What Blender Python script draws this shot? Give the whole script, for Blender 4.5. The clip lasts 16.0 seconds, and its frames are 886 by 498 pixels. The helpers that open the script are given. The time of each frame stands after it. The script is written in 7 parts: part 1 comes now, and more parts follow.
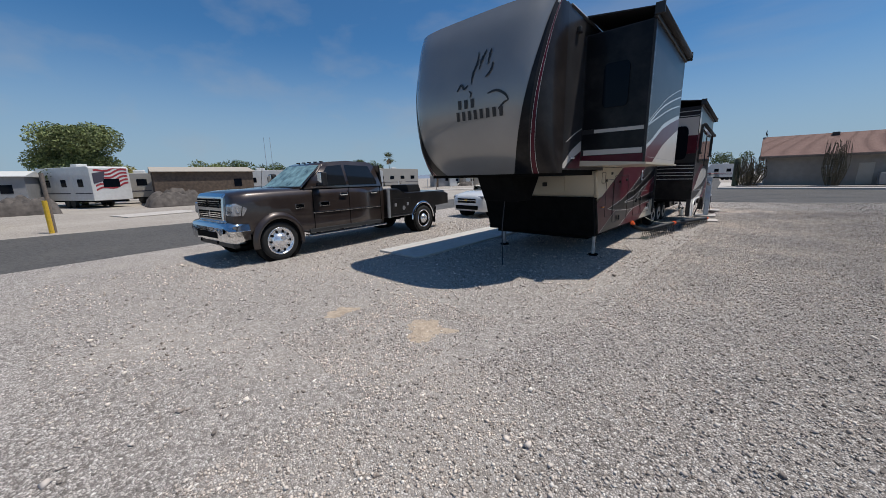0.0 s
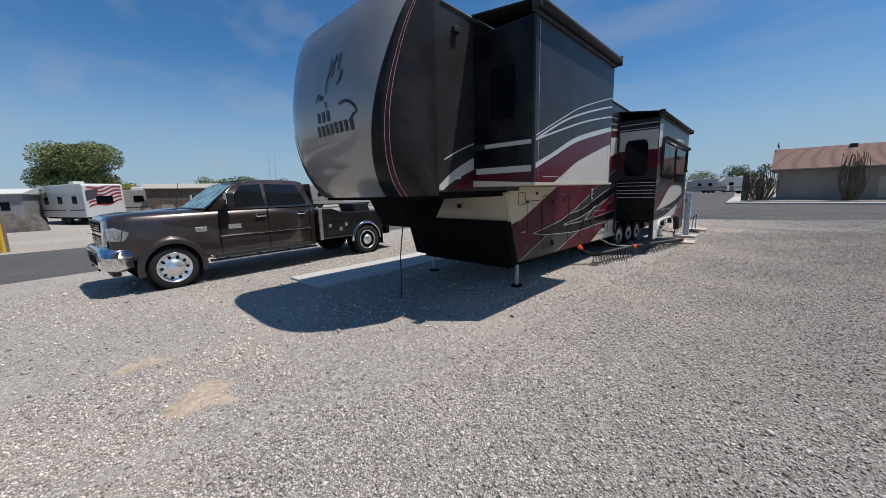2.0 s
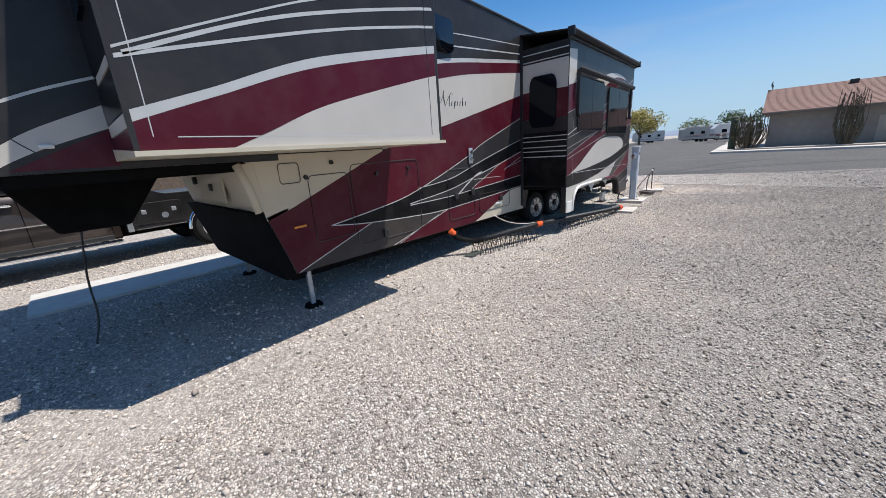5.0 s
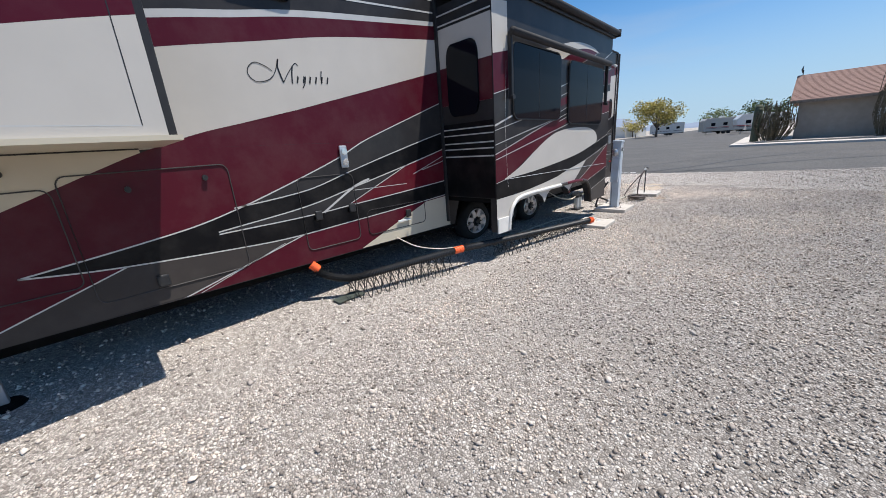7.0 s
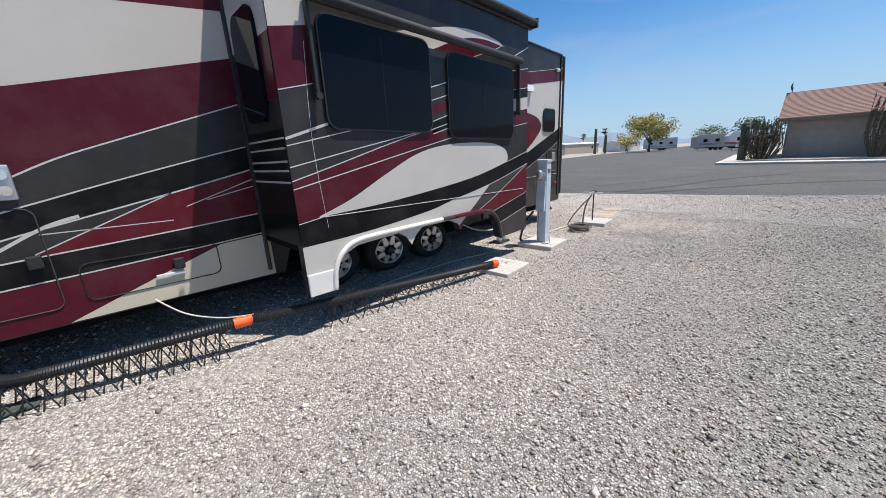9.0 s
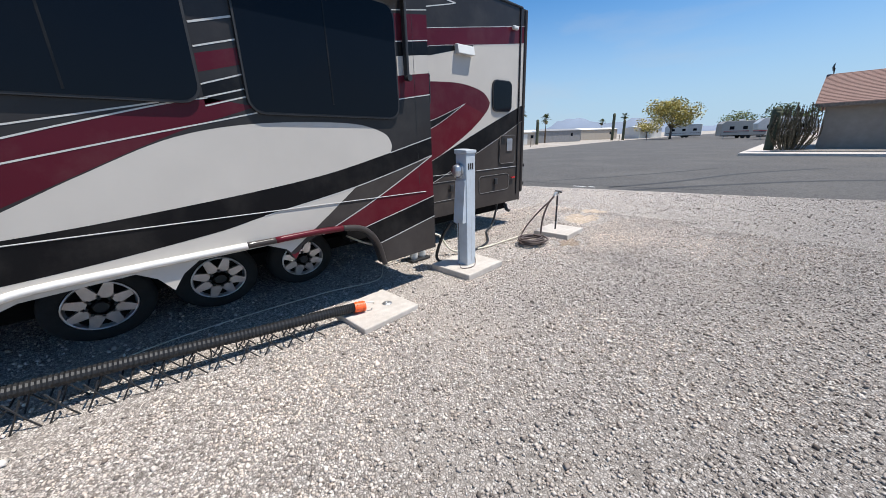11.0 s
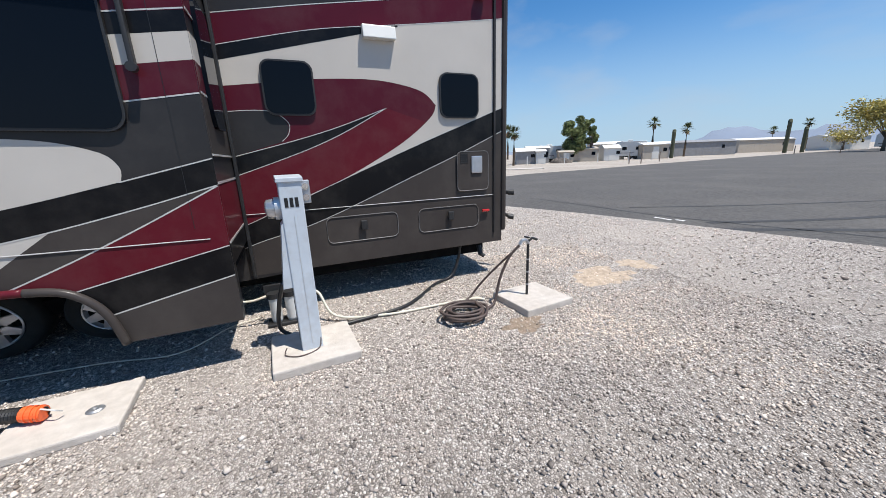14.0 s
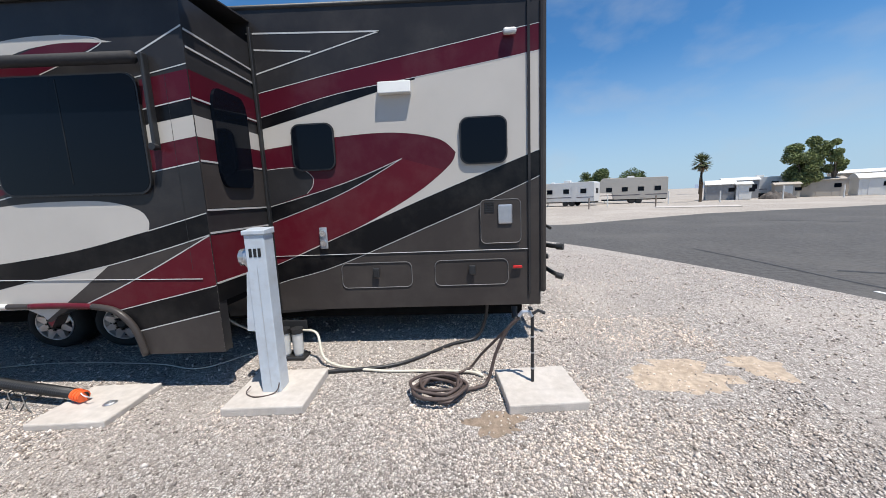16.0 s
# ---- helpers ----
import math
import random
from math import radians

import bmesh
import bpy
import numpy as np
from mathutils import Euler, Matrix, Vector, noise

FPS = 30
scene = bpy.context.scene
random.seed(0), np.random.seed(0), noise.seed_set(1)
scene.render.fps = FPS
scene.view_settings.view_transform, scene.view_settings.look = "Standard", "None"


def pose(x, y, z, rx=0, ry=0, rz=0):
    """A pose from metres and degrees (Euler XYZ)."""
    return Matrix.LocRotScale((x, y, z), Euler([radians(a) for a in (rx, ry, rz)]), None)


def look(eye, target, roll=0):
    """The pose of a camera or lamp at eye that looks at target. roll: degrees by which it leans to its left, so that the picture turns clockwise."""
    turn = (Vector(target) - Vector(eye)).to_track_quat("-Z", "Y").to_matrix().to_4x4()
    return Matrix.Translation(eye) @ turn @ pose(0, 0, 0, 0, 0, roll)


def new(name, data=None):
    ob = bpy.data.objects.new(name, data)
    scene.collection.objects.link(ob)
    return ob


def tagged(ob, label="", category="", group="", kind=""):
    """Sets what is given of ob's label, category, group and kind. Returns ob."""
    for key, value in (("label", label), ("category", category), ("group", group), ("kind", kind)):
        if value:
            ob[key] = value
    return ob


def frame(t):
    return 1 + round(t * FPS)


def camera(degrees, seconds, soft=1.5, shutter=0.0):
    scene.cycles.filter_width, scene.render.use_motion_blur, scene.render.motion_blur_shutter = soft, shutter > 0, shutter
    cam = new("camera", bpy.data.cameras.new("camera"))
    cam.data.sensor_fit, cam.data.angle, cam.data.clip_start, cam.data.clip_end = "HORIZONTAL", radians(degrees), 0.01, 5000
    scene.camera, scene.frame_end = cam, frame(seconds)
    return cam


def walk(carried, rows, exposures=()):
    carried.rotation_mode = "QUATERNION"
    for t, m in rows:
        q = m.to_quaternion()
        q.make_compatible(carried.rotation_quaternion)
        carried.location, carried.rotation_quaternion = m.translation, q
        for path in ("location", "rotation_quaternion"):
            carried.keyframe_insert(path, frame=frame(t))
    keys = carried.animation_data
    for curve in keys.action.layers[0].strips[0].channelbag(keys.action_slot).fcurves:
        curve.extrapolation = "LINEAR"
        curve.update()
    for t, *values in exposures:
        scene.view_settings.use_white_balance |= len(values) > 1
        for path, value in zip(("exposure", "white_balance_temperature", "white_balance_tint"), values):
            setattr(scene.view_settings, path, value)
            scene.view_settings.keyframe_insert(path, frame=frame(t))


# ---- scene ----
EXPO = [(0.0, -0.54), (1.5, -0.46), (3.0, -0.17), (4.0, 0.05), (12.0, 0.10), (14.5, 0.06), (16.0, 0.04)]
SUN_STRENGTH, SKY_STRENGTH, SKY_TINT, HAZE = 5.8, 0.099, (0.58, 1.08, 1.38, 1), (4.5, 6.0, 7.6, 1)
cam = camera(103.6, 16.0, soft=0.5)
PATH = [
    (0, (-0.779, -0.177, 1.638), (-2.074, 1.294, 1.236), -1.3),
    (0.5, (-0.493, 0.243, 1.631), (-1.809, 1.694, 1.227), -1.6),
    (1, (-0.228, 0.765, 1.668), (-1.559, 2.207, 1.28), -1.7),
    (1.5, (0.027, 1.292, 1.695), (-1.321, 2.725, 1.336), -1.6),
    (2, (0.179, 1.83, 1.712), (-1.187, 3.255, 1.389), -1.5),
    (2.5, (0.354, 2.388, 1.7), (-1.009, 3.818, 1.383), -1.5),
    (3, (0.479, 2.953, 1.704), (-0.867, 4.391, 1.357), -1.6),
    (3.5, (0.565, 3.559, 1.699), (-0.756, 5.008, 1.3), -2.0),
    (4, (0.688, 4.151, 1.692), (-0.619, 5.594, 1.234), -2.7),
    (6.3, (0.755, 7.091, 1.616), (-0.612, 8.433, 1.041), -4.7),
    (6.5, (0.746, 7.328, 1.588), (-0.623, 8.67, 1.017), -4.6),
    (7, (0.784, 7.99, 1.613), (-0.597, 9.322, 1.047), -4.3),
    (7.5, (0.888, 8.626, 1.635), (-0.495, 9.959, 1.077), -3.9),
    (8, (0.935, 9.307, 1.647), (-0.444, 10.649, 1.102), -3.4),
    (8.5, (1.043, 9.937, 1.648), (-0.329, 11.292, 1.118), -3.0),
    (9, (1.017, 10.535, 1.614), (-0.36, 11.889, 1.094), -2.9),
    (11.3, (0.884, 13.279, 1.58), (-0.531, 14.556, 0.975), -1.9),
    (11.5, (0.843, 13.529, 1.577), (-0.581, 14.801, 0.982), -2.3),
    (12, (0.824, 14.122, 1.582), (-0.63, 15.371, 1.013), -2.1),
    (12.5, (0.822, 14.652, 1.582), (-0.697, 15.837, 1.042), -2.2),
    (13, (0.816, 15.133, 1.608), (-0.788, 16.206, 1.085), -2.1),
    (13.5, (0.923, 15.545, 1.597), (-0.769, 16.475, 1.075), -1.8),
    (14, (0.9, 15.938, 1.559), (-0.879, 16.693, 1.048), -2.1),
    (14.5, (0.882, 16.279, 1.568), (-0.981, 16.832, 1.096), -2.7),
    (15, (0.936, 16.646, 1.611), (-0.996, 16.977, 1.212), -3.1),
    (15.5, (0.842, 17.055, 1.636), (-1.129, 17.157, 1.312), -2.9),
    (16, (0.789, 17.599, 1.646), (-1.187, 17.484, 1.358), -2.4),
]
walk(cam, [(t, look(eye, target, roll)) for t, eye, target, roll in PATH], exposures=EXPO)

# ---- light: high desert sun and clear sky ----
SUN_WAY = Vector((0.31, 0.25, 1.0)).normalized()
world = bpy.data.worlds.new("sky")
scene.world = world
world.use_nodes = True
wn, wl = world.node_tree.nodes, world.node_tree.links
sky = wn.new("ShaderNodeTexSky")
sky.sky_type, sky.sun_disc = "NISHITA", False
sky.sun_elevation, sky.sun_rotation = math.asin(SUN_WAY.z), math.atan2(SUN_WAY.x, SUN_WAY.y)
sky.altitude, sky.air_density, sky.dust_density, sky.ozone_density = 300, 1.0, 0.35, 4.0
# thin streaks of high cloud
tc = wn.new("ShaderNodeTexCoord")
mp = wn.new("ShaderNodeMapping")
mp.inputs["Rotation"].default_value = (0, radians(12), radians(30))
mp.inputs["Scale"].default_value = (1.2, 5.0, 9.0)
nz = wn.new("ShaderNodeTexNoise")
nz.inputs["Scale"].default_value, nz.inputs["Detail"].default_value = 1.3, 6
rp = wn.new("ShaderNodeValToRGB")
rp.color_ramp.elements[0].position, rp.color_ramp.elements[1].position = 0.50, 0.86
rp.color_ramp.elements[1].color = (0.42, 0.42, 0.42, 1)
mx = wn.new("ShaderNodeMix")
mx.data_type = "RGBA"
mx.inputs["B"].default_value = (5.2, 5.6, 6.2, 1)
bg = wn["Background"]
sx = wn.new("ShaderNodeSeparateXYZ")
hz = wn.new("ShaderNodeMapRange")
hz.interpolation_type = "SMOOTHSTEP"
hz.inputs["From Min"].default_value, hz.inputs["From Max"].default_value = 0.0, 0.34
hz.inputs["To Min"].default_value, hz.inputs["To Max"].default_value = 0.88, 0.0
haze = wn.new("ShaderNodeMix")
haze.data_type = "RGBA"
haze.inputs["B"].default_value = HAZE
wl.new(tc.outputs["Generated"], sx.inputs[0])
wl.new(sx.outputs["Z"], hz.inputs["Value"])
wl.new(hz.outputs["Result"], haze.inputs["Factor"])
bg.inputs["Strength"].default_value = SKY_STRENGTH
tint = wn.new("ShaderNodeMix")
tint.data_type, tint.blend_type = "RGBA", "MULTIPLY"
tint.inputs["Factor"].default_value = 1.0
tint.inputs["B"].default_value = SKY_TINT
wl.new(tc.outputs["Generated"], mp.inputs["Vector"])
wl.new(mp.outputs["Vector"], nz.inputs["Vector"])
wl.new(nz.outputs["Fac"], rp.inputs["Fac"])
wl.new(rp.outputs["Color"], mx.inputs["Factor"])
wl.new(sky.outputs["Color"], tint.inputs["A"])
wl.new(tint.outputs["Result"], haze.inputs["A"])
wl.new(haze.outputs["Result"], mx.inputs["A"])
wl.new(mx.outputs["Result"], bg.inputs["Color"])
sl = bpy.data.lights.new("sun", "SUN")
sl.energy, sl.angle, sl.color = SUN_STRENGTH, radians(0.53), (1.0, 0.955, 0.885)
sun = new("sun", sl)
sun.matrix_basis = look(SUN_WAY * 60, (0, 0, 0))


# ---- materials ----
def mat(name, color, rough=0.6, metal=0.0, coat=0.0, var=0.0, scale=6.0, bump=0.0, bump_scale=60.0, alpha=1.0, spec=0.5, dirt=None, dirt_amount=0.3, dirt_scale=2.0, coords="Object", rand=0.0, trans=0.0, flakes=0.0):
    """A surface with grain (fine noise), stains (large noise) and relief."""
    m = bpy.data.materials.new(name)
    m.use_nodes = True
    nt = m.node_tree
    n, l = nt.nodes, nt.links
    p = n["Principled BSDF"]
    p.inputs["Roughness"].default_value, p.inputs["Metallic"].default_value = rough, metal
    p.inputs["Specular IOR Level"].default_value = spec
    p.inputs["Coat Weight"].default_value, p.inputs["Coat Roughness"].default_value = coat, 0.04
    p.inputs["Transmission Weight"].default_value = trans
    t = n.new("ShaderNodeTexCoord")
    out = n.new("ShaderNodeRGB").outputs[0]
    out.default_value = (*color, 1)

    def mixed(a, b, fac):
        x = n.new("ShaderNodeMix")
        x.data_type = "RGBA"
        for s, v in (("Factor", fac), ("A", a), ("B", b)):
            if isinstance(v, (tuple, float)):
                x.inputs[s].default_value = v
            else:
                l.new(v, x.inputs[s])
        return x.outputs["Result"]

    if var:
        z = n.new("ShaderNodeTexNoise")
        z.inputs["Scale"].default_value, z.inputs["Detail"].default_value = scale, 8
        l.new(t.outputs[coords], z.inputs["Vector"])
        r = n.new("ShaderNodeMapRange")
        r.inputs["From Min"].default_value, r.inputs["From Max"].default_value = 0.3, 0.7
        r.inputs["To Min"].default_value, r.inputs["To Max"].default_value = 1 - var, 1 + var
        l.new(z.outputs["Fac"], r.inputs["Value"])
        h = n.new("ShaderNodeHueSaturation")
        l.new(out, h.inputs["Color"])
        l.new(r.outputs["Result"], h.inputs["Value"])
        out = h.outputs["Color"]
    if rand:
        oi = n.new("ShaderNodeNewGeometry")
        r = n.new("ShaderNodeMapRange")
        r.inputs["To Min"].default_value, r.inputs["To Max"].default_value = 1 - rand, 1 + rand
        l.new(oi.outputs["Random Per Island"], r.inputs["Value"])
        h = n.new("ShaderNodeHueSaturation")
        l.new(out, h.inputs["Color"])
        l.new(r.outputs["Result"], h.inputs["Value"])
        out = h.outputs["Color"]
    if dirt:
        z = n.new("ShaderNodeTexNoise")
        z.inputs["Scale"].default_value, z.inputs["Detail"].default_value = dirt_scale, 10
        z.inputs["Roughness"].default_value = 0.65
        l.new(t.outputs[coords], z.inputs["Vector"])
        r = n.new("ShaderNodeMapRange")
        r.inputs["From Min"].default_value, r.inputs["From Max"].default_value = 0.45, 0.75
        r.inputs["To Max"].default_value = dirt_amount
        l.new(z.outputs["Fac"], r.inputs["Value"])
        out = mixed(out, (*dirt, 1.0), r.outputs["Result"])
    l.new(out, p.inputs["Base Color"])
    if bump:
        z = n.new("ShaderNodeTexNoise")
        z.inputs["Scale"].default_value, z.inputs["Detail"].default_value = bump_scale, 5
        l.new(t.outputs[coords], z.inputs["Vector"])
        b = n.new("ShaderNodeBump")
        b.inputs["Strength"].default_value, b.inputs["Distance"].default_value = bump, 0.02
        l.new(z.outputs["Fac"], b.inputs["Height"])
        l.new(b.outputs["Normal"], p.inputs["Normal"])
    return m


def side_tone(n, l, out):
    """Lighter, slightly warmer tone beside the trailer, darker tone away from it."""
    t = n.new("ShaderNodeTexCoord")
    x = n.new("ShaderNodeSeparateXYZ")
    l.new(t.outputs["Object"], x.inputs[0])
    z = n.new("ShaderNodeTexNoise")
    z.inputs["Scale"].default_value, z.inputs["Detail"].default_value = 0.45, 8
    l.new(t.outputs["Object"], z.inputs["Vector"])
    a = n.new("ShaderNodeMath")
    a.operation = "MULTIPLY_ADD"
    a.inputs[1].default_value = 5.0
    l.new(z.outputs["Fac"], a.inputs[0])
    l.new(x.outputs["X"], a.inputs[2])
    r = n.new("ShaderNodeMapRange")
    r.interpolation_type = "SMOOTHSTEP"
    r.inputs["From Min"].default_value, r.inputs["From Max"].default_value = -0.6, 5.6
    l.new(a.outputs[0], r.inputs["Value"])
    c = n.new("ShaderNodeMix")
    c.data_type = "RGBA"
    c.inputs["A"].default_value, c.inputs["B"].default_value = (1.12, 1.11, 1.09, 1), (0.68, 0.685, 0.685, 1)
    l.new(r.outputs["Result"], c.inputs["Factor"])
    q = n.new("ShaderNodeMix")
    q.data_type, q.blend_type = "RGBA", "MULTIPLY"
    q.inputs["Factor"].default_value = 1.0
    l.new(out, q.inputs["A"])
    l.new(c.outputs["Result"], q.inputs["B"])
    return q.outputs["Result"]


def gravel_mat(name, stops, scale, depth, patch, patch_amount, patch2, shade_amount=0.72):
    """Loose stones: cells of two sizes with their own colour, painted shade between them, and wide dusty patches."""
    m = bpy.data.materials.new(name)
    m.use_nodes = True
    n, l = m.node_tree.nodes, m.node_tree.links
    p = n["Principled BSDF"]
    p.inputs["Roughness"].default_value = 0.9
    p.inputs["Specular IOR Level"].default_value = 0.2
    t = n.new("ShaderNodeTexCoord")
    warp = n.new("ShaderNodeTexNoise")
    warp.inputs["Scale"].default_value, warp.inputs["Detail"].default_value = scale * 0.9, 2
    l.new(t.outputs["Object"], warp.inputs["Vector"])
    wv = n.new("ShaderNodeVectorMath")
    wv.operation = "MULTIPLY_ADD"
    wv.inputs[1].default_value = (0.018, 0.018, 0.018)
    l.new(warp.outputs["Color"], wv.inputs[0])
    l.new(t.outputs["Object"], wv.inputs[2])
    v = n.new("ShaderNodeTexVoronoi")
    v.inputs["Scale"].default_value = scale
    l.new(wv.outputs[0], v.inputs["Vector"])
    ramp = n.new("ShaderNodeValToRGB")
    ramp.color_ramp.interpolation = "LINEAR"
    while len(ramp.color_ramp.elements) < len(stops):
        ramp.color_ramp.elements.new(0.5)
    for e, (pos, c) in zip(ramp.color_ramp.elements, stops):
        e.position, e.color = pos, (*c, 1)
    sep = n.new("ShaderNodeSeparateColor")
    l.new(v.outputs["Color"], sep.inputs[0])
    l.new(sep.outputs[0], ramp.inputs["Fac"])
    rim = n.new("ShaderNodeTexVoronoi")
    rim.feature = "DISTANCE_TO_EDGE"
    rim.inputs["Scale"].default_value = scale
    l.new(wv.outputs[0], rim.inputs["Vector"])
    # the shadow between stones is put into the colour at cell edges
    gap_shade = n.new("ShaderNodeMapRange")
    gap_shade.inputs["From Min"].default_value, gap_shade.inputs["From Max"].default_value = 0.02, 0.20
    gap_shade.inputs["To Min"].default_value, gap_shade.inputs["To Max"].default_value = shade_amount, 0.0
    l.new(rim.outputs["Distance"], gap_shade.inputs["Value"])
    d = n.new("ShaderNodeMix")
    d.data_type = "RGBA"
    d.inputs["B"].default_value = (0.055, 0.05, 0.046, 1)
    l.new(gap_shade.outputs["Result"], d.inputs["Factor"])
    l.new(ramp.outputs["Color"], d.inputs["A"])
    out = d.outputs["Result"]
    for col, sc, lo, hi, amt in (patch, patch2):
        z = n.new("ShaderNodeTexNoise")
        z.inputs["Scale"].default_value, z.inputs["Detail"].default_value = sc, 9
        z.inputs["Roughness"].default_value = 0.6
        l.new(t.outputs["Object"], z.inputs["Vector"])
        r = n.new("ShaderNodeMapRange")
        r.inputs["From Min"].default_value, r.inputs["From Max"].default_value = lo, hi
        r.inputs["To Max"].default_value = amt * patch_amount
        l.new(z.outputs["Fac"], r.inputs["Value"])
        x = n.new("ShaderNodeMix")
        x.data_type = "RGBA"
        x.inputs["B"].default_value = (*col, 1)
        l.new(r.outputs["Result"], x.inputs["Factor"])
        l.new(out, x.inputs["A"])
        out = x.outputs["Result"]
    if name == "gravel":
        out = side_tone(n, l, out)
    l.new(out, p.inputs["Base Color"])
    b = n.new("ShaderNodeBump")
    b.inputs["Strength"].default_value, b.inputs["Distance"].default_value = 1.0, depth
    l.new(rim.outputs["Distance"], b.inputs["Height"])
    l.new(b.outputs["Normal"], p.inputs["Normal"])
    return m


GRAVEL = gravel_mat("gravel", [(0.0, (0.20, 0.175, 0.158)), (0.3, (0.38, 0.338, 0.308)), (0.6, (0.50, 0.45, 0.415)), (0.85, (0.60, 0.55, 0.51)), (1.0, (0.74, 0.70, 0.66))], 60, 0.013,
                    ((0.50, 0.445, 0.395), 0.45, 0.5, 0.72, 0.5), 1.0, ((0.38, 0.345, 0.312), 0.17, 0.48, 0.7, 0.4))
SAND = gravel_mat("sand", [(0.0, (0.33, 0.29, 0.25)), (0.5, (0.40, 0.355, 0.305)), (1.0, (0.47, 0.42, 0.37))], 22, 0.006,
                  ((0.48, 0.43, 0.38), 0.2, 0.45, 0.7, 0.6), 1.0, ((0.30, 0.26, 0.22), 0.06, 0.5, 0.7, 0.4), 0.3)
ASPHALT = mat("asphalt", (0.092, 0.087, 0.083), 0.85, var=0.28, scale=9, bump=0.5, bump_scale=160, dirt=(0.15, 0.14, 0.128), dirt_amount=0.55, dirt_scale=0.35, spec=0.3)
RUBBER_MARK = mat("tyre_mark", (0.035, 0.035, 0.036), 0.8, var=0.4, scale=20)
CONCRETE = mat("concrete", (0.52, 0.475, 0.43), 0.85, var=0.1, scale=14, bump=0.25, bump_scale=90, dirt=(0.36, 0.31, 0.26), dirt_amount=0.5, dirt_scale=5)
SLAB = mat("concrete_pad", (0.52, 0.50, 0.47), 0.88, var=0.08, scale=8, bump=0.2, bump_scale=70, dirt=(0.36, 0.33, 0.30), dirt_amount=0.45, dirt_scale=1.2)
WHITE_PAINT = mat("white_line_paint", (0.75, 0.74, 0.7), 0.7, var=0.15, scale=20)
DIRT = mat("ochre_dirt", (0.46, 0.365, 0.275), 0.95, var=0.25, scale=18, bump=0.6, bump_scale=60, dirt=(0.26, 0.19, 0.13), dirt_amount=0.6, dirt_scale=4)
# coach paint
def coach(name, c, rough=0.3, metal=0.0):
    return mat(name, c, rough, metal=metal, coat=0.09, spec=0.15, var=0.05, scale=1.5, dirt=(0.30, 0.27, 0.24), dirt_amount=0.07, dirt_scale=2.5)


P_GREY = coach("grey_coach_paint", (0.030, 0.0285, 0.0295))
P_DARK = coach("dark_brown_coach_paint", (0.020, 0.016, 0.015))
P_BROWN = coach("grey_brown_coach_paint", (0.050, 0.043, 0.040))
P_BLACK = coach("black_coach_paint", (0.005, 0.005, 0.006))
P_BEIGE = coach("beige_coach_paint", (0.52, 0.485, 0.44))
P_CREAM = coach("cream_coach_paint", (0.55, 0.49, 0.38))
P_MAROON = coach("maroon_coach_paint", (0.075, 0.007, 0.016))
P_RED = coach("wine_red_coach_paint", (0.100, 0.008, 0.016))
P_LINE = mat("white_pinstripe", (0.50, 0.49, 0.47), 0.35, coat=0.6, var=0.05)
P_SILVER = mat("pearl_grey_front_cap", (0.25, 0.243, 0.232), 0.26, metal=0.3, coat=0.8, var=0.05, scale=2)
BLACK_MARK = mat("black_lettering", (0.012, 0.012, 0.013), 0.4)
GLASS_DARK = mat("dark_tinted_glass", (0.004, 0.006, 0.010), 0.05, spec=0.12)
BLACK_PLASTIC = mat("black_plastic", (0.018, 0.018, 0.019), 0.5, var=0.2, scale=12, bump=0.1)
# underbody black, also used as painted shade for wheel wells and rim openings
UNDER = mat("black_underbody_and_opening_shade", (0.007, 0.007, 0.007), 0.9, var=0.3, scale=6, spec=0.08)
RUBBER = mat("tyre_rubber", (0.013, 0.013, 0.013), 0.8, var=0.25, scale=14, bump=0.15)
ALU = mat("cast_aluminium", (0.60, 0.60, 0.62), 0.3, metal=0.85, var=0.1, scale=9, dirt=(0.2, 0.18, 0.16), dirt_amount=0.25)
CHROME = mat("chrome", (0.78, 0.79, 0.80), 0.08, metal=1.0)
STEEL = mat("galvanised_steel", (0.52, 0.53, 0.55), 0.42, metal=0.8, var=0.15, scale=10)
TRIM_WHITE = mat("white_trim", (0.74, 0.71, 0.66), 0.4, coat=0.4, var=0.06, dirt=(0.4, 0.36, 0.32), dirt_amount=0.3)
AWNING = mat("black_awning_fabric", (0.020, 0.019, 0.021), 0.75, var=0.2, scale=20, bump=0.1)
ROOF_GREY = mat("roof_membrane", (0.45, 0.45, 0.44), 0.8, var=0.1)
ORANGE = mat("orange_fitting", (0.85, 0.13, 0.03), 0.45, var=0.08, scale=20)
PED_PAINT = mat("pale_blue_grey_enamel", (0.52, 0.57, 0.62), 0.42, coat=0.2, var=0.08, scale=5, dirt=(0.30, 0.26, 0.22), dirt_amount=0.35, dirt_scale=6)
HOSE_BLACK = mat("black_hose", (0.015, 0.015, 0.016), 0.45, var=0.2, scale=30)
HOSE_WHITE = mat("cream_hose", (0.62, 0.58, 0.48), 0.5, var=0.1, scale=30)
HOSE_BROWN = mat("dark_brown_hose", (0.08, 0.057, 0.050), 0.6, var=0.2, scale=30)
WHITE_PLASTIC = mat("white_plastic", (0.64, 0.64, 0.62), 0.4, var=0.05)
AMBER = mat("amber_lens", (0.7, 0.22, 0.02), 0.2, coat=0.5)
RED_LENS = mat("red_lens", (0.5, 0.02, 0.02), 0.2, coat=0.5)


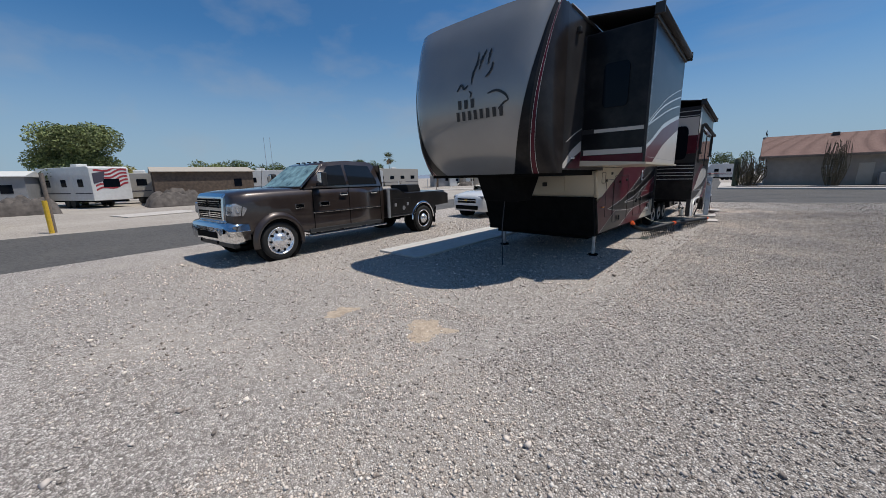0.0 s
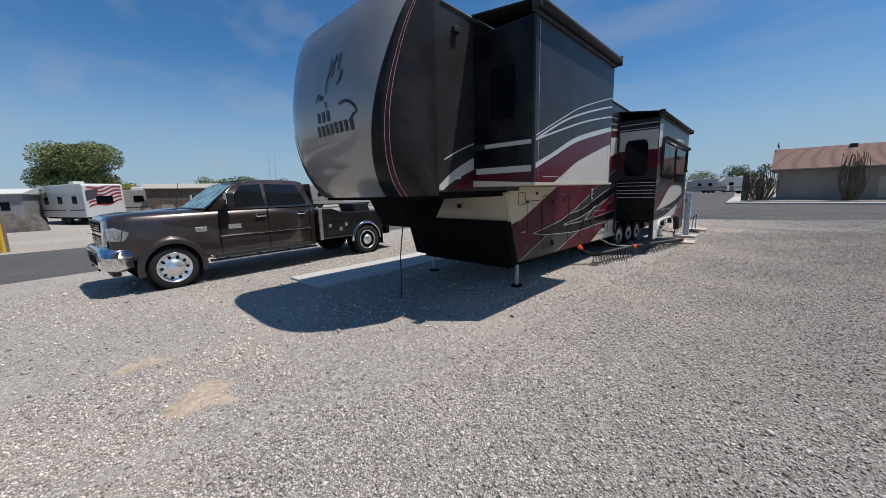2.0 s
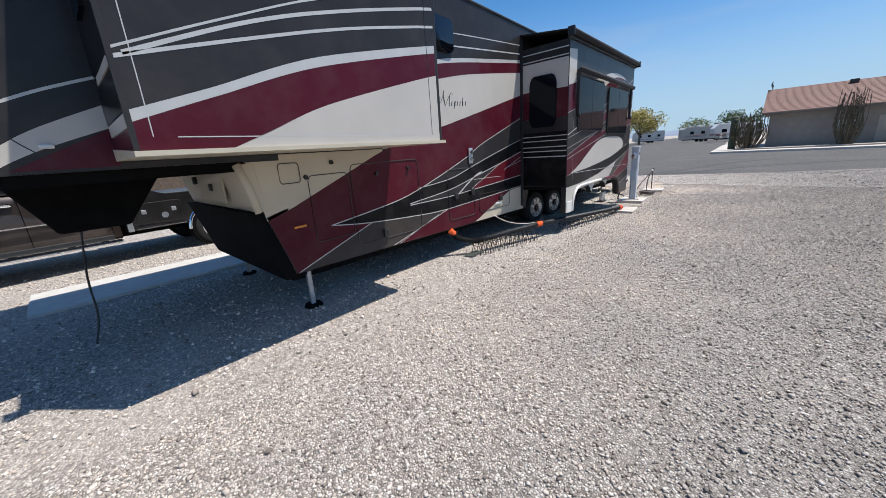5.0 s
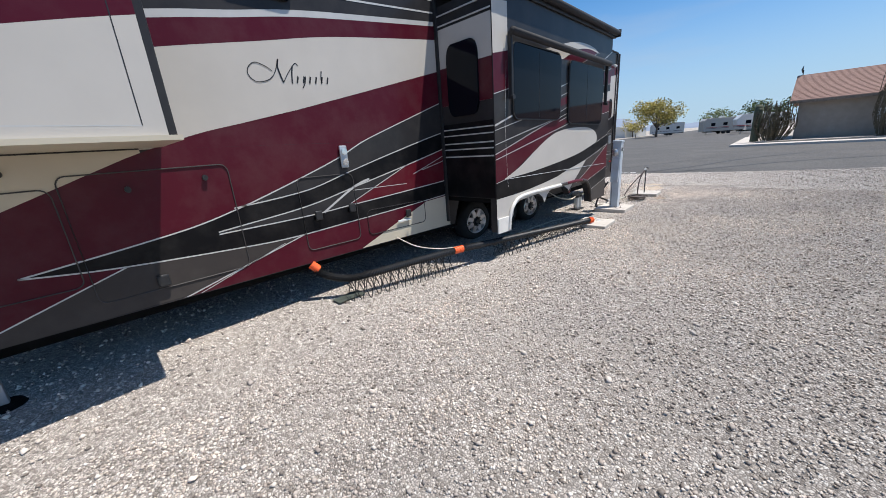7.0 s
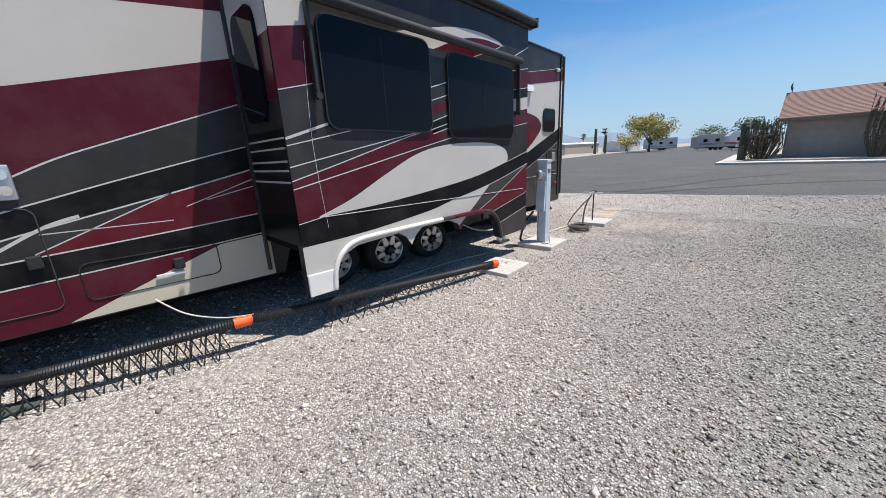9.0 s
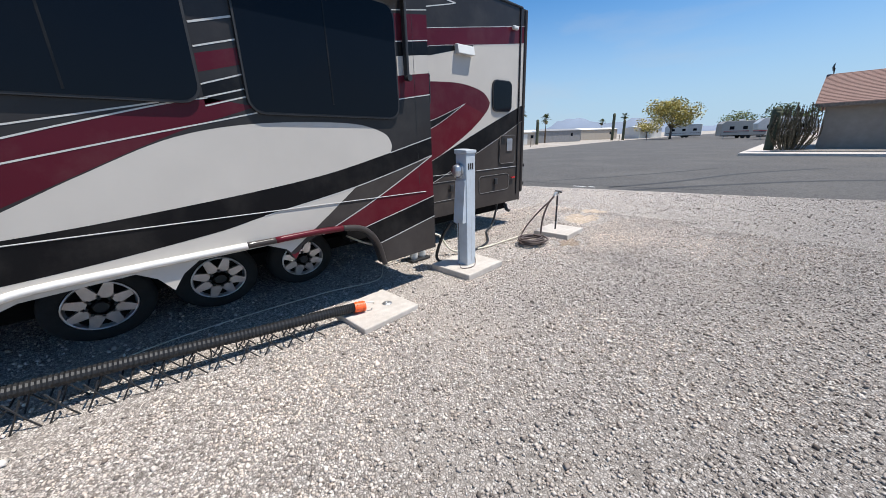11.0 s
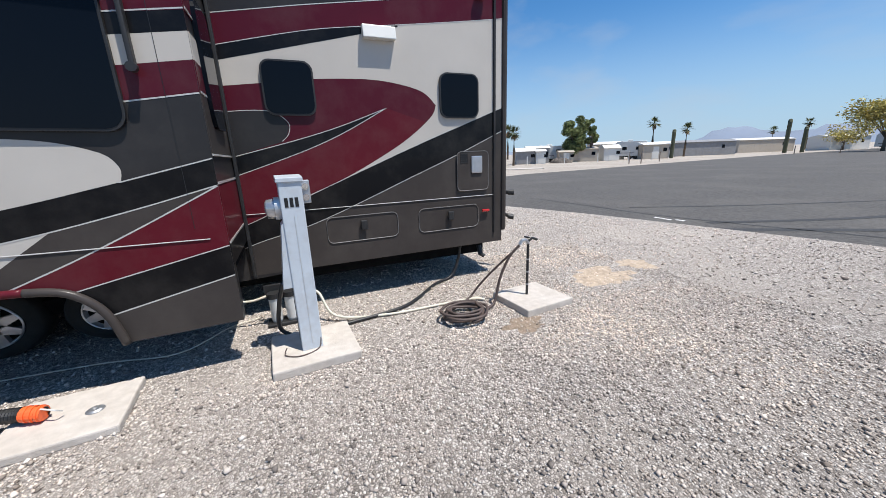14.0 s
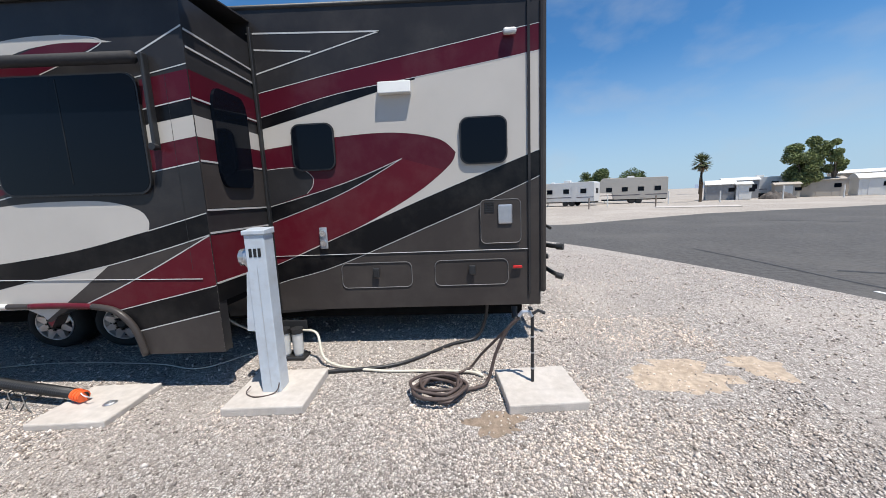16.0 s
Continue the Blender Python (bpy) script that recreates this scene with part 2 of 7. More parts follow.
# ---- mesh helpers ----
def link(name, bm, material, parent=None, label="", smooth=False):
    me = bpy.data.meshes.new(name)
    bmesh.ops.recalc_face_normals(bm, faces=bm.faces)
    bm.to_mesh(me)
    bm.free()
    for m in material if isinstance(material, (list, tuple)) else (material,):
        me.materials.append(m)
    if smooth:
        for f in me.polygons:
            f.use_smooth = True
    ob = new(name, me)
    if parent is not None:
        ob.parent = parent
    if label:
        tagged(ob, label)
    return ob


def part(name, bm, material, parent, label="", smooth=False):
    return link(name, bm, material, parent, label, smooth)


def thing(name, label, category, m=None, group="", kind=""):
    ob = new(name)
    ob.empty_display_size = 0.2
    if m is not None:
        ob.matrix_basis = m
    return tagged(ob, label, category, group, kind)


def b_box(bm, x0, x1, y0, y1, z0, z1, bevel=0.0, seg=2, m=None):
    r = bmesh.ops.create_cube(bm, size=1, matrix=Matrix.Translation(((x0 + x1) / 2, (y0 + y1) / 2, (z0 + z1) / 2)) @ Matrix.Diagonal((abs(x1 - x0), abs(y1 - y0), abs(z1 - z0), 1)))
    vs = r["verts"]
    if bevel:
        es = list({e for v in vs for e in v.link_edges})
        rb = bmesh.ops.bevel(bm, geom=es, offset=bevel, segments=seg, affect="EDGES", profile=0.5)
        vs = list({v for f in rb["faces"] for v in f.verts} | {v for v in vs if v.is_valid})
    if m is not None:
        bmesh.ops.transform(bm, matrix=m, verts=[v for v in vs if v.is_valid])
    return bm


def box(x0, x1, y0, y1, z0, z1, bevel=0.0, seg=2, m=None):
    return b_box(bmesh.new(), x0, x1, y0, y1, z0, z1, bevel, seg, m)


def b_cyl(bm, a, b, r0, r1=None, seg=16, caps=True):
    a, b = Vector(a), Vector(b)
    q = (b - a).to_track_quat("Z", "Y").to_matrix().to_4x4()
    bmesh.ops.create_cone(bm, cap_ends=caps, segments=seg, radius1=r0, radius2=r0 if r1 is None else r1, depth=(b - a).length, matrix=Matrix.Translation((a + b) / 2) @ q)
    return bm


def cyl(a, b, r0, r1=None, seg=16):
    return b_cyl(bmesh.new(), a, b, r0, r1, seg)


def b_prism(bm, pts, axis, lo, hi):
    """A polygon in the two other axes (in x, y, z order), drawn out along axis from lo to hi."""
    def at(p, w):
        return {"x": (w, p[0], p[1]), "y": (p[0], w, p[1]), "z": (p[0], p[1], w)}[axis]
    a = [bm.verts.new(at(p, lo)) for p in pts]
    b = [bm.verts.new(at(p, hi)) for p in pts]
    bm.faces.new(a)
    bm.faces.new(b[::-1])
    for i in range(len(pts)):
        j = (i + 1) % len(pts)
        bm.faces.new((a[i], a[j], b[j], b[i]))
    return bm


def prism(pts, axis, lo, hi, bevel=0.0):
    bm = b_prism(bmesh.new(), pts, axis, lo, hi)
    if bevel:
        bmesh.ops.bevel(bm, geom=bm.edges[:], offset=bevel, segments=2, affect="EDGES", profile=0.5)
    return bm


def b_lathe(bm, profile, origin, axis="x", seg=28):
    """Turns (distance along axis, radius) round the axis."""
    rings = []
    for d, r in profile:
        ring = []
        for i in range(seg):
            a = 2 * math.pi * i / seg
            c, s = r * math.cos(a), r * math.sin(a)
            p = {"x": (d, c, s), "y": (c, d, s), "z": (c, s, d)}[axis]
            ring.append(bm.verts.new(Vector(origin) + Vector(p)))
        rings.append(ring)
    for p, q in zip(rings, rings[1:]):
        for i in range(seg):
            j = (i + 1) % seg
            bm.faces.new((p[i], p[j], q[j], q[i]))
    return bm


def spline(pts, n=8):
    """A smooth line through a few points of any dimension."""
    ps = [Vector(p) for p in pts]
    if len(ps) < 3:
        return ps
    out = []
    for i in range(len(ps) - 1):
        a, b, c, d = ps[max(i - 1, 0)], ps[i], ps[i + 1], ps[min(i + 2, len(ps) - 1)]
        for k in range(n):
            t = k / n
            out.append(0.5 * ((2 * b) + (c - a) * t + (2 * a - 5 * b + 4 * c - d) * t * t + (3 * b - a - 3 * c + d) * t ** 3))
    return out + [ps[-1]]


def b_tube(bm, pts, r, seg=8, ribs=0.0):
    """A tube along a line; ribs: how much every other ring is drawn in."""
    pts = [Vector(p) for p in pts]
    rings = []
    for i, p in enumerate(pts):
        d = (pts[min(i + 1, len(pts) - 1)] - pts[max(i - 1, 0)]).normalized()
        u = d.cross((0, 0, 1))
        u = u.normalized() if u.length > 1e-4 else Vector((1, 0, 0))
        w = u.cross(d)
        rr = r * (1 - ribs * (i % 2))
        rings.append([bm.verts.new(p + rr * (math.cos(2 * math.pi * k / seg) * u + math.sin(2 * math.pi * k / seg) * w)) for k in range(seg)])
    for a, b in zip(rings, rings[1:]):
        for k in range(seg):
            j = (k + 1) % seg
            bm.faces.new((a[k], a[j], b[j], b[k]))
    bm.faces.new(rings[0][::-1])
    bm.faces.new(rings[-1])
    return bm


def tube(pts, r, seg=8, ribs=0.0):
    return b_tube(bmesh.new(), pts, r, seg, ribs)


def rounded(y0, y1, z0, z1, r, n=5):
    """The outline of a rounded rectangle."""
    out = []
    for cy, cz, a0 in ((y1 - r, z1 - r, 0), (y0 + r, z1 - r, 90), (y0 + r, z0 + r, 180), (y1 - r, z0 + r, 270)):
        for k in range(n + 1):
            a = radians(a0 + 90 * k / n)
            out.append((cy + r * math.cos(a), cz + r * math.sin(a)))
    return out


def clip(poly, window):
    """Cuts a polygon to a rectangle (u0, u1, v0, v1)."""
    u0, u1, v0, v1 = window
    for k, lim, sign in ((0, u0, 1), (0, u1, -1), (1, v0, 1), (1, v1, -1)):
        out = []
        for i in range(len(poly)):
            p, q = poly[i - 1], poly[i]
            ip, iq = sign * (p[k] - lim) >= 0, sign * (q[k] - lim) >= 0
            if ip != iq:
                t = (lim - p[k]) / (q[k] - p[k])
                out.append((p[0] + t * (q[0] - p[0]), p[1] + t * (q[1] - p[1])))
            if iq:
                out.append(tuple(q))
        poly = out
        if len(poly) < 3:
            return []
    return poly


# ---- ground ----
def ground():
    bm = bmesh.new()
    n, size = 40, 1500.0
    # one sheet, finer near the middle
    xs = [math.copysign(abs(i / n) ** 3, i) * size for i in range(-n, n + 1)]
    vs = [[bm.verts.new((x, y + 10, -0.02 if (x < -20.5 or y + 10 > 24) and abs(x) < 200 and abs(y) < 200 else 0.0)) for y in xs] for x in xs]
    for i in range(2 * n):
        for j in range(2 * n):
            bm.faces.new((vs[i][j], vs[i + 1][j], vs[i + 1][j + 1], vs[i][j + 1]))
    for v in bm.verts:
        v.co.z = -0.012
    tagged(link("ground", bm, SAND), "pale sandy desert ground reaching the horizon", "ground", kind="structure")
    # the gravel lot, with a rounded corner between the two roads
    corner = [(-12.9, 13.0), (-13.2, 17.0), (-12.5, 19.6), (-10.5, 21.1), (-6.3, 22.75), (-3.1, 23.6), (0.7, 24.6), (3.6, 25.9), (8.0, 27.6), (20.0, 31.0), (70.0, 36.0)]
    edge = [tuple(p) for p in spline(corner, 6)]
    pts = [(-11.2, -60.0), (-11.3, -2.0), (-12.0, 3.0), (-12.4, 8.0)] + edge + [(70.0, -60.0)]
    bm = b_prism(bmesh.new(), pts, "z", -0.06, 0.0)
    tagged(link("gravel_lot", bm, GRAVEL), "grey crushed gravel covering the camping lot", "gravel", kind="structure")
    # asphalt: the lane beside the lot and the wide crossing road
    road = [(-10.6, -70.0), (-10.6, 19.0), (-4.0, 21.4), (80.0, 23.2), (80.0, 42.3), (-3.1, 42.2), (-3.9, 60.0), (-6.0, 90.0), (-12.0, 240.0), (-40.0, 240.0), (-31.0, 90.0), (-26.0, 54.0), (-23.6, 42.0), (-22.4, 33.0), (-18.0, 23.5), (-17.9, 14.0), (-18.6, 4.0), (-18.7, -2.0), (-18.3, -70.0)]
    bm = b_prism(bmesh.new(), road, "z", -0.08, -0.006)
    tagged(link("road", bm, ASPHALT), "worn dark grey asphalt lane and wide crossing road", "road", kind="structure")


ground()


def tyre_mark(pts, w):
    line = spline(pts, 8)
    bm = bmesh.new()
    prev = None
    for i, p in enumerate(line):
        d = (line[min(i + 1, len(line) - 1)] - line[max(i - 1, 0)]).normalized()
        s = Vector((-d.y, d.x)) * w / 2
        cur = [bm.verts.new((*(p + s), -0.002)), bm.verts.new((*(p - s), -0.002))]
        if prev:
            bm.faces.new((prev[0], cur[0], cur[1], prev[1]))
        prev = cur
    tagged(link("tyre_mark", bm, RUBBER_MARK), "black curved skid mark on the asphalt", "skid mark", "skid marks on the road", kind="structure")


tyre_mark([(-3.6, 24.0), (-2.4, 26.6), (-1.2, 30.2), (0.8, 33.5)], 0.2)
tyre_mark([(-3.0, 23.6), (-1.2, 26.2), (1.0, 28.8), (4.2, 31.0)], 0.24)
tyre_mark([(-6.0, 24.6), (-4.4, 27.4), (-2.4, 32.0)], 0.12)
tyre_mark([(-16.6, 31.6), (-15.6, 32.7), (-14.3, 33.8)], 0.12)
tyre_mark([(-9.0, 23.9), (-7.0, 24.0), (-4.4, 24.1), (-1.0, 25.0)], 0.07)
for x0, y0 in ((-4.62, 23.72), (-4.40, 23.70), (-4.16, 23.80)):
    tagged(link("road_mark", box(x0, x0 + 0.19, y0, y0 + 0.07, -0.01, 0.0), WHITE_PAINT), "short white paint dash at the edge of the asphalt", "road mark", "road dashes", kind="structure")


def patch(name, cx, cy, rx, ry, seed, m, label, z=0.001):
    """A low irregular patch lying on the gravel."""
    rng = random.Random(seed)
    bm = bmesh.new()
    c = bm.verts.new((cx, cy, z + 0.004))
    ring = []
    for i in range(36):
        a = 2 * math.pi * i / 36
        k = 0.72 + 0.55 * noise.noise((math.cos(a) * 1.6 + seed, math.sin(a) * 1.6, seed)) + rng.uniform(-0.12, 0.12)
        ring.append(bm.verts.new((cx + rx * k * math.cos(a), cy + ry * k * math.sin(a), z - 0.003)))
    for i in range(36):
        bm.faces.new((c, ring[i], ring[(i + 1) % 36]))
    tagged(link(name, bm, m, smooth=True), label, "ground patch", kind="structure")


def stones(name, x0, x1, y0, y1, count, size, seed, tint, keep=None, label="loose crushed grey gravel stones"):
    """Loose stones as real small polyhedra, in one mesh."""
    rng = np.random.default_rng(seed)
    base = np.array([(1, 0, 0), (-1, 0, 0), (0, 1, 0), (0, -1, 0), (0, 0, 1), (0, 0, -1)], float)
    tri = np.array([(0, 2, 4), (2, 1, 4), (1, 3, 4), (3, 0, 4), (2, 0, 5), (1, 2, 5), (3, 1, 5), (0, 3, 5)])
    c = np.stack([rng.uniform(x0, x1, count), rng.uniform(y0, y1, count)], 1)
    if keep is not None:
        c = c[keep(c[:, 0], c[:, 1])]
    c = c[thin(c[:, 0], c[:, 1])]
    k = len(c)
    s = size * rng.lognormal(0, 0.32, (k, 1, 1)) * rng.uniform(0.55, 1.0, (k, 1, 3)) * np.array([1, 1, 0.75])
    a = rng.uniform(0, 2 * np.pi, k)
    v = (base[None] + rng.uniform(-0.28, 0.28, (k, 6, 3))) * s
    tl = rng.uniform(-0.6, 0.6, k)
    y2 = v[..., 1] * np.cos(tl)[:, None] - v[..., 2] * np.sin(tl)[:, None]
    z2 = v[..., 1] * np.sin(tl)[:, None] + v[..., 2] * np.cos(tl)[:, None]
    x2 = v[..., 0] * np.cos(a)[:, None] - y2 * np.sin(a)[:, None]
    y3 = v[..., 0] * np.sin(a)[:, None] + y2 * np.cos(a)[:, None]
    v = np.stack([x2 + c[:, :1], y3 + c[:, 1:], z2 + s[:, :, 2] * 0.5], -1).reshape(-1, 3)
    f = (tri[None] + 6 * np.arange(k)[:, None, None]).reshape(-1, 3)
    me = bpy.data.meshes.new(name)
    me.vertices.add(len(v))
    me.vertices.foreach_set("co", v.ravel())
    me.loops.add(f.size)
    me.loops.foreach_set("vertex_index", f.ravel())
    me.polygons.add(len(f))
    me.polygons.foreach_set("loop_start", np.arange(0, f.size, 3))
    me.update(calc_edges=True)
    me.validate()
    me.materials.append(tint)
    tagged(new(name, me), label, "gravel", kind="stuff")


def stone_mat():
    m = bpy.data.materials.new("gravel_stone")
    m.use_nodes = True
    n, l = m.node_tree.nodes, m.node_tree.links
    p = n["Principled BSDF"]
    p.inputs["Roughness"].default_value, p.inputs["Specular IOR Level"].default_value = 0.85, 0.25
    g = n.new("ShaderNodeNewGeometry")
    r = n.new("ShaderNodeValToRGB")
    for _ in range(3):
        r.color_ramp.elements.new(0.5)
    for e, (q, c) in zip(r.color_ramp.elements, ((0.0, (0.17, 0.148, 0.134)), (0.25, (0.42, 0.372, 0.340)), (0.6, (0.60, 0.54, 0.498)), (0.9, (0.72, 0.66, 0.61)), (1.0, (0.82, 0.78, 0.74)))):
        e.position, e.color = q, (*c, 1)
    l.new(g.outputs["Random Per Island"], r.inputs["Fac"])
    # wide, soft changes of tone: dusty tracks and greyer drifts
    t = n.new("ShaderNodeTexCoord")
    out = r.outputs["Color"]
    for sc, lo, hi, a, b in ((0.5, 0.35, 0.65, (0.80, 0.80, 0.81, 1), (1.12, 1.08, 1.03, 1)), (2.2, 0.35, 0.65, (0.90, 0.90, 0.90, 1), (1.10, 1.07, 1.04, 1))):
        z = n.new("ShaderNodeTexNoise")
        z.inputs["Scale"].default_value, z.inputs["Detail"].default_value = sc, 6
        l.new(t.outputs["Object"], z.inputs["Vector"])
        q = n.new("ShaderNodeMapRange")
        q.inputs["From Min"].default_value, q.inputs["From Max"].default_value = lo, hi
        l.new(z.outputs["Fac"], q.inputs["Value"])
        c = n.new("ShaderNodeMix")
        c.data_type = "RGBA"
        c.inputs["A"].default_value, c.inputs["B"].default_value = a, b
        l.new(q.outputs["Result"], c.inputs["Factor"])
        x = n.new("ShaderNodeMix")
        x.data_type, x.blend_type = "RGBA", "MULTIPLY"
        x.inputs["Factor"].default_value = 1.0
        l.new(out, x.inputs["A"])
        l.new(c.outputs["Result"], x.inputs["B"])
        out = x.outputs["Result"]
    l.new(side_tone(n, l, out), p.inputs["Base Color"])
    return m


STONE = stone_mat()
BARE = ((-3.3, 2.4, 0.42, 0.36), (-4.5, 2.1, 0.24, 0.28), (-2.2, 19.5, 0.5, 0.6), (-2.4, 20.25, 0.28, 0.32), (-1.55, 17.8, 0.2, 0.32))


def thin(x, y):
    """Keeps few stones on the bare patches."""
    rng = np.random.default_rng(21)
    ok = np.ones(len(x), bool)
    for cx, cy, rx, ry in BARE:
        d = ((x - cx) / rx) ** 2 + ((y - cy) / ry) ** 2
        ok &= rng.random(len(x)) > np.clip(1.25 - 0.8 * d, 0.0, 0.86)
    return ok


near = lambda x, y: np.abs(x - np.interp(y, [0, 4, 12, 16, 18], [-0.6, 0.6, 0.85, 0.8, 0.9])) < 2.6
stones("gravel_stones", -3.0, 3.6, -1.0, 20.0, 235000, 0.0105, 5, STONE, near)
stones("gravel_stones", -9.5, 14.0, -0.5, 29.0, 112000, 0.0148, 6, STONE, lambda x, y: ~(near(x, y) & (y < 20)) & (y < np.interp(x, [-11.5, -9.4, -6.1, -3.1, 0.7, 3.6, 8.0, 14.0], [19.1, 20.85, 22.6, 23.5, 24.5, 25.8, 27.5, 29.0])))
stones("gravel_stones", -3.7, -0.5, 17.2, 20.3, 17000, 0.0105, 8, STONE)
stones("gravel_stones", -4.4, -2.8, 1.2, 3.1, 4500, 0.0105, 9, STONE)
patch("dirt_patch", -3.3, 2.40, 0.55, 0.45, 3, DIRT, "ochre dirt showing through the gravel")
patch("dirt_patch", -4.5, 2.1, 0.3, 0.35, 4, DIRT, "ochre dirt showing through the gravel")
patch("dirt_patch", -2.2, 19.5, 0.62, 0.75, 7, DIRT, "ochre dirt showing through the gravel beside the concrete pad", 0.0015)
patch("dirt_patch", -2.4, 20.25, 0.35, 0.4, 17, DIRT, "ochre dirt showing through the gravel beside the concrete pad", 0.0015)
patch("dirt_patch", -1.55, 17.80, 0.24, 0.40, 9, mat("damp_soil", (0.25, 0.19, 0.14), 0.95, var=0.3, scale=16, bump=0.5, bump_scale=60), "damp brown soil beside the concrete pad", 0.0015)


# ---- the fifth-wheel trailer ----
WX, SX, FX = -2.97, -2.03, -5.45   # near wall, slide-out faces, far wall
roof_z = lambda y: 3.88 - 0.018 * (y - 5.0)
rv = thing("fifth_wheel_trailer", "grey, maroon and beige fifth-wheel trailer on gravel with open slide-outs", "camping trailer")


def paint(x, pts, m, layer, windows, name="paint_band"):
    """A painted field of the coachwork on the plane x, cut to the panels it lies on."""
    for w in windows if isinstance(windows[0], tuple) else (windows,):
        p = clip([tuple(q) for q in pts], w)
        if len(p) < 3:
            continue
        bm = bmesh.new()
        vs = [bm.verts.new((x + 0.0004 * layer, a, b)) for a, b in p]
        f = bm.faces.new(vs)
        bmesh.ops.triangulate(bm, faces=[f])
        part(name, bm, m, rv)


def field(x, top, bottom, m, layer, windows):
    paint(x, spline(top) + spline(bottom)[::-1], m, layer, windows)


def pin(x, pts, w, layer, windows, m=None):
    line = spline(pts)
    up, dn = [], []
    for i, p in enumerate(line):
        d = (line[min(i + 1, len(line) - 1)] - line[max(i - 1, 0)]).normalized()
        s = Vector((-d.y, d.x)) * w * 0.32
        up.append(p + s)
        dn.append(p - s)
    bm = bmesh.new()
    for win in windows if isinstance(windows[0], tuple) else (windows,):
        for i in range(len(line) - 1):
            q = clip([tuple(v) for v in (up[i], up[i + 1], dn[i + 1], dn[i])], win)
            if len(q) > 2:
                bm.faces.new([bm.verts.new((x + 0.0004 * layer, a, b)) for a, b in q])
    if len(bm.faces):
        part("pinstripe", bm, m or P_LINE, rv)
    else:
        bm.free()


# body shell with the wheel opening
side = [(5.15, 1.64), (6.84, 1.64), (6.95, 1.16), (7.17, 0.50), (11.9, 0.48), (12.02, 0.82), (14.7, 0.82), (14.8, 0.50), (15.5, 0.53), (18.28, 0.69), (18.28, roof_z(18.28)), (5.15, roof_z(5.15))]
body = part("body", prism(side, "x", FX, WX), P_GREY, rv, "dark grey painted trailer body")
# a solid black slab stands in for the shade of the open front
part("front_skirt", prism([(6.80, 1.20), (7.05, 0.45), (7.30, 0.45), (7.05, 1.20)], "x", FX + 0.02, WX - 0.03), UNDER, body, "black slab for the shade in the open front below the hatch")
part("front_panel", prism([(6.76, 1.62), (6.88, 1.20), (6.99, 1.20), (6.93, 1.62)], "x", FX + 0.06, WX + 0.005, 0.012), P_CREAM, body, "cream front storage panel")
part("panel_edge", tube([(WX + 0.0, 6.77, 1.62), (WX + 0.01, 6.83, 1.45), (WX + 0.01, 6.89, 1.2)], 0.04, 8), P_CREAM, body, smooth=True)
bm = bmesh.new()
for y in (6.80,):
    b_box(bm, -4.45, -3.55, 6.772, 6.80, 1.28, 1.55, 0.006)
part("hatch", bm, P_CREAM, body, "cream hatch door with a black latch")
part("latch", box(-4.0, -3.9, 6.755, 6.785, 1.38, 1.45, 0.01), BLACK_PLASTIC, body)
part("catch", box(-4.6, -4.55, 6.74, 6.79, 1.44, 1.52, 0.01), BLACK_PLASTIC, body)
part("underframe", box(FX + 0.15, WX - 0.2, 7.2, 18.1, 0.36, 0.52), UNDER, rv, "black steel frame below the floor")
part("roof", prism([(5.1, roof_z(5.1) - 0.02), (18.3, roof_z(18.3) - 0.02), (18.26, roof_z(18.26) + 0.03), (5.2, roof_z(5.2) + 0.03)], "x", FX + 0.03, WX - 0.03, 0.01), ROOF_GREY, rv, "pale grey roof membrane")
bm = bmesh.new()
b_tube(bm, [(WX - 0.01, y, roof_z(y)) for y in (5.3, 9, 13, 18.2)], 0.028, 8)
part("gutter_rail", bm, BLACK_PLASTIC, rv, "dark rail along the roof edge", True)
for y, h in ((9.6, 0.30), (16.2, 0.28)):
    part("roof_unit", box(-4.6, -3.9, y - 0.45, y + 0.45, roof_z(y), roof_z(y) + h, 0.08), WHITE_PLASTIC, rv, "white roof air conditioner")
part("aerial", tube([(-3.6, 12.2, 3.7), (-3.6, 12.2, 4.05), (-3.5, 12.4, 4.1)], 0.02), WHITE_PLASTIC, rv)
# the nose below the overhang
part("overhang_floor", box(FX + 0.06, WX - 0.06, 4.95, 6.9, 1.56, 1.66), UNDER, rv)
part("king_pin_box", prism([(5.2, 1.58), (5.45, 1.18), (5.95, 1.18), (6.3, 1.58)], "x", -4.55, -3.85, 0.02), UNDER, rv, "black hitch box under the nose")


# front cap: bulging, rounded at the corners
CX, HW = (FX + WX) / 2, (WX - FX) / 2
PROFILE = [(1.60, 4.76), (1.75, 4.57), (2.05, 4.38), (2.45, 4.27), (2.85, 4.26), (3.25, 4.33), (3.60, 4.43), (3.86, 4.56)]
prof = spline([Vector(p) for p in PROFILE], 6)


def cap_point(s, k, off=0.0):
    """A place on the cap: s from -1 (far side) to 1 (near side), k along the profile."""
    f = k * (len(prof) - 1)
    i = min(int(f), len(prof) - 2)
    p = prof[i].lerp(prof[i + 1], f - i)
    z, yc = p
    ys = 5.18
    a = s * math.pi / 2
    e = 0.45
    cx = math.copysign(abs(math.sin(a)) ** e, s)
    cy = abs(math.cos(a)) ** 0.62
    x = CX + (HW + off) * cx
    y = ys - (ys - yc + off) * cy
    return Vector((x, y, z))


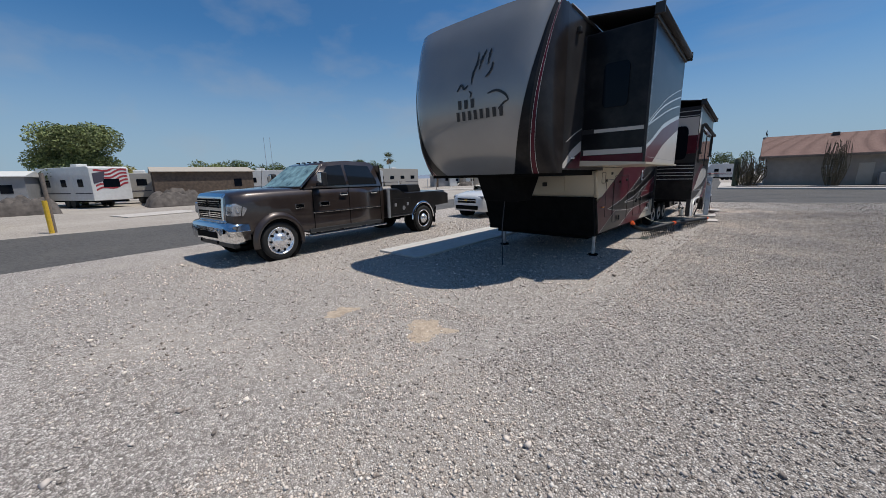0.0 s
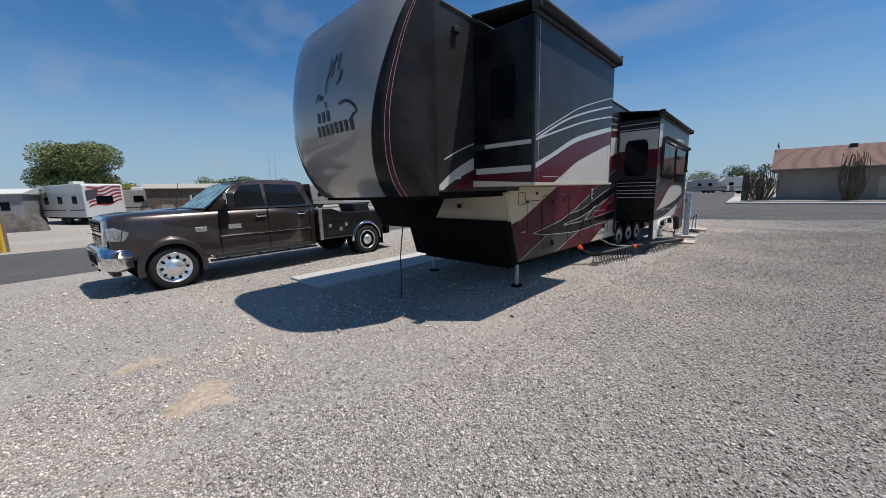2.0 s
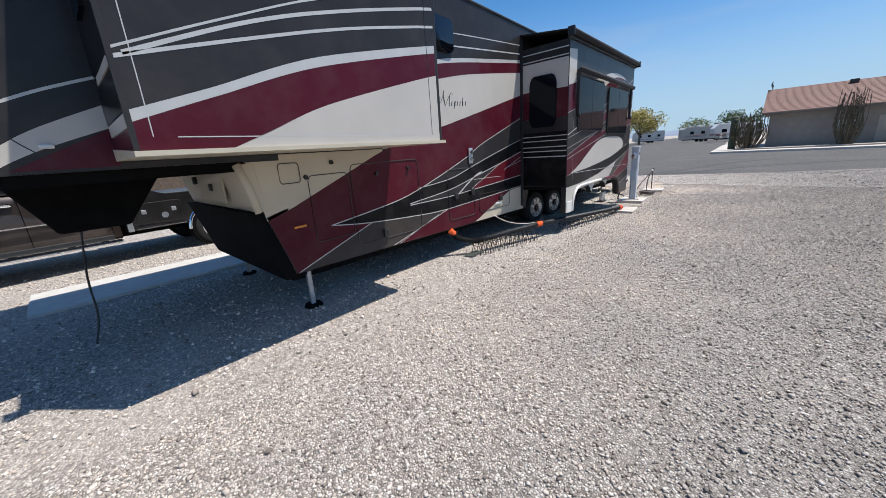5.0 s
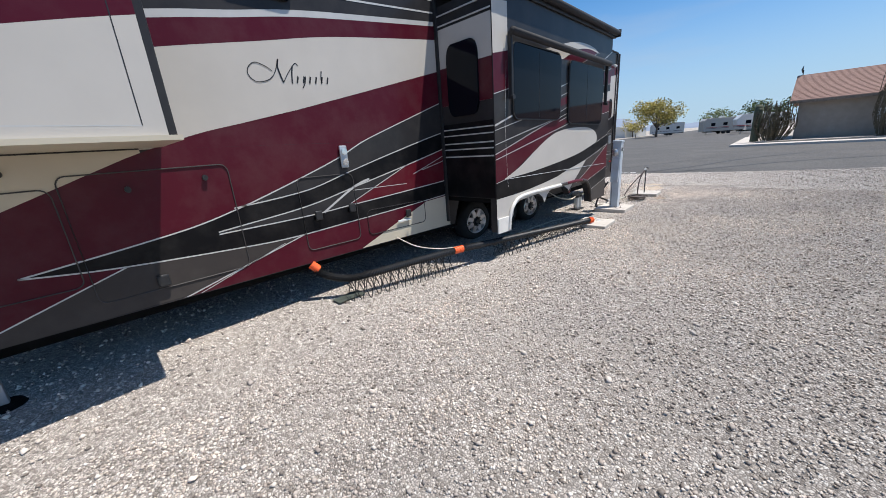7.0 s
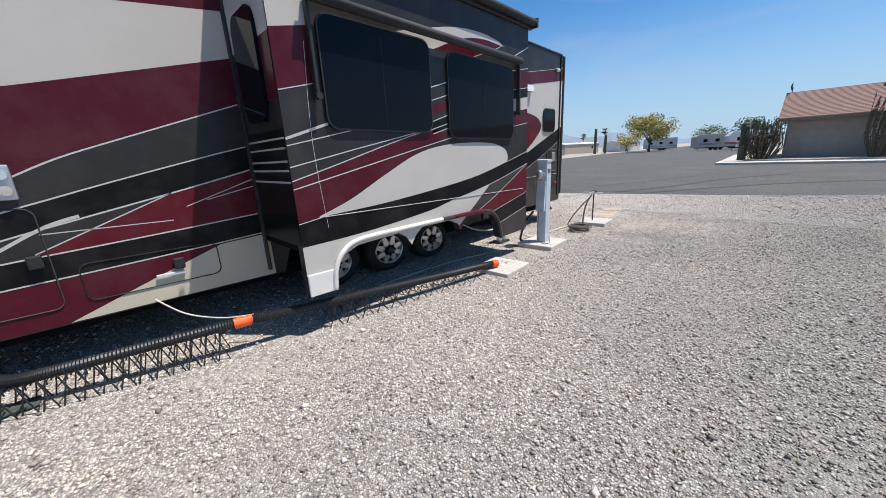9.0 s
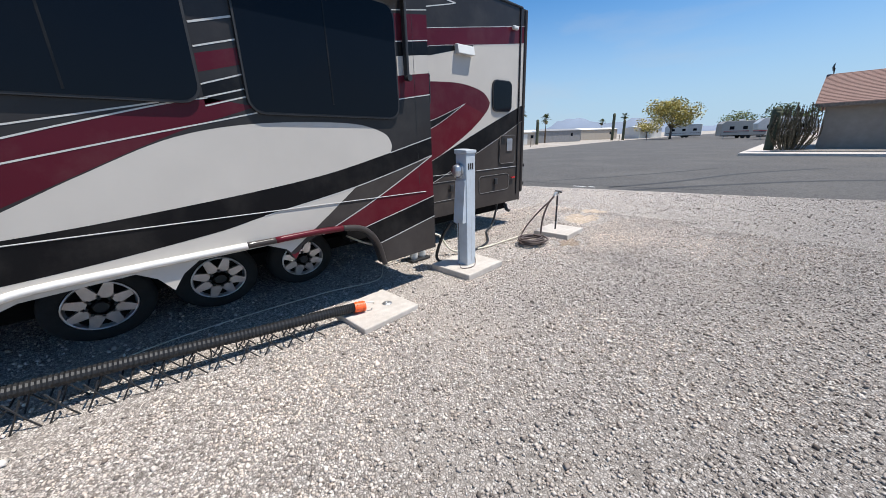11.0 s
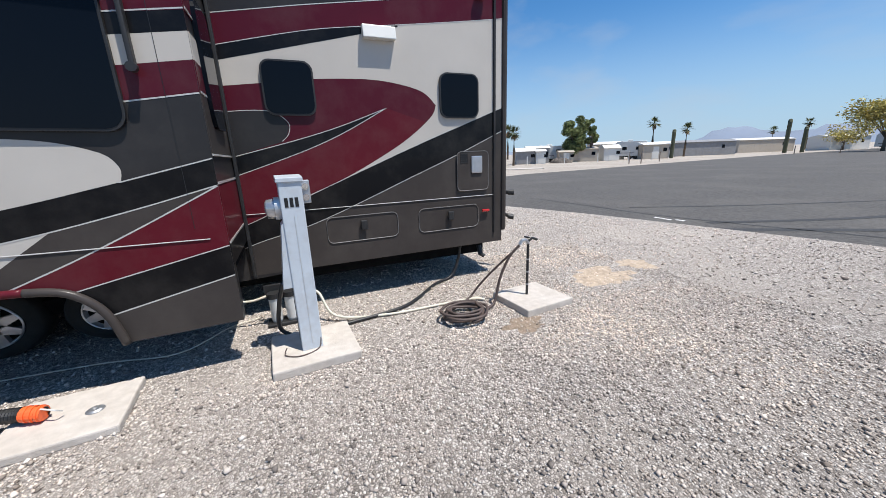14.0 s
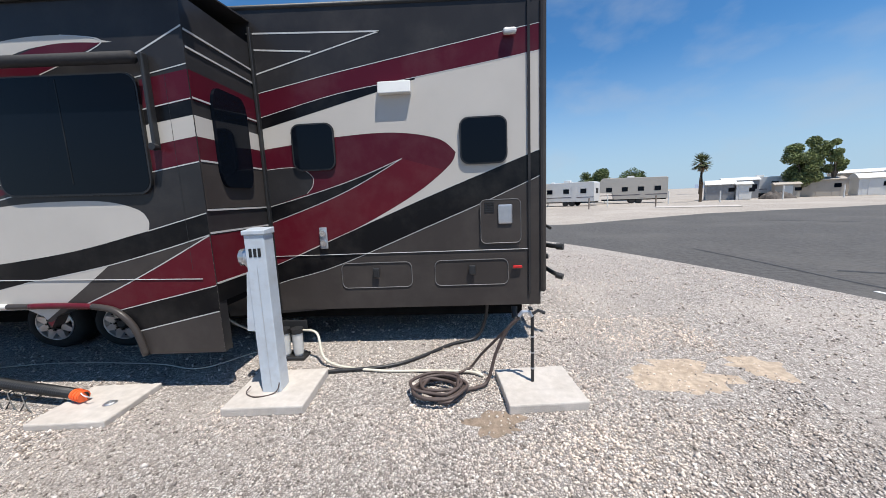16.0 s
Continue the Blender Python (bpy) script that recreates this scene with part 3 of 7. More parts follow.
def cap_mesh(s0, s1, k0, k1, off, ns, nk, lean=None):
    bm = bmesh.new()
    grid = []
    for j in range(nk + 1):
        k = k0 + (k1 - k0) * j / nk
        a, b = (s0, s1) if lean is None else lean(k)
        grid.append([bm.verts.new(cap_point(a + (b - a) * i / ns, k, off)) for i in range(ns + 1)])
    for j in range(nk):
        for i in range(ns):
            bm.faces.new((grid[j][i], grid[j][i + 1], grid[j + 1][i + 1], grid[j + 1][i]))
    return bm


cap = part("front_cap", cap_mesh(-1, 1, 0, 1, 0, 56, 40), P_SILVER, rv, "pearl grey bulging moulded front cap", True)
for k in (0.0, 1.0):
    bm = bmesh.new()
    vs = [bm.verts.new(cap_point(-1 + 2 * i / 40, k) + Vector((0, 0, 0.002 if k == 0 else -0.002))) for i in range(41)]
    vs += [bm.verts.new((WX, 5.2, vs[0].co.z)), bm.verts.new((FX, 5.2, vs[0].co.z))]
    bm.faces.new(vs)
    part("cap_rim", bm, BLACK_PLASTIC, cap)
ease = lambda k: (1 - k) ** 1.4
for sg in (1, -1):
    edge0 = lambda k: sg * (0.16 + 0.64 * k ** 1.15)
    part("cap_side", cap_mesh(0, 0, 0, 1, 0.004, 18, 30, lambda k: (edge0(k), sg * 1.0)), P_DARK, cap, "dark grey side of the cap", True)
    part("cap_stripe", cap_mesh(0, 0, 0, 1, 0.007, 5, 30, lambda k: (edge0(k), edge0(k) + sg * (0.012 + 0.20 * ease(k)))), P_BLACK, cap, "black curved stripe", True)
    for q, w, m in ((0.215, 0.008, P_LINE), (0.226, 0.07, P_MAROON), (0.300, 0.008, P_LINE)):
        part("cap_stripe", cap_mesh(0, 0, 0, 1, 0.009, 2, 30, lambda k: (edge0(k) + sg * (0.03 + (q - 0.03) * (0.25 + 0.75 * ease(k))), edge0(k) + sg * (0.03 + (q + w - 0.03) * (0.25 + 0.75 * ease(k))))), m, cap, "", True)
part("marker_light", box(-3.06, -2.98, 4.86, 4.95, 3.78, 3.84, 0.015), WHITE_PLASTIC, cap)


# bird-and-letters emblem, as plain dark shapes
def on_cap(u, v, off=0.011):
    """From emblem units (x to the right as seen, height) on the cap's face."""
    u, v = u - 0.06, v + 0.07
    s_for = math.copysign(abs((u - CX) / HW) ** (1 / 0.45), u - CX)
    s = 2 / math.pi * math.asin(max(-1, min(1, s_for)))
    ks = [abs(p[0] - v) for p in prof]
    i = ks.index(min(ks))
    k = i / (len(prof) - 1)
    q = cap_point(s, k, off)
    return Vector((u, q.y, v))


def emblem(pts, w):
    line = spline(pts, 6)
    bm = bmesh.new()
    prev = None
    n = len(line)
    for i, p in enumerate(line):
        d = (line[min(i + 1, n - 1)] - line[max(i - 1, 0)]).normalized()
        s = Vector((-d.y, d.x)) * w * (0.35 + 0.65 * math.sin(math.pi * (i + 0.5) / n)) / 2
        cur = [bm.verts.new(on_cap(*(p + s))), bm.verts.new(on_cap(*(p - s)))]
        if prev:
            bm.faces.new((prev[0], cur[0], cur[1], prev[1]))
        prev = cur
    part("emblem", bm, BLACK_MARK, cap)


for pts, w in (([(-4.18, 2.72), (-4.10, 2.80), (-4.05, 2.74), (-3.98, 2.78)], 0.035), ([(-3.92, 2.78), (-3.90, 2.92), (-3.84, 3.05), (-3.83, 3.2)], 0.03), ([(-3.80, 2.95), (-3.76, 3.1), (-3.70, 3.2)], 0.035),
               ([(-3.66, 3.0), (-3.64, 3.14), (-3.62, 3.2)], 0.03), ([(-3.68, 2.84), (-3.60, 2.92), (-3.58, 3.02)], 0.03), ([(-3.64, 2.62), (-3.50, 2.64), (-3.38, 2.58), (-3.33, 2.50)], 0.035),
               ([(-3.33, 2.50), (-3.40, 2.47), (-3.48, 2.40)], 0.025), ([(-3.96, 2.70), (-3.92, 2.66), (-3.94, 2.60)], 0.025)):
    emblem(pts, w)
for row, u0, n, step, h in ((2.47, -4.16, 3, 0.115, 0.12), (2.31, -4.20, 8, 0.105, 0.125)):
    for i in range(n):
        u = u0 + i * step
        bm = bmesh.new()
        a, b = on_cap(u, row), on_cap(u + step * 0.5, row)
        c, d = on_cap(u + step * 0.5, row + h), on_cap(u, row + h)
        bm.faces.new([bm.verts.new(q) for q in (a, b, c, d)])
        part("emblem_bar", bm, BLACK_MARK, cap)

# forward side wall
FW = (5.2, 5.92, 1.66, 3.8)
field(WX, [(5.2, 1.72), (5.5, 1.92), (5.95, 2.12)], [(5.2, 1.62), (5.5, 1.78), (5.95, 1.95)], P_BEIGE, 1, FW)
paint(WX, [(5.3, 1.64), (5.95, 1.95), (5.95, 1.64)], P_MAROON, 2, FW)
pin(WX, [(5.3, 2.05), (5.6, 2.18), (5.95, 2.30)], 0.03, 2, FW)
part("clearance_light", box(WX, WX + 0.06, 5.50, 5.60, 3.58, 3.66, 0.015), BLACK_PLASTIC, rv)
part("clearance_light", box(WX, WX + 0.03, 5.52, 5.60, 1.80, 1.83, 0.008), WHITE_PLASTIC, rv)
pin(WX, [(5.24, 3.7), (5.20, 3.0), (5.22, 2.4), (5.36, 1.95), (5.56, 1.72)], 0.012, 3, FW, BLACK_MARK)

# middle wall
MU = [(8.53, 11.80, 1.68, 3.80), (7.2, 8.53, 0.5, 1.68), (8.53, 11.80, 0.49, 1.68)]
A = [(7.67, 0.93), (8.53, 1.04), (9.10, 1.17), (10.10, 1.50), (10.60, 1.72), (11.80, 2.18)]
B = [(9.07, 1.18), (9.76, 1.25), (10.27, 1.38), (10.79, 1.52), (11.80, 1.78)]
C = [(8.90, 0.99), (9.72, 1.09), (10.31, 1.22), (11.15, 1.41), (11.80, 1.57)]
F = [(8.90, 0.97), (9.70, 0.99), (10.27, 1.03), (10.95, 1.08), (11.80, 1.15)]
G = [(7.67, 0.93), (8.25, 0.86), (9.34, 0.80), (10.23, 0.84), (11.01, 0.89), (11.80, 0.95)]
DIAG = [(7.02, 1.11), (7.85, 1.41), (8.77, 1.74), (9.37, 1.90), (10.17, 2.11), (11.80, 2.58)]
MB = [(7.0, 2.1), (8.80, 2.45), (9.56, 2.60), (10.36, 2.76), (11.80, 2.96)]
MT = [(7.0, 2.3), (8.81, 2.65), (9.35, 2.75), (10.09, 2.89), (11.80, 3.12)]
WT = [(7.0, 2.36), (8.81, 2.71), (9.36, 2.81), (10.10, 2.95), (11.80, 3.17)]
field(WX, WT, MB, P_LINE, 1, MU)
field(WX, MT, MB, P_MAROON, 2, MU)
field(WX, MB, DIAG, P_BEIGE, 1, [MU[0]])
# slanted lower front corner, painted with the rest
paint(WX, [(6.96, 1.14), (7.2, 1.2), (7.2, 0.5), (7.18, 0.5)], P_MAROON, 1, (6.9, 7.2, 0.5, 1.2))
paint(WX, [(6.86, 1.63), (7.2, 1.63), (7.2, 1.175), (6.96, 1.10)], P_CREAM, 1, (6.85, 7.2, 1.0, 1.68))
paint(WX, [(7.2, 1.17), (7.85, 1.41), (8.53, 1.66), (8.53, 1.68), (7.2, 1.68)], P_CREAM, 1, MU[1])
field(WX, DIAG, [(7.0, 0.45), (9.0, 0.45), (11.9, 0.45)], P_MAROON, 2, MU[1:])
field(WX, DIAG, A, P_RED, 2, [MU[0]])
paint(WX, spline(DIAG)[8:] + [(11.8, 2.18), (10.6, 1.66)], P_MAROON, 3, [MU[0]])
field(WX, A, G, P_BLACK, 4, MU)
field(WX, A[2:], B, P_GREY, 5, MU)
field(WX, C, F, P_RED, 5, MU)
paint(WX, spline(C)[:24] + [(11.10, 1.40), (10.26, 1.05)] + spline(F[:3])[::-1], P_GREY, 6, MU)
paint(WX, [(7.18, 0.49), (8.25, 0.86), (9.34, 0.80), (9.68, 0.81), (8.52, 0.48)], P_BROWN, 4, MU)
paint(WX, [(10.29, 0.48), (10.87, 0.71), (11.37, 0.90), (11.80, 0.93), (11.80, 0.48)], P_CREAM, 5, MU)
for line, w in ((A, 0.018), (B, 0.016), (C, 0.018), (F, 0.018), (G, 0.018), ([(10.26, 1.05), (11.10, 1.40)], 0.014), ([(10.31, 1.19), (11.07, 1.18)], 0.012), ([(11.18, 1.28), (11.8, 1.49)], 0.012), ([(11.34, 1.32), (11.8, 1.42)], 0.012),
                ([(7.18, 0.50), (8.25, 0.86)], 0.016), ([(8.52, 0.48), (9.68, 0.81)], 0.016), ([(8.62, 0.48), (9.45, 0.76)], 0.010), ([(8.70, 2.95), (9.38, 3.03), (11.8, 3.27)], 0.03), ([(8.70, 3.12), (10.0, 3.26), (11.8, 3.42)], 0.022)):
    pin(WX, line, w, 7, MU)
pin(WX, [(9.92, 1.0), (10.31, 1.22), (10.53, 1.29)], 0.035, 8, MU)


def script_mark(x, y0, z0, k):
    """The scrolled model mark, as plain dark strokes."""
    strokes = [([(220, 55), (190, 75), (140, 90), (104, 66), (94, 28), (128, -6), (190, 6), (232, 46), (262, 118)], 7), ([(262, 120), (254, 75), (272, 0)], 13), ([(272, 0), (302, 46), (336, 90)], 6), ([(336, 90), (326, 45), (322, -2)], 12), ([(336, 90), (355, 108), (372, 98)], 7)]
    for i in range(6):
        u = 350 + 37 * i
        strokes.append(([(u, 2 + 2 * i), (u + 10, 40 + 2 * i)], 14))
    strokes += [([(404, 44), (396, 6), (378, -22)], 9), ([(508, 82), (500, 40), (504, 14)], 9)]
    for pts, w in strokes:
        pin(x, [(y0 + k * (a - 94), z0 + k * b) for a, b in pts], w * k, 9, MU, BLACK_MARK)


script_mark(WX, 9.43, 2.265, 0.00171)


SEAM = mat("grey_hatch_gasket", (0.16, 0.155, 0.15), 0.5)
HATCH_SEAM = mat("dark_hatch_gasket", (0.05, 0.045, 0.043), 0.6, var=0.15, scale=8)


def outline(x, pts, r, m, name="door_seam", lift=0.004):
    ps = [Vector((x + lift, a, b)) for a, b in pts]
    return part(name, tube(ps + [ps[0]], r, 5), m, rv)


def hatch(x, y0, y1, z0, z1, m_seam, latch=True, r=0.06):
    outline(x, rounded(y0, y1, z0, z1, r), 0.0045, m_seam, "hatch_seam", 0.006)
    if latch:
        yc, zc = (y0 + y1) / 2, z0 + (z1 - z0) * 0.62
        part("hatch_latch", box(x + 0.015, x + 0.045, yc - 0.035, yc + 0.035, zc - 0.055, zc + 0.05, 0.012), BLACK_PLASTIC, rv, "black hatch latch")


hatch(WX, 7.17, 7.39, 1.42, 1.60, HATCH_SEAM, False, 0.03)
hatch(WX, 7.47, 7.98, 0.78, 1.47, HATCH_SEAM, False)
hatch(WX, 8.02, 9.09, 0.62, 1.54, HATCH_SEAM, False)
hatch(WX, 9.68, 10.32, 0.62, 1.37, HATCH_SEAM, False)
hatch(WX, 10.44, 11.33, 0.63, 0.93, P_GREY, False)
for y, z in ((8.44, 0.69), (10.25, 1.0), (9.84, 0.98), (11.03, 0.80)):
    part("hatch_latch", box(WX + 0.015, WX + 0.045, y - 0.04, y + 0.04, z - 0.05, z + 0.05, 0.012), BLACK_PLASTIC, rv, "black hatch latch")
for y, z in ((7.45, 1.46), (7.78, 1.58), (8.40, 1.42), (8.9, 1.45)):
    part("lock", cyl((WX, y, z), (WX + 0.03, y, z), 0.022, seg=12), BLACK_PLASTIC, rv)
part("marker_light", box(WX + 0.01, WX + 0.035, 7.22, 7.36, 0.98, 1.005, 0.008), AMBER, rv, "amber side marker lamp")
part("step_light", box(WX + 0.014, WX + 0.03, 10.86, 11.06, 0.70, 0.73, 0.006), WHITE_PLASTIC, rv)


def outlet(y, z):
    p = part("outlet_plate", box(WX + 0.012, WX + 0.035, y - 0.045, y + 0.045, z - 0.11, z + 0.11, 0.01), STEEL, rv, "chrome cable inlet plate")
    for dz in (-0.05, 0.05):
        part("outlet_cap", cyl((WX + 0.03, y, z + dz), (WX + 0.055, y, z + dz), 0.032, seg=16), CHROME, p)


outlet(10.24, 1.54)
outlet(16.01, 1.33)
# upper middle window, mostly above the view
part("window", prism(rounded(9.35, 9.95, 2.98, 3.42, 0.08), "x", WX + 0.01, WX + 0.035), GLASS_DARK, rv, "dark rounded window", True)

# rear wall
RW = (15.36, 18.27, 0.56, 3.62)
RT = [(15.3, 2.81), (16.27, 2.99), (17.12, 3.14), (18.3, 3.35)]
RBm = [(15.3, 2.56), (16.26, 2.78), (17.06, 2.90), (18.3, 3.09)]
RK = [(15.3, 2.44), (16.26, 2.67), (17.06, 2.88)]
ELT = [(15.3, 2.24), (15.74, 2.29), (16.25, 2.35), (16.82, 2.365), (17.25, 2.28), (17.42, 2.13)]
ELB = [(17.42, 2.13), (17.35, 2.0), (17.01, 1.74), (16.43, 1.44), (15.95, 1.26), (15.3, 1.02)]
BEB = [(15.3, 1.02), (15.95, 1.25), (16.78, 1.57), (17.61, 1.89), (18.3, 2.13)]
BLK = [(15.3, 0.82), (15.54, 0.89), (16.18, 1.05), (17.33, 1.49), (18.3, 1.88)]
field(WX, RT, RBm, P_MAROON, 2, RW)
field(WX, RBm[:3], RK, P_BLACK, 3, RW)
field(WX, RBm, BEB, P_BEIGE, 1, RW)
paint(WX, spline(ELT) + spline(ELB), P_MAROON, 2, RW)
paint(WX, [(15.3, 1.44)] + spline([(15.3, 1.47), (16.22, 1.76), (16.89, 2.09)]) + spline([(17.30, 1.96), (17.01, 1.74), (16.43, 1.44), (15.95, 1.26), (15.3, 1.02)]), P_RED, 3, RW)
field(WX, BEB, BLK, P_BLACK, 3, RW)
field(WX, BLK, [(15.3, 0.5), (18.3, 0.5)], P_BROWN, 3, RW)
paint(WX, [(15.3, 2.03), (15.75, 2.05), (15.90, 1.99), (15.94, 1.91), (15.91, 1.84), (15.86, 1.785), (15.3, 1.64)], P_GREY, 4, RW)
paint(WX, spline([(15.3, 1.64), (16.23, 1.86), (16.89, 2.09)]) + spline([(16.89, 2.09), (16.22, 1.76), (15.3, 1.47)]), P_BLACK, 5, RW)
for line, w in ((RT, 0.012), (RBm, 0.010), (BEB, 0.009), (BLK, 0.010), ([(15.3, 3.45), (16.74, 3.37)], 0.03), ([(16.74, 3.37), (15.3, 2.99)], 0.022), ([(15.3, 3.27), (16.04, 3.21)], 0.025), ([(15.3, 1.64), (16.23, 1.86), (16.89, 2.09)], 0.010), ([(16.89, 2.09), (16.22, 1.76), (15.3, 1.47)], 0.010),
                ([(15.3, 2.03), (15.75, 2.05), (15.93, 1.96), (15.93, 1.86), (15.86, 1.79)], 0.009)):
    pin(WX, line, w, 6, RW)
part("rub_rail", tube([(WX + 0.007, 15.4, 1.155), (WX + 0.007, 18.15, 1.15)], 0.004, 6), P_LINE, rv, "thin pale rub rail")
for y0, y1 in ((16.18, 16.93), (17.17, 17.92)):
    hatch(WX, y0, y1, 0.785, 1.055, SEAM)
bm = prism(rounded(17.64, 18.06, 1.22, 1.65, 0.05), "x", WX + 0.01, WX + 0.022)
vent_door = part("vent_door", bm, P_BROWN, rv, "grey-brown access door with vent slots")
for i in range(5):
    part("slot", box(WX + 0.018, WX + 0.028, 17.68, 17.78, 1.53 + 0.022 * i, 1.54 + 0.022 * i), BLACK_PLASTIC, vent_door)
part("exhaust_plate", box(WX + 0.02, WX + 0.04, 17.82, 17.97, 1.41, 1.60, 0.012), ALU, vent_door, "bright metal plate")
outline(WX, rounded(17.64, 18.06, 1.22, 1.65, 0.05), 0.004, SEAM, "door_frame", 0.022)


def window(x, y0, y1, z0, z1, r=0.09):
    w = part("window", prism(rounded(y0, y1, z0, z1, r), "x", x + 0.008, x + 0.028), BLACK_PLASTIC, rv, "dark tinted frameless window with rounded corners")
    part("pane", prism(rounded(y0 + 0.015, y1 - 0.015, z0 + 0.015, z1 - 0.015, r - 0.01), "x", x + 0.027, x + 0.031), GLASS_DARK, w)
    return w


window(WX, 15.75, 16.22, 2.01, 2.50)
window(WX, 17.46, 17.93, 2.0, 2.48)
v = part("vent_hood", prism([(WX + 0.0, 2.87), (WX + 0.06, 2.86), (WX + 0.085, 2.74), (WX + 0.0, 2.74)], "y", 16.70, 17.02, 0.008), WHITE_PLASTIC, rv, "white moulded vent hood")
part("rear_light", box(WX + 0.012, WX + 0.07, 17.9, 18.03, 3.23, 3.29, 0.02), WHITE_PLASTIC, rv, "white side lamp")
part("rear_marker", box(WX + 0.012, WX + 0.04, 17.97, 18.07, 0.955, 0.985, 0.008), RED_LENS, rv, "red side marker lamp")
part("corner_trim", box(WX - 0.005, WX + 0.022, 18.14, 18.165, 0.68, 3.62), P_GREY, rv)
bm = bmesh.new()
b_box(bm, FX - 0.005, WX + 0.03, 18.26, 18.33, 0.69, 3.64, 0.03)
part("rear_cap", bm, P_BROWN, rv, "grey moulded rear cap")
# rear carrier and hitch
bm = bmesh.new()
for z, d in ((0.88, -0.05), (1.14, 0.0)):
    b_tube(bm, [(-4.8, 18.40, z), (-3.3, 18.40, z), (-3.2, 18.44, z + d * 0.5), (-3.12, 18.50, z + d)], 0.024, 8)
    b_cyl(bm, (-3.13, 18.48, z + d), (-3.09, 18.545, z + d * 1.3), 0.034, seg=12)
b_cyl(bm, (-3.3, 18.33, 0.80), (-3.3, 18.37, 1.34), 0.022, seg=10)
b_cyl(bm, (-3.3, 18.33, 1.0), (-3.26, 18.42, 1.02), 0.03, seg=10)
b_tube(bm, [(-3.3, 18.35, 1.32), (-3.24, 18.40, 1.35), (-3.16, 18.42, 1.33)], 0.016, 8)
part("rear_carrier", bm, BLACK_PLASTIC, rv, "black tubular rear carrier")
part("drain_pipe", tube([(-3.1, 18.0, 0.5), (-3.05, 18.0, 0.36), (-3.02, 18.04, 0.33)], 0.035), BLACK_PLASTIC, rv)

# front slide-out
FS = (5.92, 8.63, 1.70, 3.62)
fs = part("bedroom_slide_out", box(WX - 0.3, SX, 5.92, 8.64, 1.70, 3.64, 0.008), P_GREY, rv, "grey, maroon and beige bedroom slide-out")
pin(SX, [(8.50, 3.6), (8.50, 1.78)], 0.008, 6, FS, BLACK_MARK)
part("slide_foot", prism([(SX - 0.95, 1.69), (SX + 0.03, 1.69), (SX + 0.03, 1.72), (SX - 0.95, 1.78)], "y", 5.9, 8.66), P_CREAM, fs, "cream lower sill of the slide-out")
FA = [(5.85, 1.86), (6.41, 2.05), (7.27, 2.32), (8.6, 2.59)]
FM = [(6.25, 1.62), (6.43, 1.70), (6.74, 1.82), (7.36, 2.06), (8.6, 2.38)]
field(SX, [(5.85, 1.93), (6.41, 2.11), (7.27, 2.39), (8.6, 2.66)], FA, P_LINE, 1, FS)
field(SX, FA, [(5.85, 1.60), (6.43, 1.60), (8.6, 1.60)], P_MAROON, 2, FS)
field(SX, FM, [(6.2, 1.60), (8.6, 1.60)], P_BEIGE, 3, FS)
for line, w in (([(5.9, 2.27), (6.61, 2.54), (7.41, 2.82), (8.6, 3.13)], 0.022), ([(5.98, 2.26), (6.78, 2.55), (7.64, 2.78), (8.6, 2.99)], 0.04), ([(5.9, 2.23), (6.78, 2.45), (7.64, 2.65), (8.6, 2.83)], 0.035), ([(6.15, 1.80), (8.5, 1.78)], 0.012)):
    pin(SX, line, w, 4, FS)
pin(SX, [(6.02, 3.6), (6.02, 1.8)], 0.010, 5, FS)
part("edge_trim", box(SX - 0.02, SX + 0.012, 5.905, 5.935, 1.70, 3.63), P_GREY, fs)
# its forward end, seen from the front
for x0, z0, z1 in ((0.05, 1.86, 1.94), (0.2, 2.20, 2.25)):
    part("end_stripe", box(WX + x0, SX - 0.04, 5.908, 5.921, z0, z1), P_BEIGE, fs, "pale stripe on the end of the slide-out")
part("end_field", box(WX + 0.02, SX - 0.02, 5.910, 5.921, 1.95, 2.19), P_BLACK, fs)
# the shade on this sunless end is put in as a black field
part("end_field", box(WX + 0.02, SX - 0.02, 5.912, 5.921, 2.26, 3.62), P_BLACK, fs)
part("end_field", box(WX + 0.02, SX - 0.02, 5.910, 5.921, 1.71, 1.85), P_MAROON, fs)
part("end_window", prism([(WX + 0.30 + 0.36 * a, 2.55 + 0.62 * b) for a, b in rounded(0, 1, 0, 1, 0.15)], "y", 5.885, 5.918), GLASS_DARK, fs, "dark window in the end of the slide-out")


def topper(x, y0, y1, z, wall):
    """A roll-out cover over a slide-out."""
    t = part("slide_topper", b_cyl(bmesh.new(), (x, y0, z), (x, y1, z), 0.055, seg=14), AWNING, rv, "black rolled slide-out awning", True)
    part("awning_fabric", prism([(wall, z + 0.17), (wall, z + 0.19), (x, z + 0.056), (x, z + 0.045)], "y", y0 + 0.05, y1 - 0.05), AWNING, t, "black awning fabric over the slide-out roof")
    for y in (y0 - 0.03, y1 - 0.01):
        part("awning_bracket", box(x - 0.07, x + 0.05, y, y + 0.04, z - 0.08, z + 0.07, 0.01), BLACK_PLASTIC, t)
    part("drip_rail", box(SX - 0.02, SX + 0.03, y0, y1, z - 0.10, z - 0.04, 0.01), BLACK_PLASTIC, t)


topper(-1.97, 5.85, 8.66, 3.72, WX)

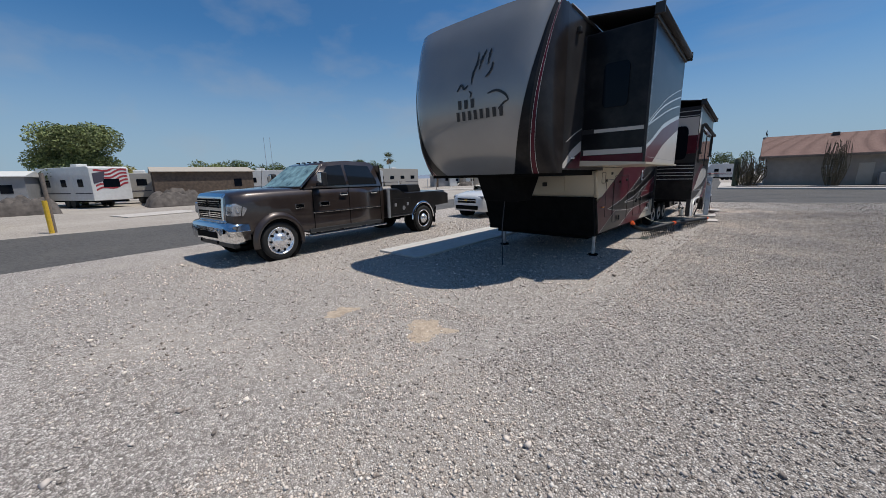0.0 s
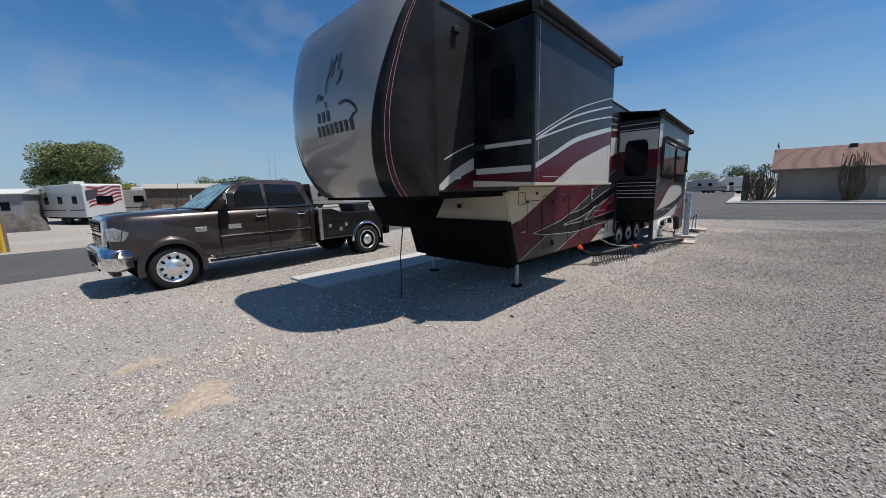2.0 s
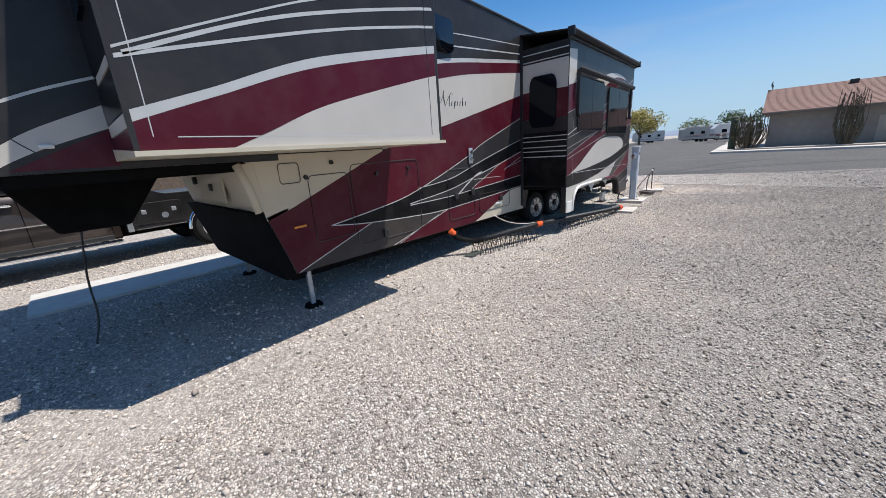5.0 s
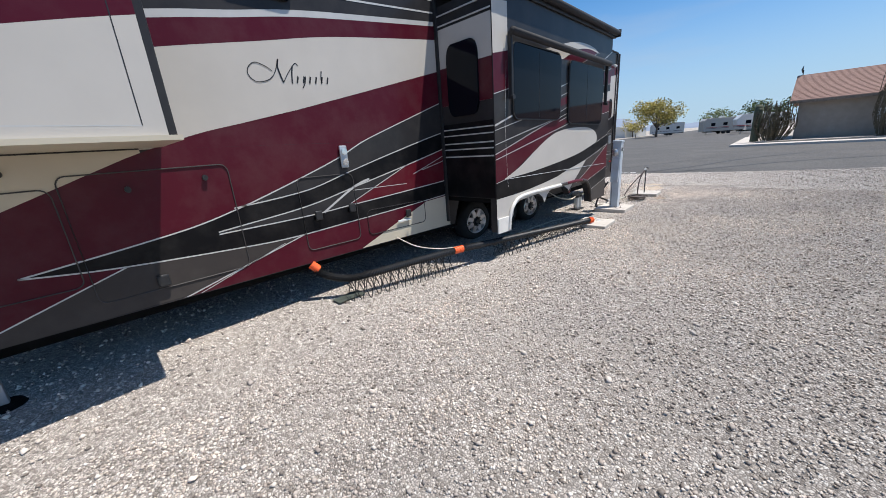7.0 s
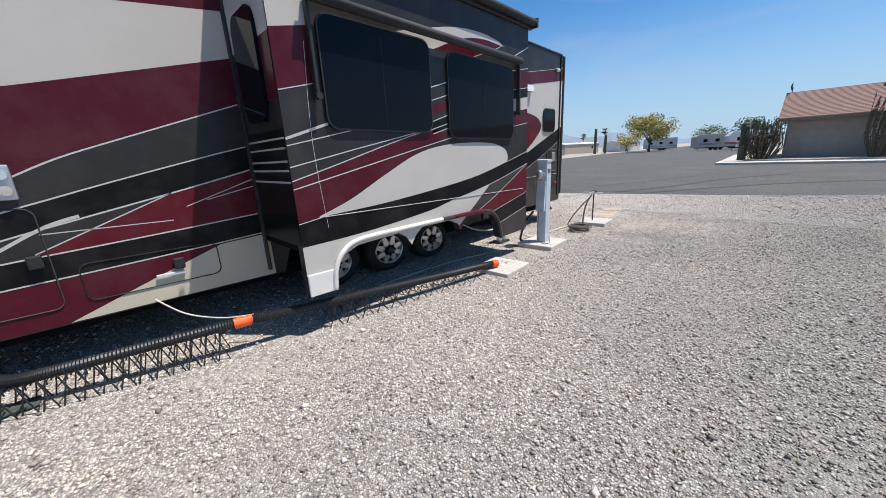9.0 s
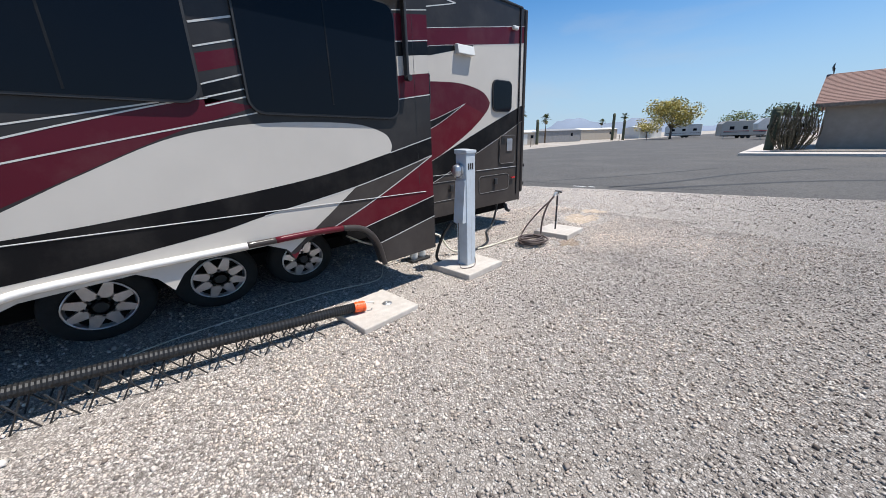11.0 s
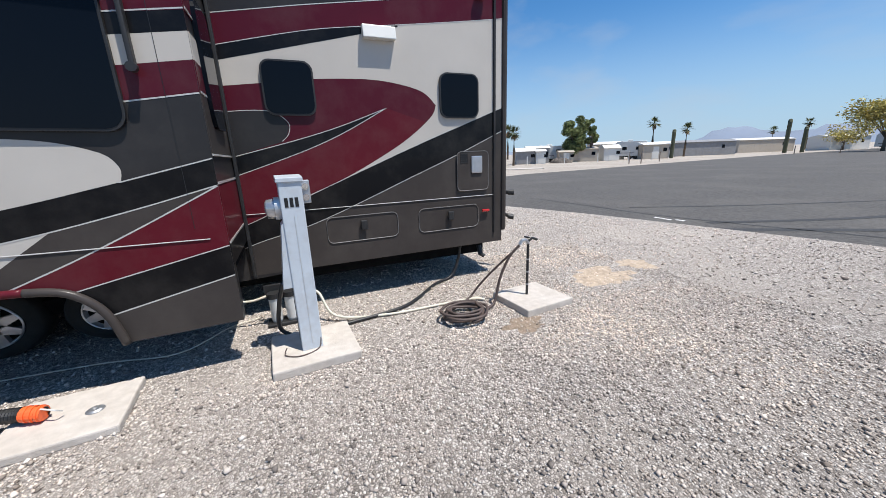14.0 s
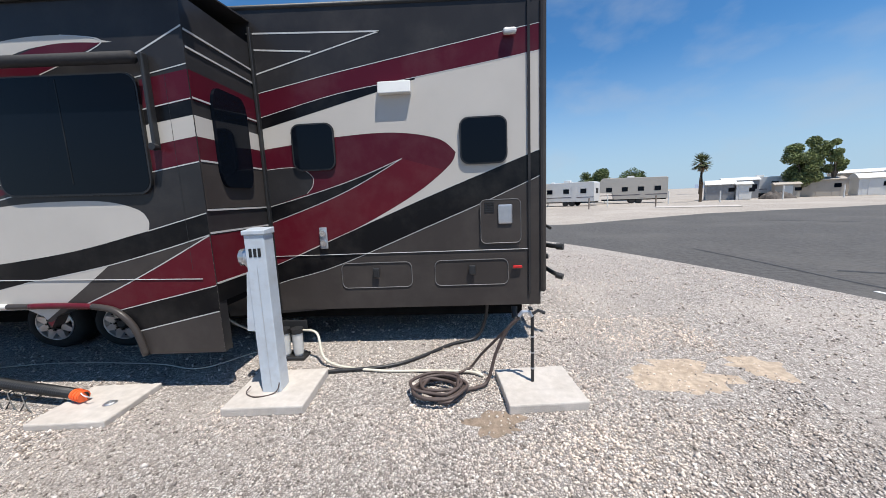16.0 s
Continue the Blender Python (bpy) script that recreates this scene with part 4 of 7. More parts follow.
# main slide-out with its three-lobed wheel opening
def arch():
    base = [(11.76, 0.47), (12.0, 0.44), (12.03, 0.62), (12.12, 0.76), (12.30, 0.83), (12.80, 0.86), (12.90, 0.80), (12.97, 0.70), (13.04, 0.80), (13.14, 0.87), (13.60, 0.88), (13.74, 0.82), (13.80, 0.72), (13.87, 0.82), (14.0, 0.88), (14.35, 0.88), (14.52, 0.82), (14.62, 0.66), (14.67, 0.47), (15.39, 0.49)]
    return base


ARCH = arch()
ms = part("living_room_slide_out", box(WX - 0.25, SX - 0.10, 11.76, 15.39, 0.92, 3.32), P_GREY, rv, "grey, beige and maroon living room slide-out above the wheels")
MSW = (11.76, 15.39, 0.40, 3.32)
part("outer_panel", prism(ARCH + [(15.39, 3.32), (11.76, 3.32)], "x", SX - 0.101, SX), P_GREY, ms, "painted outer panel with scalloped wheel opening")
part("slide_floor", box(WX - 0.2, SX - 0.102, 11.77, 15.38, 0.86, 0.92), UNDER, ms)


def arch_z(y):
    for (a, za), (b, zb) in zip(ARCH, ARCH[1:]):
        if a <= y <= b:
            return za + (zb - za) * (y - a) / max(b - a, 1e-6)
    return 0.48


def over_arch(poly, m, layer):
    """A painted field that ends at the wheel opening."""
    cols = []
    p = [tuple(q) for q in poly]
    ys = sorted({round(11.76 + 0.03 * i, 3) for i in range(122)} | {round(a, 3) for a, _ in ARCH})
    for y0, y1 in zip(ys, ys[1:]):
        q = clip(p, (y0, y1, 0.3, 3.3))
        if len(q) < 3:
            continue
        lo0, lo1 = arch_z(y0 + 1e-4), arch_z(y1 - 1e-4)
        q2 = [(a, max(b, lo0 + (lo1 - lo0) * (a - y0) / (y1 - y0))) for a, b in q]
        if max(b for _, b in q2) - min(b for _, b in q2) > 0.002:
            cols.append(q2)
    bm = bmesh.new()
    for q in cols:
        try:
            bm.faces.new([bm.verts.new((SX + 0.0004 * layer, a, b)) for a, b in q])
        except ValueError:
            pass
    bmesh.ops.remove_doubles(bm, verts=bm.verts, dist=1e-4)
    part("paint_band", bm, m, rv)


Q = [(11.7, 1.44), (12.21, 1.58), (13.08, 1.83), (13.4, 1.90)]
ML = [(11.7, 1.11), (12.0, 1.17), (12.49, 1.38), (13.18, 1.68), (13.7, 1.86)]
KT = [(11.7, 1.11), (11.95, 1.15), (12.81, 1.21), (14.03, 1.35), (14.85, 1.52), (15.45, 1.66)]
KB = [(11.7, 0.91), (12.45, 0.95), (13.25, 1.04), (13.62, 1.11), (14.49, 1.26), (15.45, 1.49)]
U = [(13.66, 0.71), (14.66, 1.13), (15.45, 1.50)]
V = [(13.9, 0.74), (14.13, 0.79), (14.88, 0.96), (15.45, 1.08)]
W = [(14.4, 0.63), (14.65, 0.69), (15.45, 0.86)]
field(SX, Q, ML, P_MAROON, 1, MSW)
paint(SX, spline([(11.95, 1.16), (12.30, 1.28), (12.69, 1.46), (13.18, 1.66), (13.72, 1.75), (14.43, 1.765), (14.77, 1.70), (14.87, 1.61), (14.86, 1.52)]) + spline([(14.86, 1.52), (14.03, 1.35), (12.81, 1.21), (11.95, 1.15)]), P_BEIGE, 2, MSW)
over_arch(spline(KB) + [(15.45, 0.4), (11.7, 0.4)], P_BEIGE, 1)
over_arch([(14.46, 1.26), (15.45, 1.49), (15.45, 0.4), (13.5, 0.4), (13.66, 0.71)], P_BROWN, 2)
over_arch(spline(U) + spline(V)[::-1], P_RED, 3)
over_arch(spline(V) + spline(W)[::-1], P_BLACK, 3)
field(SX, KT, KB, P_BLACK, 3, MSW)
paint(SX, [(11.76, 2.60), (12.06, 2.67), (12.06, 3.2), (11.76, 3.16)], P_BEIGE, 1, MSW)
paint(SX, [(11.76, 2.15), (12.1, 2.24), (12.1, 2.675), (11.76, 2.60)], P_MAROON, 1, MSW)
paint(SX, spline([(12.6, 2.70), (13.2, 2.88), (13.84, 3.03), (14.38, 3.06), (14.81, 2.99)]) + spline([(14.81, 2.99), (14.1, 2.97), (13.46, 2.74)]), P_BEIGE, 1, MSW)
paint(SX, spline([(13.46, 2.74), (14.19, 2.98), (14.72, 2.99)]) + [(14.72, 2.99), (14.15, 2.77)], P_MAROON, 2, MSW)
for z0, z1, m in ((2.47, 2.70, P_MAROON), (2.35, 2.47, P_BLACK), (2.18, 2.35, P_BEIGE), (1.98, 2.18, P_MAROON)):
    paint(SX, [(14.98, z0), (15.39, z0 + 0.06), (15.39, z1 + 0.06), (14.98, z1)], m, 1, MSW)
for z0, z1, m in ((2.05, 2.16, P_MAROON), (1.86, 1.98, P_BLACK)):
    paint(SX, [(13.38, z0), (13.64, z0 + 0.07), (13.64, z1 + 0.07), (13.38, z1)], m, 1, MSW)
for line, w in (([(11.76, 2.15), (12.1, 2.24)], 0.014), ([(11.7, 1.76), (12.14, 1.91)], 0.035), ([(11.7, 1.71), (12.36, 1.86)], 0.014), ([(11.7, 1.55), (12.22, 1.66), (13.14, 1.86)], 0.014), (Q, 0.014), ([(11.7, 1.38), (12.44, 1.54), (13.70, 1.82)], 0.014),
                (KB[3:], 0.012), (KT[4:], 0.012), ([(14.07, 0.885), (14.66, 1.13), (15.45, 1.50)], 0.014), ([(14.42, 0.857), (14.88, 0.96), (15.45, 1.08)], 0.012), ([(14.63, 0.685), (15.45, 0.86)], 0.014), ([(11.76, 1.115), (12.1, 1.17)], 0.012), ([(14.15, 2.77), (14.72, 2.99), (14.38, 3.06)], 0.014), ([(14.95, 2.72), (15.39, 2.80)], 0.014), ([(14.95, 2.47), (15.39, 2.54)], 0.014), ([(14.95, 1.975), (15.39, 2.04)], 0.014),
                ([(14.85, 2.83), (15.39, 3.08)], 0.02), ([(13.38, 2.34), (13.64, 2.42)], 0.02), ([(13.38, 2.20), (13.64, 2.28)], 0.016), ([(13.38, 1.98), (13.64, 2.06)], 0.014), ([(13.38, 1.90), (13.64, 1.97)], 0.014), ([(13.38, 1.85), (13.64, 1.92)], 0.014)):
    pin(SX, line, w, 5, MSW)
part("rub_rail", tube([(SX + 0.005, 12.0, 1.15), (SX + 0.005, 15.28, 1.125)], 0.004, 6), P_LINE, rv, "thin pale rub rail")
pin(SX, [(12.02, 2.55), (11.98, 1.75), (12.02, 1.05)], 0.006, 6, MSW)
pin(SX, [(15.2, 2.75), (15.2, 1.2)], 0.005, 6, MSW, BLACK_MARK)
# fender lip: a smooth moulding that runs level above the scallops
LIP_X = SX + 0.022
for pts, r, m, label in (([(12.0, 0.46), (12.03, 0.66), (12.12, 0.80), (12.30, 0.885), (12.8, 0.905), (13.45, 0.915)], 0.025, TRIM_WHITE, "cream moulded wheel arch lip"),
                         ([(13.45, 0.915), (13.56, 0.915), (13.66, 0.915)], 0.025, P_BROWN, ""),
                         ([(13.66, 0.915), (14.0, 0.92), (14.25, 0.91)], 0.026, P_RED, "red wheel arch lip"),
                         ([(14.25, 0.91), (14.45, 0.87), (14.6, 0.72), (14.67, 0.47)], 0.028, P_BROWN, "")):
    part("fender_lip", tube(spline([Vector((LIP_X, y, z)) for y, z in pts], 5), r, 8), m, ms, label, True)
part("fender_edge", box(SX, SX + 0.02, 11.76, 12.02, 0.45, 0.66, 0.006), TRIM_WHITE, ms)
window(SX, 12.13, 13.37, 1.86, 2.80, 0.11)
window(SX, 13.64, 14.98, 1.81, 2.76, 0.11)
for y in (12.75, 14.3):
    part("pane_joint", box(SX + 0.030, SX + 0.033, y - 0.006, y + 0.006, 1.9, 2.72), P_BLACK, rv)
# window awning with folded arms
wa = part("window_awning", b_cyl(bmesh.new(), (SX + 0.10, 12.02, 2.86), (SX + 0.10, 15.05, 2.83), 0.045, seg=12), AWNING, rv, "black rolled window awning", True)
for y, z0 in ((12.06, 2.10), (15.08, 2.14)):
    part("awning_arm", box(SX + 0.01, SX + 0.07, y - 0.015, y + 0.015, z0, 2.88, 0.01), BLACK_PLASTIC, wa)
    part("arm_knob", cyl((SX + 0.05, y, z0 + 0.02), (SX + 0.09, y, z0 + 0.02), 0.03, seg=10), BLACK_PLASTIC, wa)
topper(-1.97, 11.70, 15.46, 3.41, WX)
# ends of the main slide-out
EF = 11.76
for z0, z1, m in ((2.58, 3.05, P_BEIGE), (2.1, 2.58, P_MAROON), (1.5, 1.86, P_BLACK), (0.93, 1.5, P_BLACK)):
    part("end_field", box(WX + 0.01, SX - 0.015, EF - 0.006, EF + 0.004, z0, z1), m, ms)
for z in (1.44, 1.53, 1.60, 1.70, 1.78, 3.08, 3.2):
    part("end_stripe", box(WX + 0.02, SX - 0.015, EF - 0.010, EF - 0.002, z, z + 0.016), P_LINE, ms)
part("end_window", prism([(WX + 0.2 + 0.52 * a, 1.95 + 0.88 * b) for a, b in rounded(0, 1, 0, 1, 0.2)], "y", EF - 0.035, EF - 0.002), GLASS_DARK, ms, "dark window in the end of the slide-out")
ER = 15.39
for z0, z1, m in ((2.53, 2.76, P_MAROON), (2.24, 2.41, P_BEIGE), (2.04, 2.24, P_MAROON), (1.68, 2.04, P_BROWN), (1.09, 1.47, P_RED), (0.92, 1.08, P_BLACK)):
    part("end_field", box(WX + 0.01, SX - 0.012, ER - 0.004, ER + 0.006, z0, z1), m, ms)
for z in (1.075, 1.48, 1.66, 2.04, 2.54, 2.92, 3.05):
    part("end_stripe", box(WX + 0.02, SX - 0.012, ER + 0.002, ER + 0.010, z, z + 0.015), P_LINE, ms)
part("end_window", prism([(WX + 0.25 + 0.48 * a, 1.85 + 0.85 * b) for a, b in rounded(0, 1, 0, 1, 0.2)], "y", ER + 0.002, ER + 0.035), GLASS_DARK, ms, "dark window in the end of the slide-out")
for y in (EF - 0.03, ER + 0.01):
    part("slide_seal", box(WX, WX + 0.05, y, y + 0.03, 0.55, 3.5, 0.006), BLACK_PLASTIC, ms)


# wheels
def trailer_wheel(y):
    x = -3.06
    w = part("wheel", b_lathe(bmesh.new(), [(-0.24, 0.22), (-0.235, 0.33), (-0.20, 0.365), (-0.10, 0.375), (-0.03, 0.365), (0.0, 0.34), (0.005, 0.26), (-0.01, 0.235)], (x, y, 0.37), "x", 32), RUBBER, rv, "black trailer tyre", True)
    part("rim", b_lathe(bmesh.new(), [(0.0, 0.240), (0.012, 0.232), (0.0, 0.222), (-0.05, 0.215), (-0.06, 0.0)], (x, y, 0.37), "x", 32), ALU, w, "bright cast aluminium rim", True)
    for i in range(8):
        bm = bmesh.new()
        a = 2 * math.pi * (i + 0.5) / 8
        m = Matrix.Translation((x, y, 0.37)) @ Matrix.Rotation(a, 4, "X")
        b_prism_local = [(-0.055, 0.09), (0.055, 0.09), (0.030, 0.222), (-0.030, 0.222)]
        vs = [bm.verts.new(m @ Vector((0.004, p, q))) for p, q in b_prism_local] + [bm.verts.new(m @ Vector((-0.04, p, q))) for p, q in b_prism_local]
        for f in ((0, 1, 2, 3), (4, 5, 1, 0), (5, 6, 2, 1), (6, 7, 3, 2), (7, 4, 0, 3)):
            bm.faces.new([vs[k] for k in f])
        part("spoke", bm, ALU, w)
    part("hub_cap", cyl((x - 0.02, y, 0.37), (x + 0.03, y, 0.37), 0.062, 0.05, 18), BLACK_PLASTIC, w)
    # black disc paints the shade behind the spokes
    part("rim_back", cyl((x - 0.056, y, 0.37), (x - 0.05, y, 0.37), 0.213, seg=24), UNDER, w)
    for i in range(8):
        bm = bmesh.new()
        a = 2 * math.pi * i / 8
        b_cyl(bm, (x, y + 0.088 * math.cos(a), 0.37 + 0.088 * math.sin(a)), (x + 0.022, y + 0.088 * math.cos(a), 0.37 + 0.088 * math.sin(a)), 0.014, seg=6)
        part("lug_nut", bm, BLACK_PLASTIC, w)


for y in (12.52, 13.37, 14.22):
    trailer_wheel(y)
for y in (12.52, 13.37, 14.22):
    part("far_wheel", b_lathe(bmesh.new(), [(-0.12, 0.0), (-0.12, 0.36), (0.12, 0.36), (0.12, 0.0)], (-5.25, y, 0.37), "x", 24), RUBBER, rv)
# landing legs
for x in (-3.10, -5.2):
    l = part("landing_leg", box(x - 0.05, x + 0.05, 7.30, 7.40, 0.44, 0.62, 0.008), BLACK_PLASTIC, rv)
    part("leg_tube", box(x - 0.026, x + 0.026, 7.324, 7.376, 0.03, 0.46, 0.006), STEEL, l, "bright steel inner leg")
    part("foot", cyl((x, 7.35, 0.0), (x, 7.35, 0.03), 0.11, 0.09, 18), UNDER, l)
part("safety_cable", tube(spline([(-4.2, 5.6, 1.2), (-4.2, 5.52, 0.7), (-4.18, 5.5, 0.3), (-4.12, 5.42, 0.01)], 5), 0.010, 6), HOSE_BLACK, rv)


# true lengths along the trailer and heights at its front and rear
TRUE_Y = ((3.2, 4.2, 5.0, 5.92, 7.17, 8.44, 8.64, 9.09, 10.24, 11.76, 13.4, 15.39, 16.2, 17.0, 17.7, 18.31, 19.31), (3.10, 4.10, 4.88, 5.79, 6.97, 8.23, 8.46, 8.92, 10.12, 11.77, 13.48, 15.47, 16.26, 17.10, 17.86, 18.47, 19.47))
TRUE_FRONT = ((0.0, 0.5, 1.2, 1.7, 2.1, 2.65, 3.64), (0.0, 0.48, 1.21, 1.78, 2.17, 2.73, 3.73))
TRUE_REAR = ((0.0, 0.5, 0.785, 1.055, 1.65, 2.1, 2.48, 3.3, 3.64), (0.0, 0.39, 0.69, 0.97, 1.61, 2.09, 2.46, 3.28, 3.56))
for ob in rv.children_recursive:
    wheel = ob.name.split(".")[0] in ("trailer_wheel", "far_wheel", "landing_leg") or (ob.parent is not None and ob.parent.name.split(".")[0] in ("trailer_wheel", "landing_leg"))
    co = np.empty(len(ob.data.vertices) * 3)
    ob.data.vertices.foreach_get("co", co)
    co = co.reshape(-1, 3)
    y, z = co[:, 1].copy(), co[:, 2].copy()
    if wheel:
        co[:, 1] += np.interp(y.mean(), *TRUE_Y) - y.mean()
    else:
        k = np.clip((y - 9.0) / 6.0, 0.0, 1.0)
        co[:, 1] = np.interp(y, *TRUE_Y)
        co[:, 2] = np.interp(z, *TRUE_FRONT) * (1 - k) + np.interp(z, *TRUE_REAR) * k + np.where(z > 3.64, z - 3.64, 0.0)
    ob.data.vertices.foreach_set("co", co.ravel())
    ob.data.update()


# ---- the pick-up truck ----
T_PAINT = mat("bronze_brown_metallic_paint", (0.046, 0.033, 0.029), 0.3, metal=0.4, coat=0.8, var=0.06, scale=2, dirt=(0.3, 0.27, 0.24), dirt_amount=0.08)
T_FLARE = mat("brown_flare_paint", (0.044, 0.031, 0.026), 0.35, metal=0.4, coat=0.8, var=0.05)
T_BED = mat("black_flatbed_enamel", (0.014, 0.013, 0.013), 0.3, coat=0.6, var=0.15, scale=3, dirt=(0.25, 0.22, 0.2), dirt_amount=0.12)
LENS = mat("clear_headlamp_lens", (0.42, 0.43, 0.45), 0.12, metal=0.6, coat=1.0, var=0.4, scale=9)
SHADE = mat("silver_sun_shade", (0.34, 0.50, 0.46), 0.25, metal=0.5, var=0.5, scale=5, bump=0.6, bump_scale=9)
CAR_GLASS = mat("dark_car_glass", (0.012, 0.014, 0.017), 0.05, spec=0.5)


def loft(stations, close=True):
    """Skins half outlines (y, z) at each x, mirrored in y."""
    bm = bmesh.new()
    rings = []
    for x, half in stations:
        full = [(-y, z) for y, z in half[::-1]] + [(y, z) for y, z in half]
        rings.append([bm.verts.new((x, y, z)) for y, z in full])
    for a, b in zip(rings, rings[1:]):
        n = len(a)
        for i in range(n):
            j = (i + 1) % n
            bm.faces.new((a[i], a[j], b[j], b[i]))
    if close:
        bm.faces.new(rings[0])
        bm.faces.new(rings[-1][::-1])
    return bm


def half(top, side, w, zb, crown=0.03):
    """Half outline of a car body: centre top, shoulder, flank, sill."""
    return [(0.02, top), (w * 0.55, top - crown * 0.3), (w * 0.86, top - crown), (w * 0.965, side - 0.05), (w, side - 0.18), (w, zb + 0.25), (w * 0.985, zb + 0.06), (w * 0.95, zb), (0.02, zb)]


RIM_BRIGHT = mat("polished_aluminium", (0.80, 0.80, 0.82), 0.22, metal=0.75, var=0.06, scale=12)


def road_wheel(parent, x, y, r, rim_r, width, sgn, style="holes"):
    o = (x, y, r)
    d = lambda a: sgn * a
    w = part("wheel", b_lathe(bmesh.new(), [(d(-width), rim_r), (d(-width), r * 0.93), (d(-width * 0.85), r), (d(-0.04), r), (d(-0.005), r * 0.95), (d(0.0), r * 0.80), (d(-0.01), rim_r + 0.005)], o, "y", 36), RUBBER, parent, "black road tyre", True)
    part("rim", b_lathe(bmesh.new(), [(d(-0.01), rim_r + 0.006), (d(0.006), rim_r), (d(-0.01), rim_r - 0.02), (d(-0.03), rim_r * 0.88), (d(-0.022), rim_r * 0.55), (d(0.02), rim_r * 0.45), (d(0.035), rim_r * 0.40), (d(0.045), 0.0)], o, "y", 36), RIM_BRIGHT, w, "polished bright rim", True)
    for i in range(10):
        a = 2 * math.pi * i / 10
        c, s = rim_r * 0.72 * math.cos(a), rim_r * 0.72 * math.sin(a)
        # black plugs paint the shade of the rim holes
        part("rim_hole", cyl((x + c, y + d(-0.06), r + s), (x + c, y + d(-0.018), r + s), rim_r * 0.095, seg=10), UNDER, w)
    return w


def ring_arch(x, z, r0, r1, y0, y1, a0=0, a1=180, n=18):
    """A wheel arch flare: half ring in the side plane."""
    bm = bmesh.new()
    rows = []
    for i in range(n + 1):
        a = radians(a0 + (a1 - a0) * i / n)
        c, s = math.cos(a), math.sin(a)
        rows.append([bm.verts.new(p) for p in ((x + r0 * c, y0, z + r0 * s), (x + r0 * c, y1, z + r0 * s), (x + (r0 + r1) / 2 * c, y1 + math.copysign(0.012, y1), z + (r0 + r1) / 2 * s), (x + r1 * c, y0, z + r1 * s))])
    for p, q in zip(rows, rows[1:]):
        for k in range(3):
            bm.faces.new((p[k], p[k + 1], q[k + 1], q[k]))
    return bm


def truck():
    tk = thing("pickup_truck", "dark bronze crew-cab pickup truck with a black hauler bed", "pickup truck", Matrix.Translation((-9.12, 2.95, 0)) @ Matrix.Rotation(radians(-86.0), 4, "Z"))
    W = 0.95
    body = part("body", loft([(0.96, half(1.32, 1.27, 0.86, 0.70)), (0.88, half(1.365, 1.32, 0.91, 0.68)), (0.5, half(1.405, 1.36, W, 0.60)), (0.0, half(1.42, 1.37, W, 0.50)), (-0.6, half(1.42, 1.38, W, 0.50)), (-0.75, half(1.42, 1.40, W, 0.46)), (-2.0, half(1.42, 1.40, W, 0.46)), (-3.02, half(1.42, 1.40, W, 0.46))]), T_PAINT, tk, "dark bronze metallic cab and hood", True)
    part("hood_scoop", loft([(0.78, [(0.02, 1.37), (0.25, 1.36), (0.36, 1.32), (0.02, 1.30)]), (-0.3, [(0.02, 1.455), (0.3, 1.44), (0.40, 1.39), (0.02, 1.38)])]), T_PAINT, body, "", True)
    yy = lambda z: 0.925 - (z - 1.38) * 0.30
    # upper cab: tapered
    prof_c = [(-0.62, 1.38), (-1.30, 1.93), (-1.50, 1.99), (-2.0, 2.02), (-2.72, 2.00), (-2.90, 1.94), (-3.02, 1.38)]
    bm = bmesh.new()
    L = [bm.verts.new((x, yy(z), z)) for x, z in prof_c]
    R = [bm.verts.new((x, -yy(z), z)) for x, z in prof_c]
    bm.faces.new(L)
    bm.faces.new(R[::-1])
    for i in range(len(L) - 1):
        bm.faces.new((L[i], L[i + 1], R[i + 1], R[i]))
    bmesh.ops.bevel(bm, geom=[e for e in bm.edges if not e.is_boundary], offset=0.035, segments=2, affect="EDGES")
    cab = part("cab_roof", bm, T_PAINT, tk, "dark bronze cab roof and pillars", True)
    # glass
    for sg in (1, -1):
        for pts in ([(-0.98, 1.43), (-1.40, 1.88), (-1.82, 1.92), (-1.84, 1.43)], [(-1.92, 1.43), (-1.91, 1.92), (-2.66, 1.90), (-2.84, 1.50), (-2.82, 1.43)]):
            bm = bmesh.new()
            bm.faces.new([bm.verts.new((x, sg * (yy(z) + 0.012), z)) for x, z in pts])
            part("side_window", bm, CAR_GLASS, cab, "dark tinted side window")
    bm = bmesh.new()
    bm.faces.new([bm.verts.new(p) for p in ((-0.66, 0.80, 1.435), (-1.26, 0.70, 1.915), (-1.26, -0.70, 1.915), (-0.66, -0.80, 1.435))])
    part("windscreen", bm, SHADE, cab, "windscreen with a crinkled silver sun shade behind it")
    part("wiper_cowl", box(-0.72, -0.50, -0.8, 0.8, 1.405, 1.43, 0.01), BLACK_PLASTIC, body)
    for i in range(5):
        part("roof_marker", box(-1.50, -1.42, -0.5 + 0.25 * i - 0.03, -0.5 + 0.25 * i + 0.03, 1.985, 2.012, 0.008), BLACK_PLASTIC, cab)
    # seams, handles, mouldings on both flanks
    for sg in (1, -1):
        y = sg * (W + 0.004)
        for x in (-0.86, -1.87, -2.90):
            part("door_seam", box(x - 0.006, x + 0.006, y - 0.004, y + 0.004, 0.56, 1.38), UNDER, body)
        for x in (-1.70, -2.66):
            part("door_handle", box(x - 0.11, x + 0.11, y - 0.02, y + 0.04, 1.205, 1.26, 0.018), CHROME, body, "chrome door handle")
        part("side_moulding", box(-2.9, -0.85, y - 0.008, y + 0.018, 0.905, 0.93, 0.006), CHROME, body, "thin chrome side moulding")
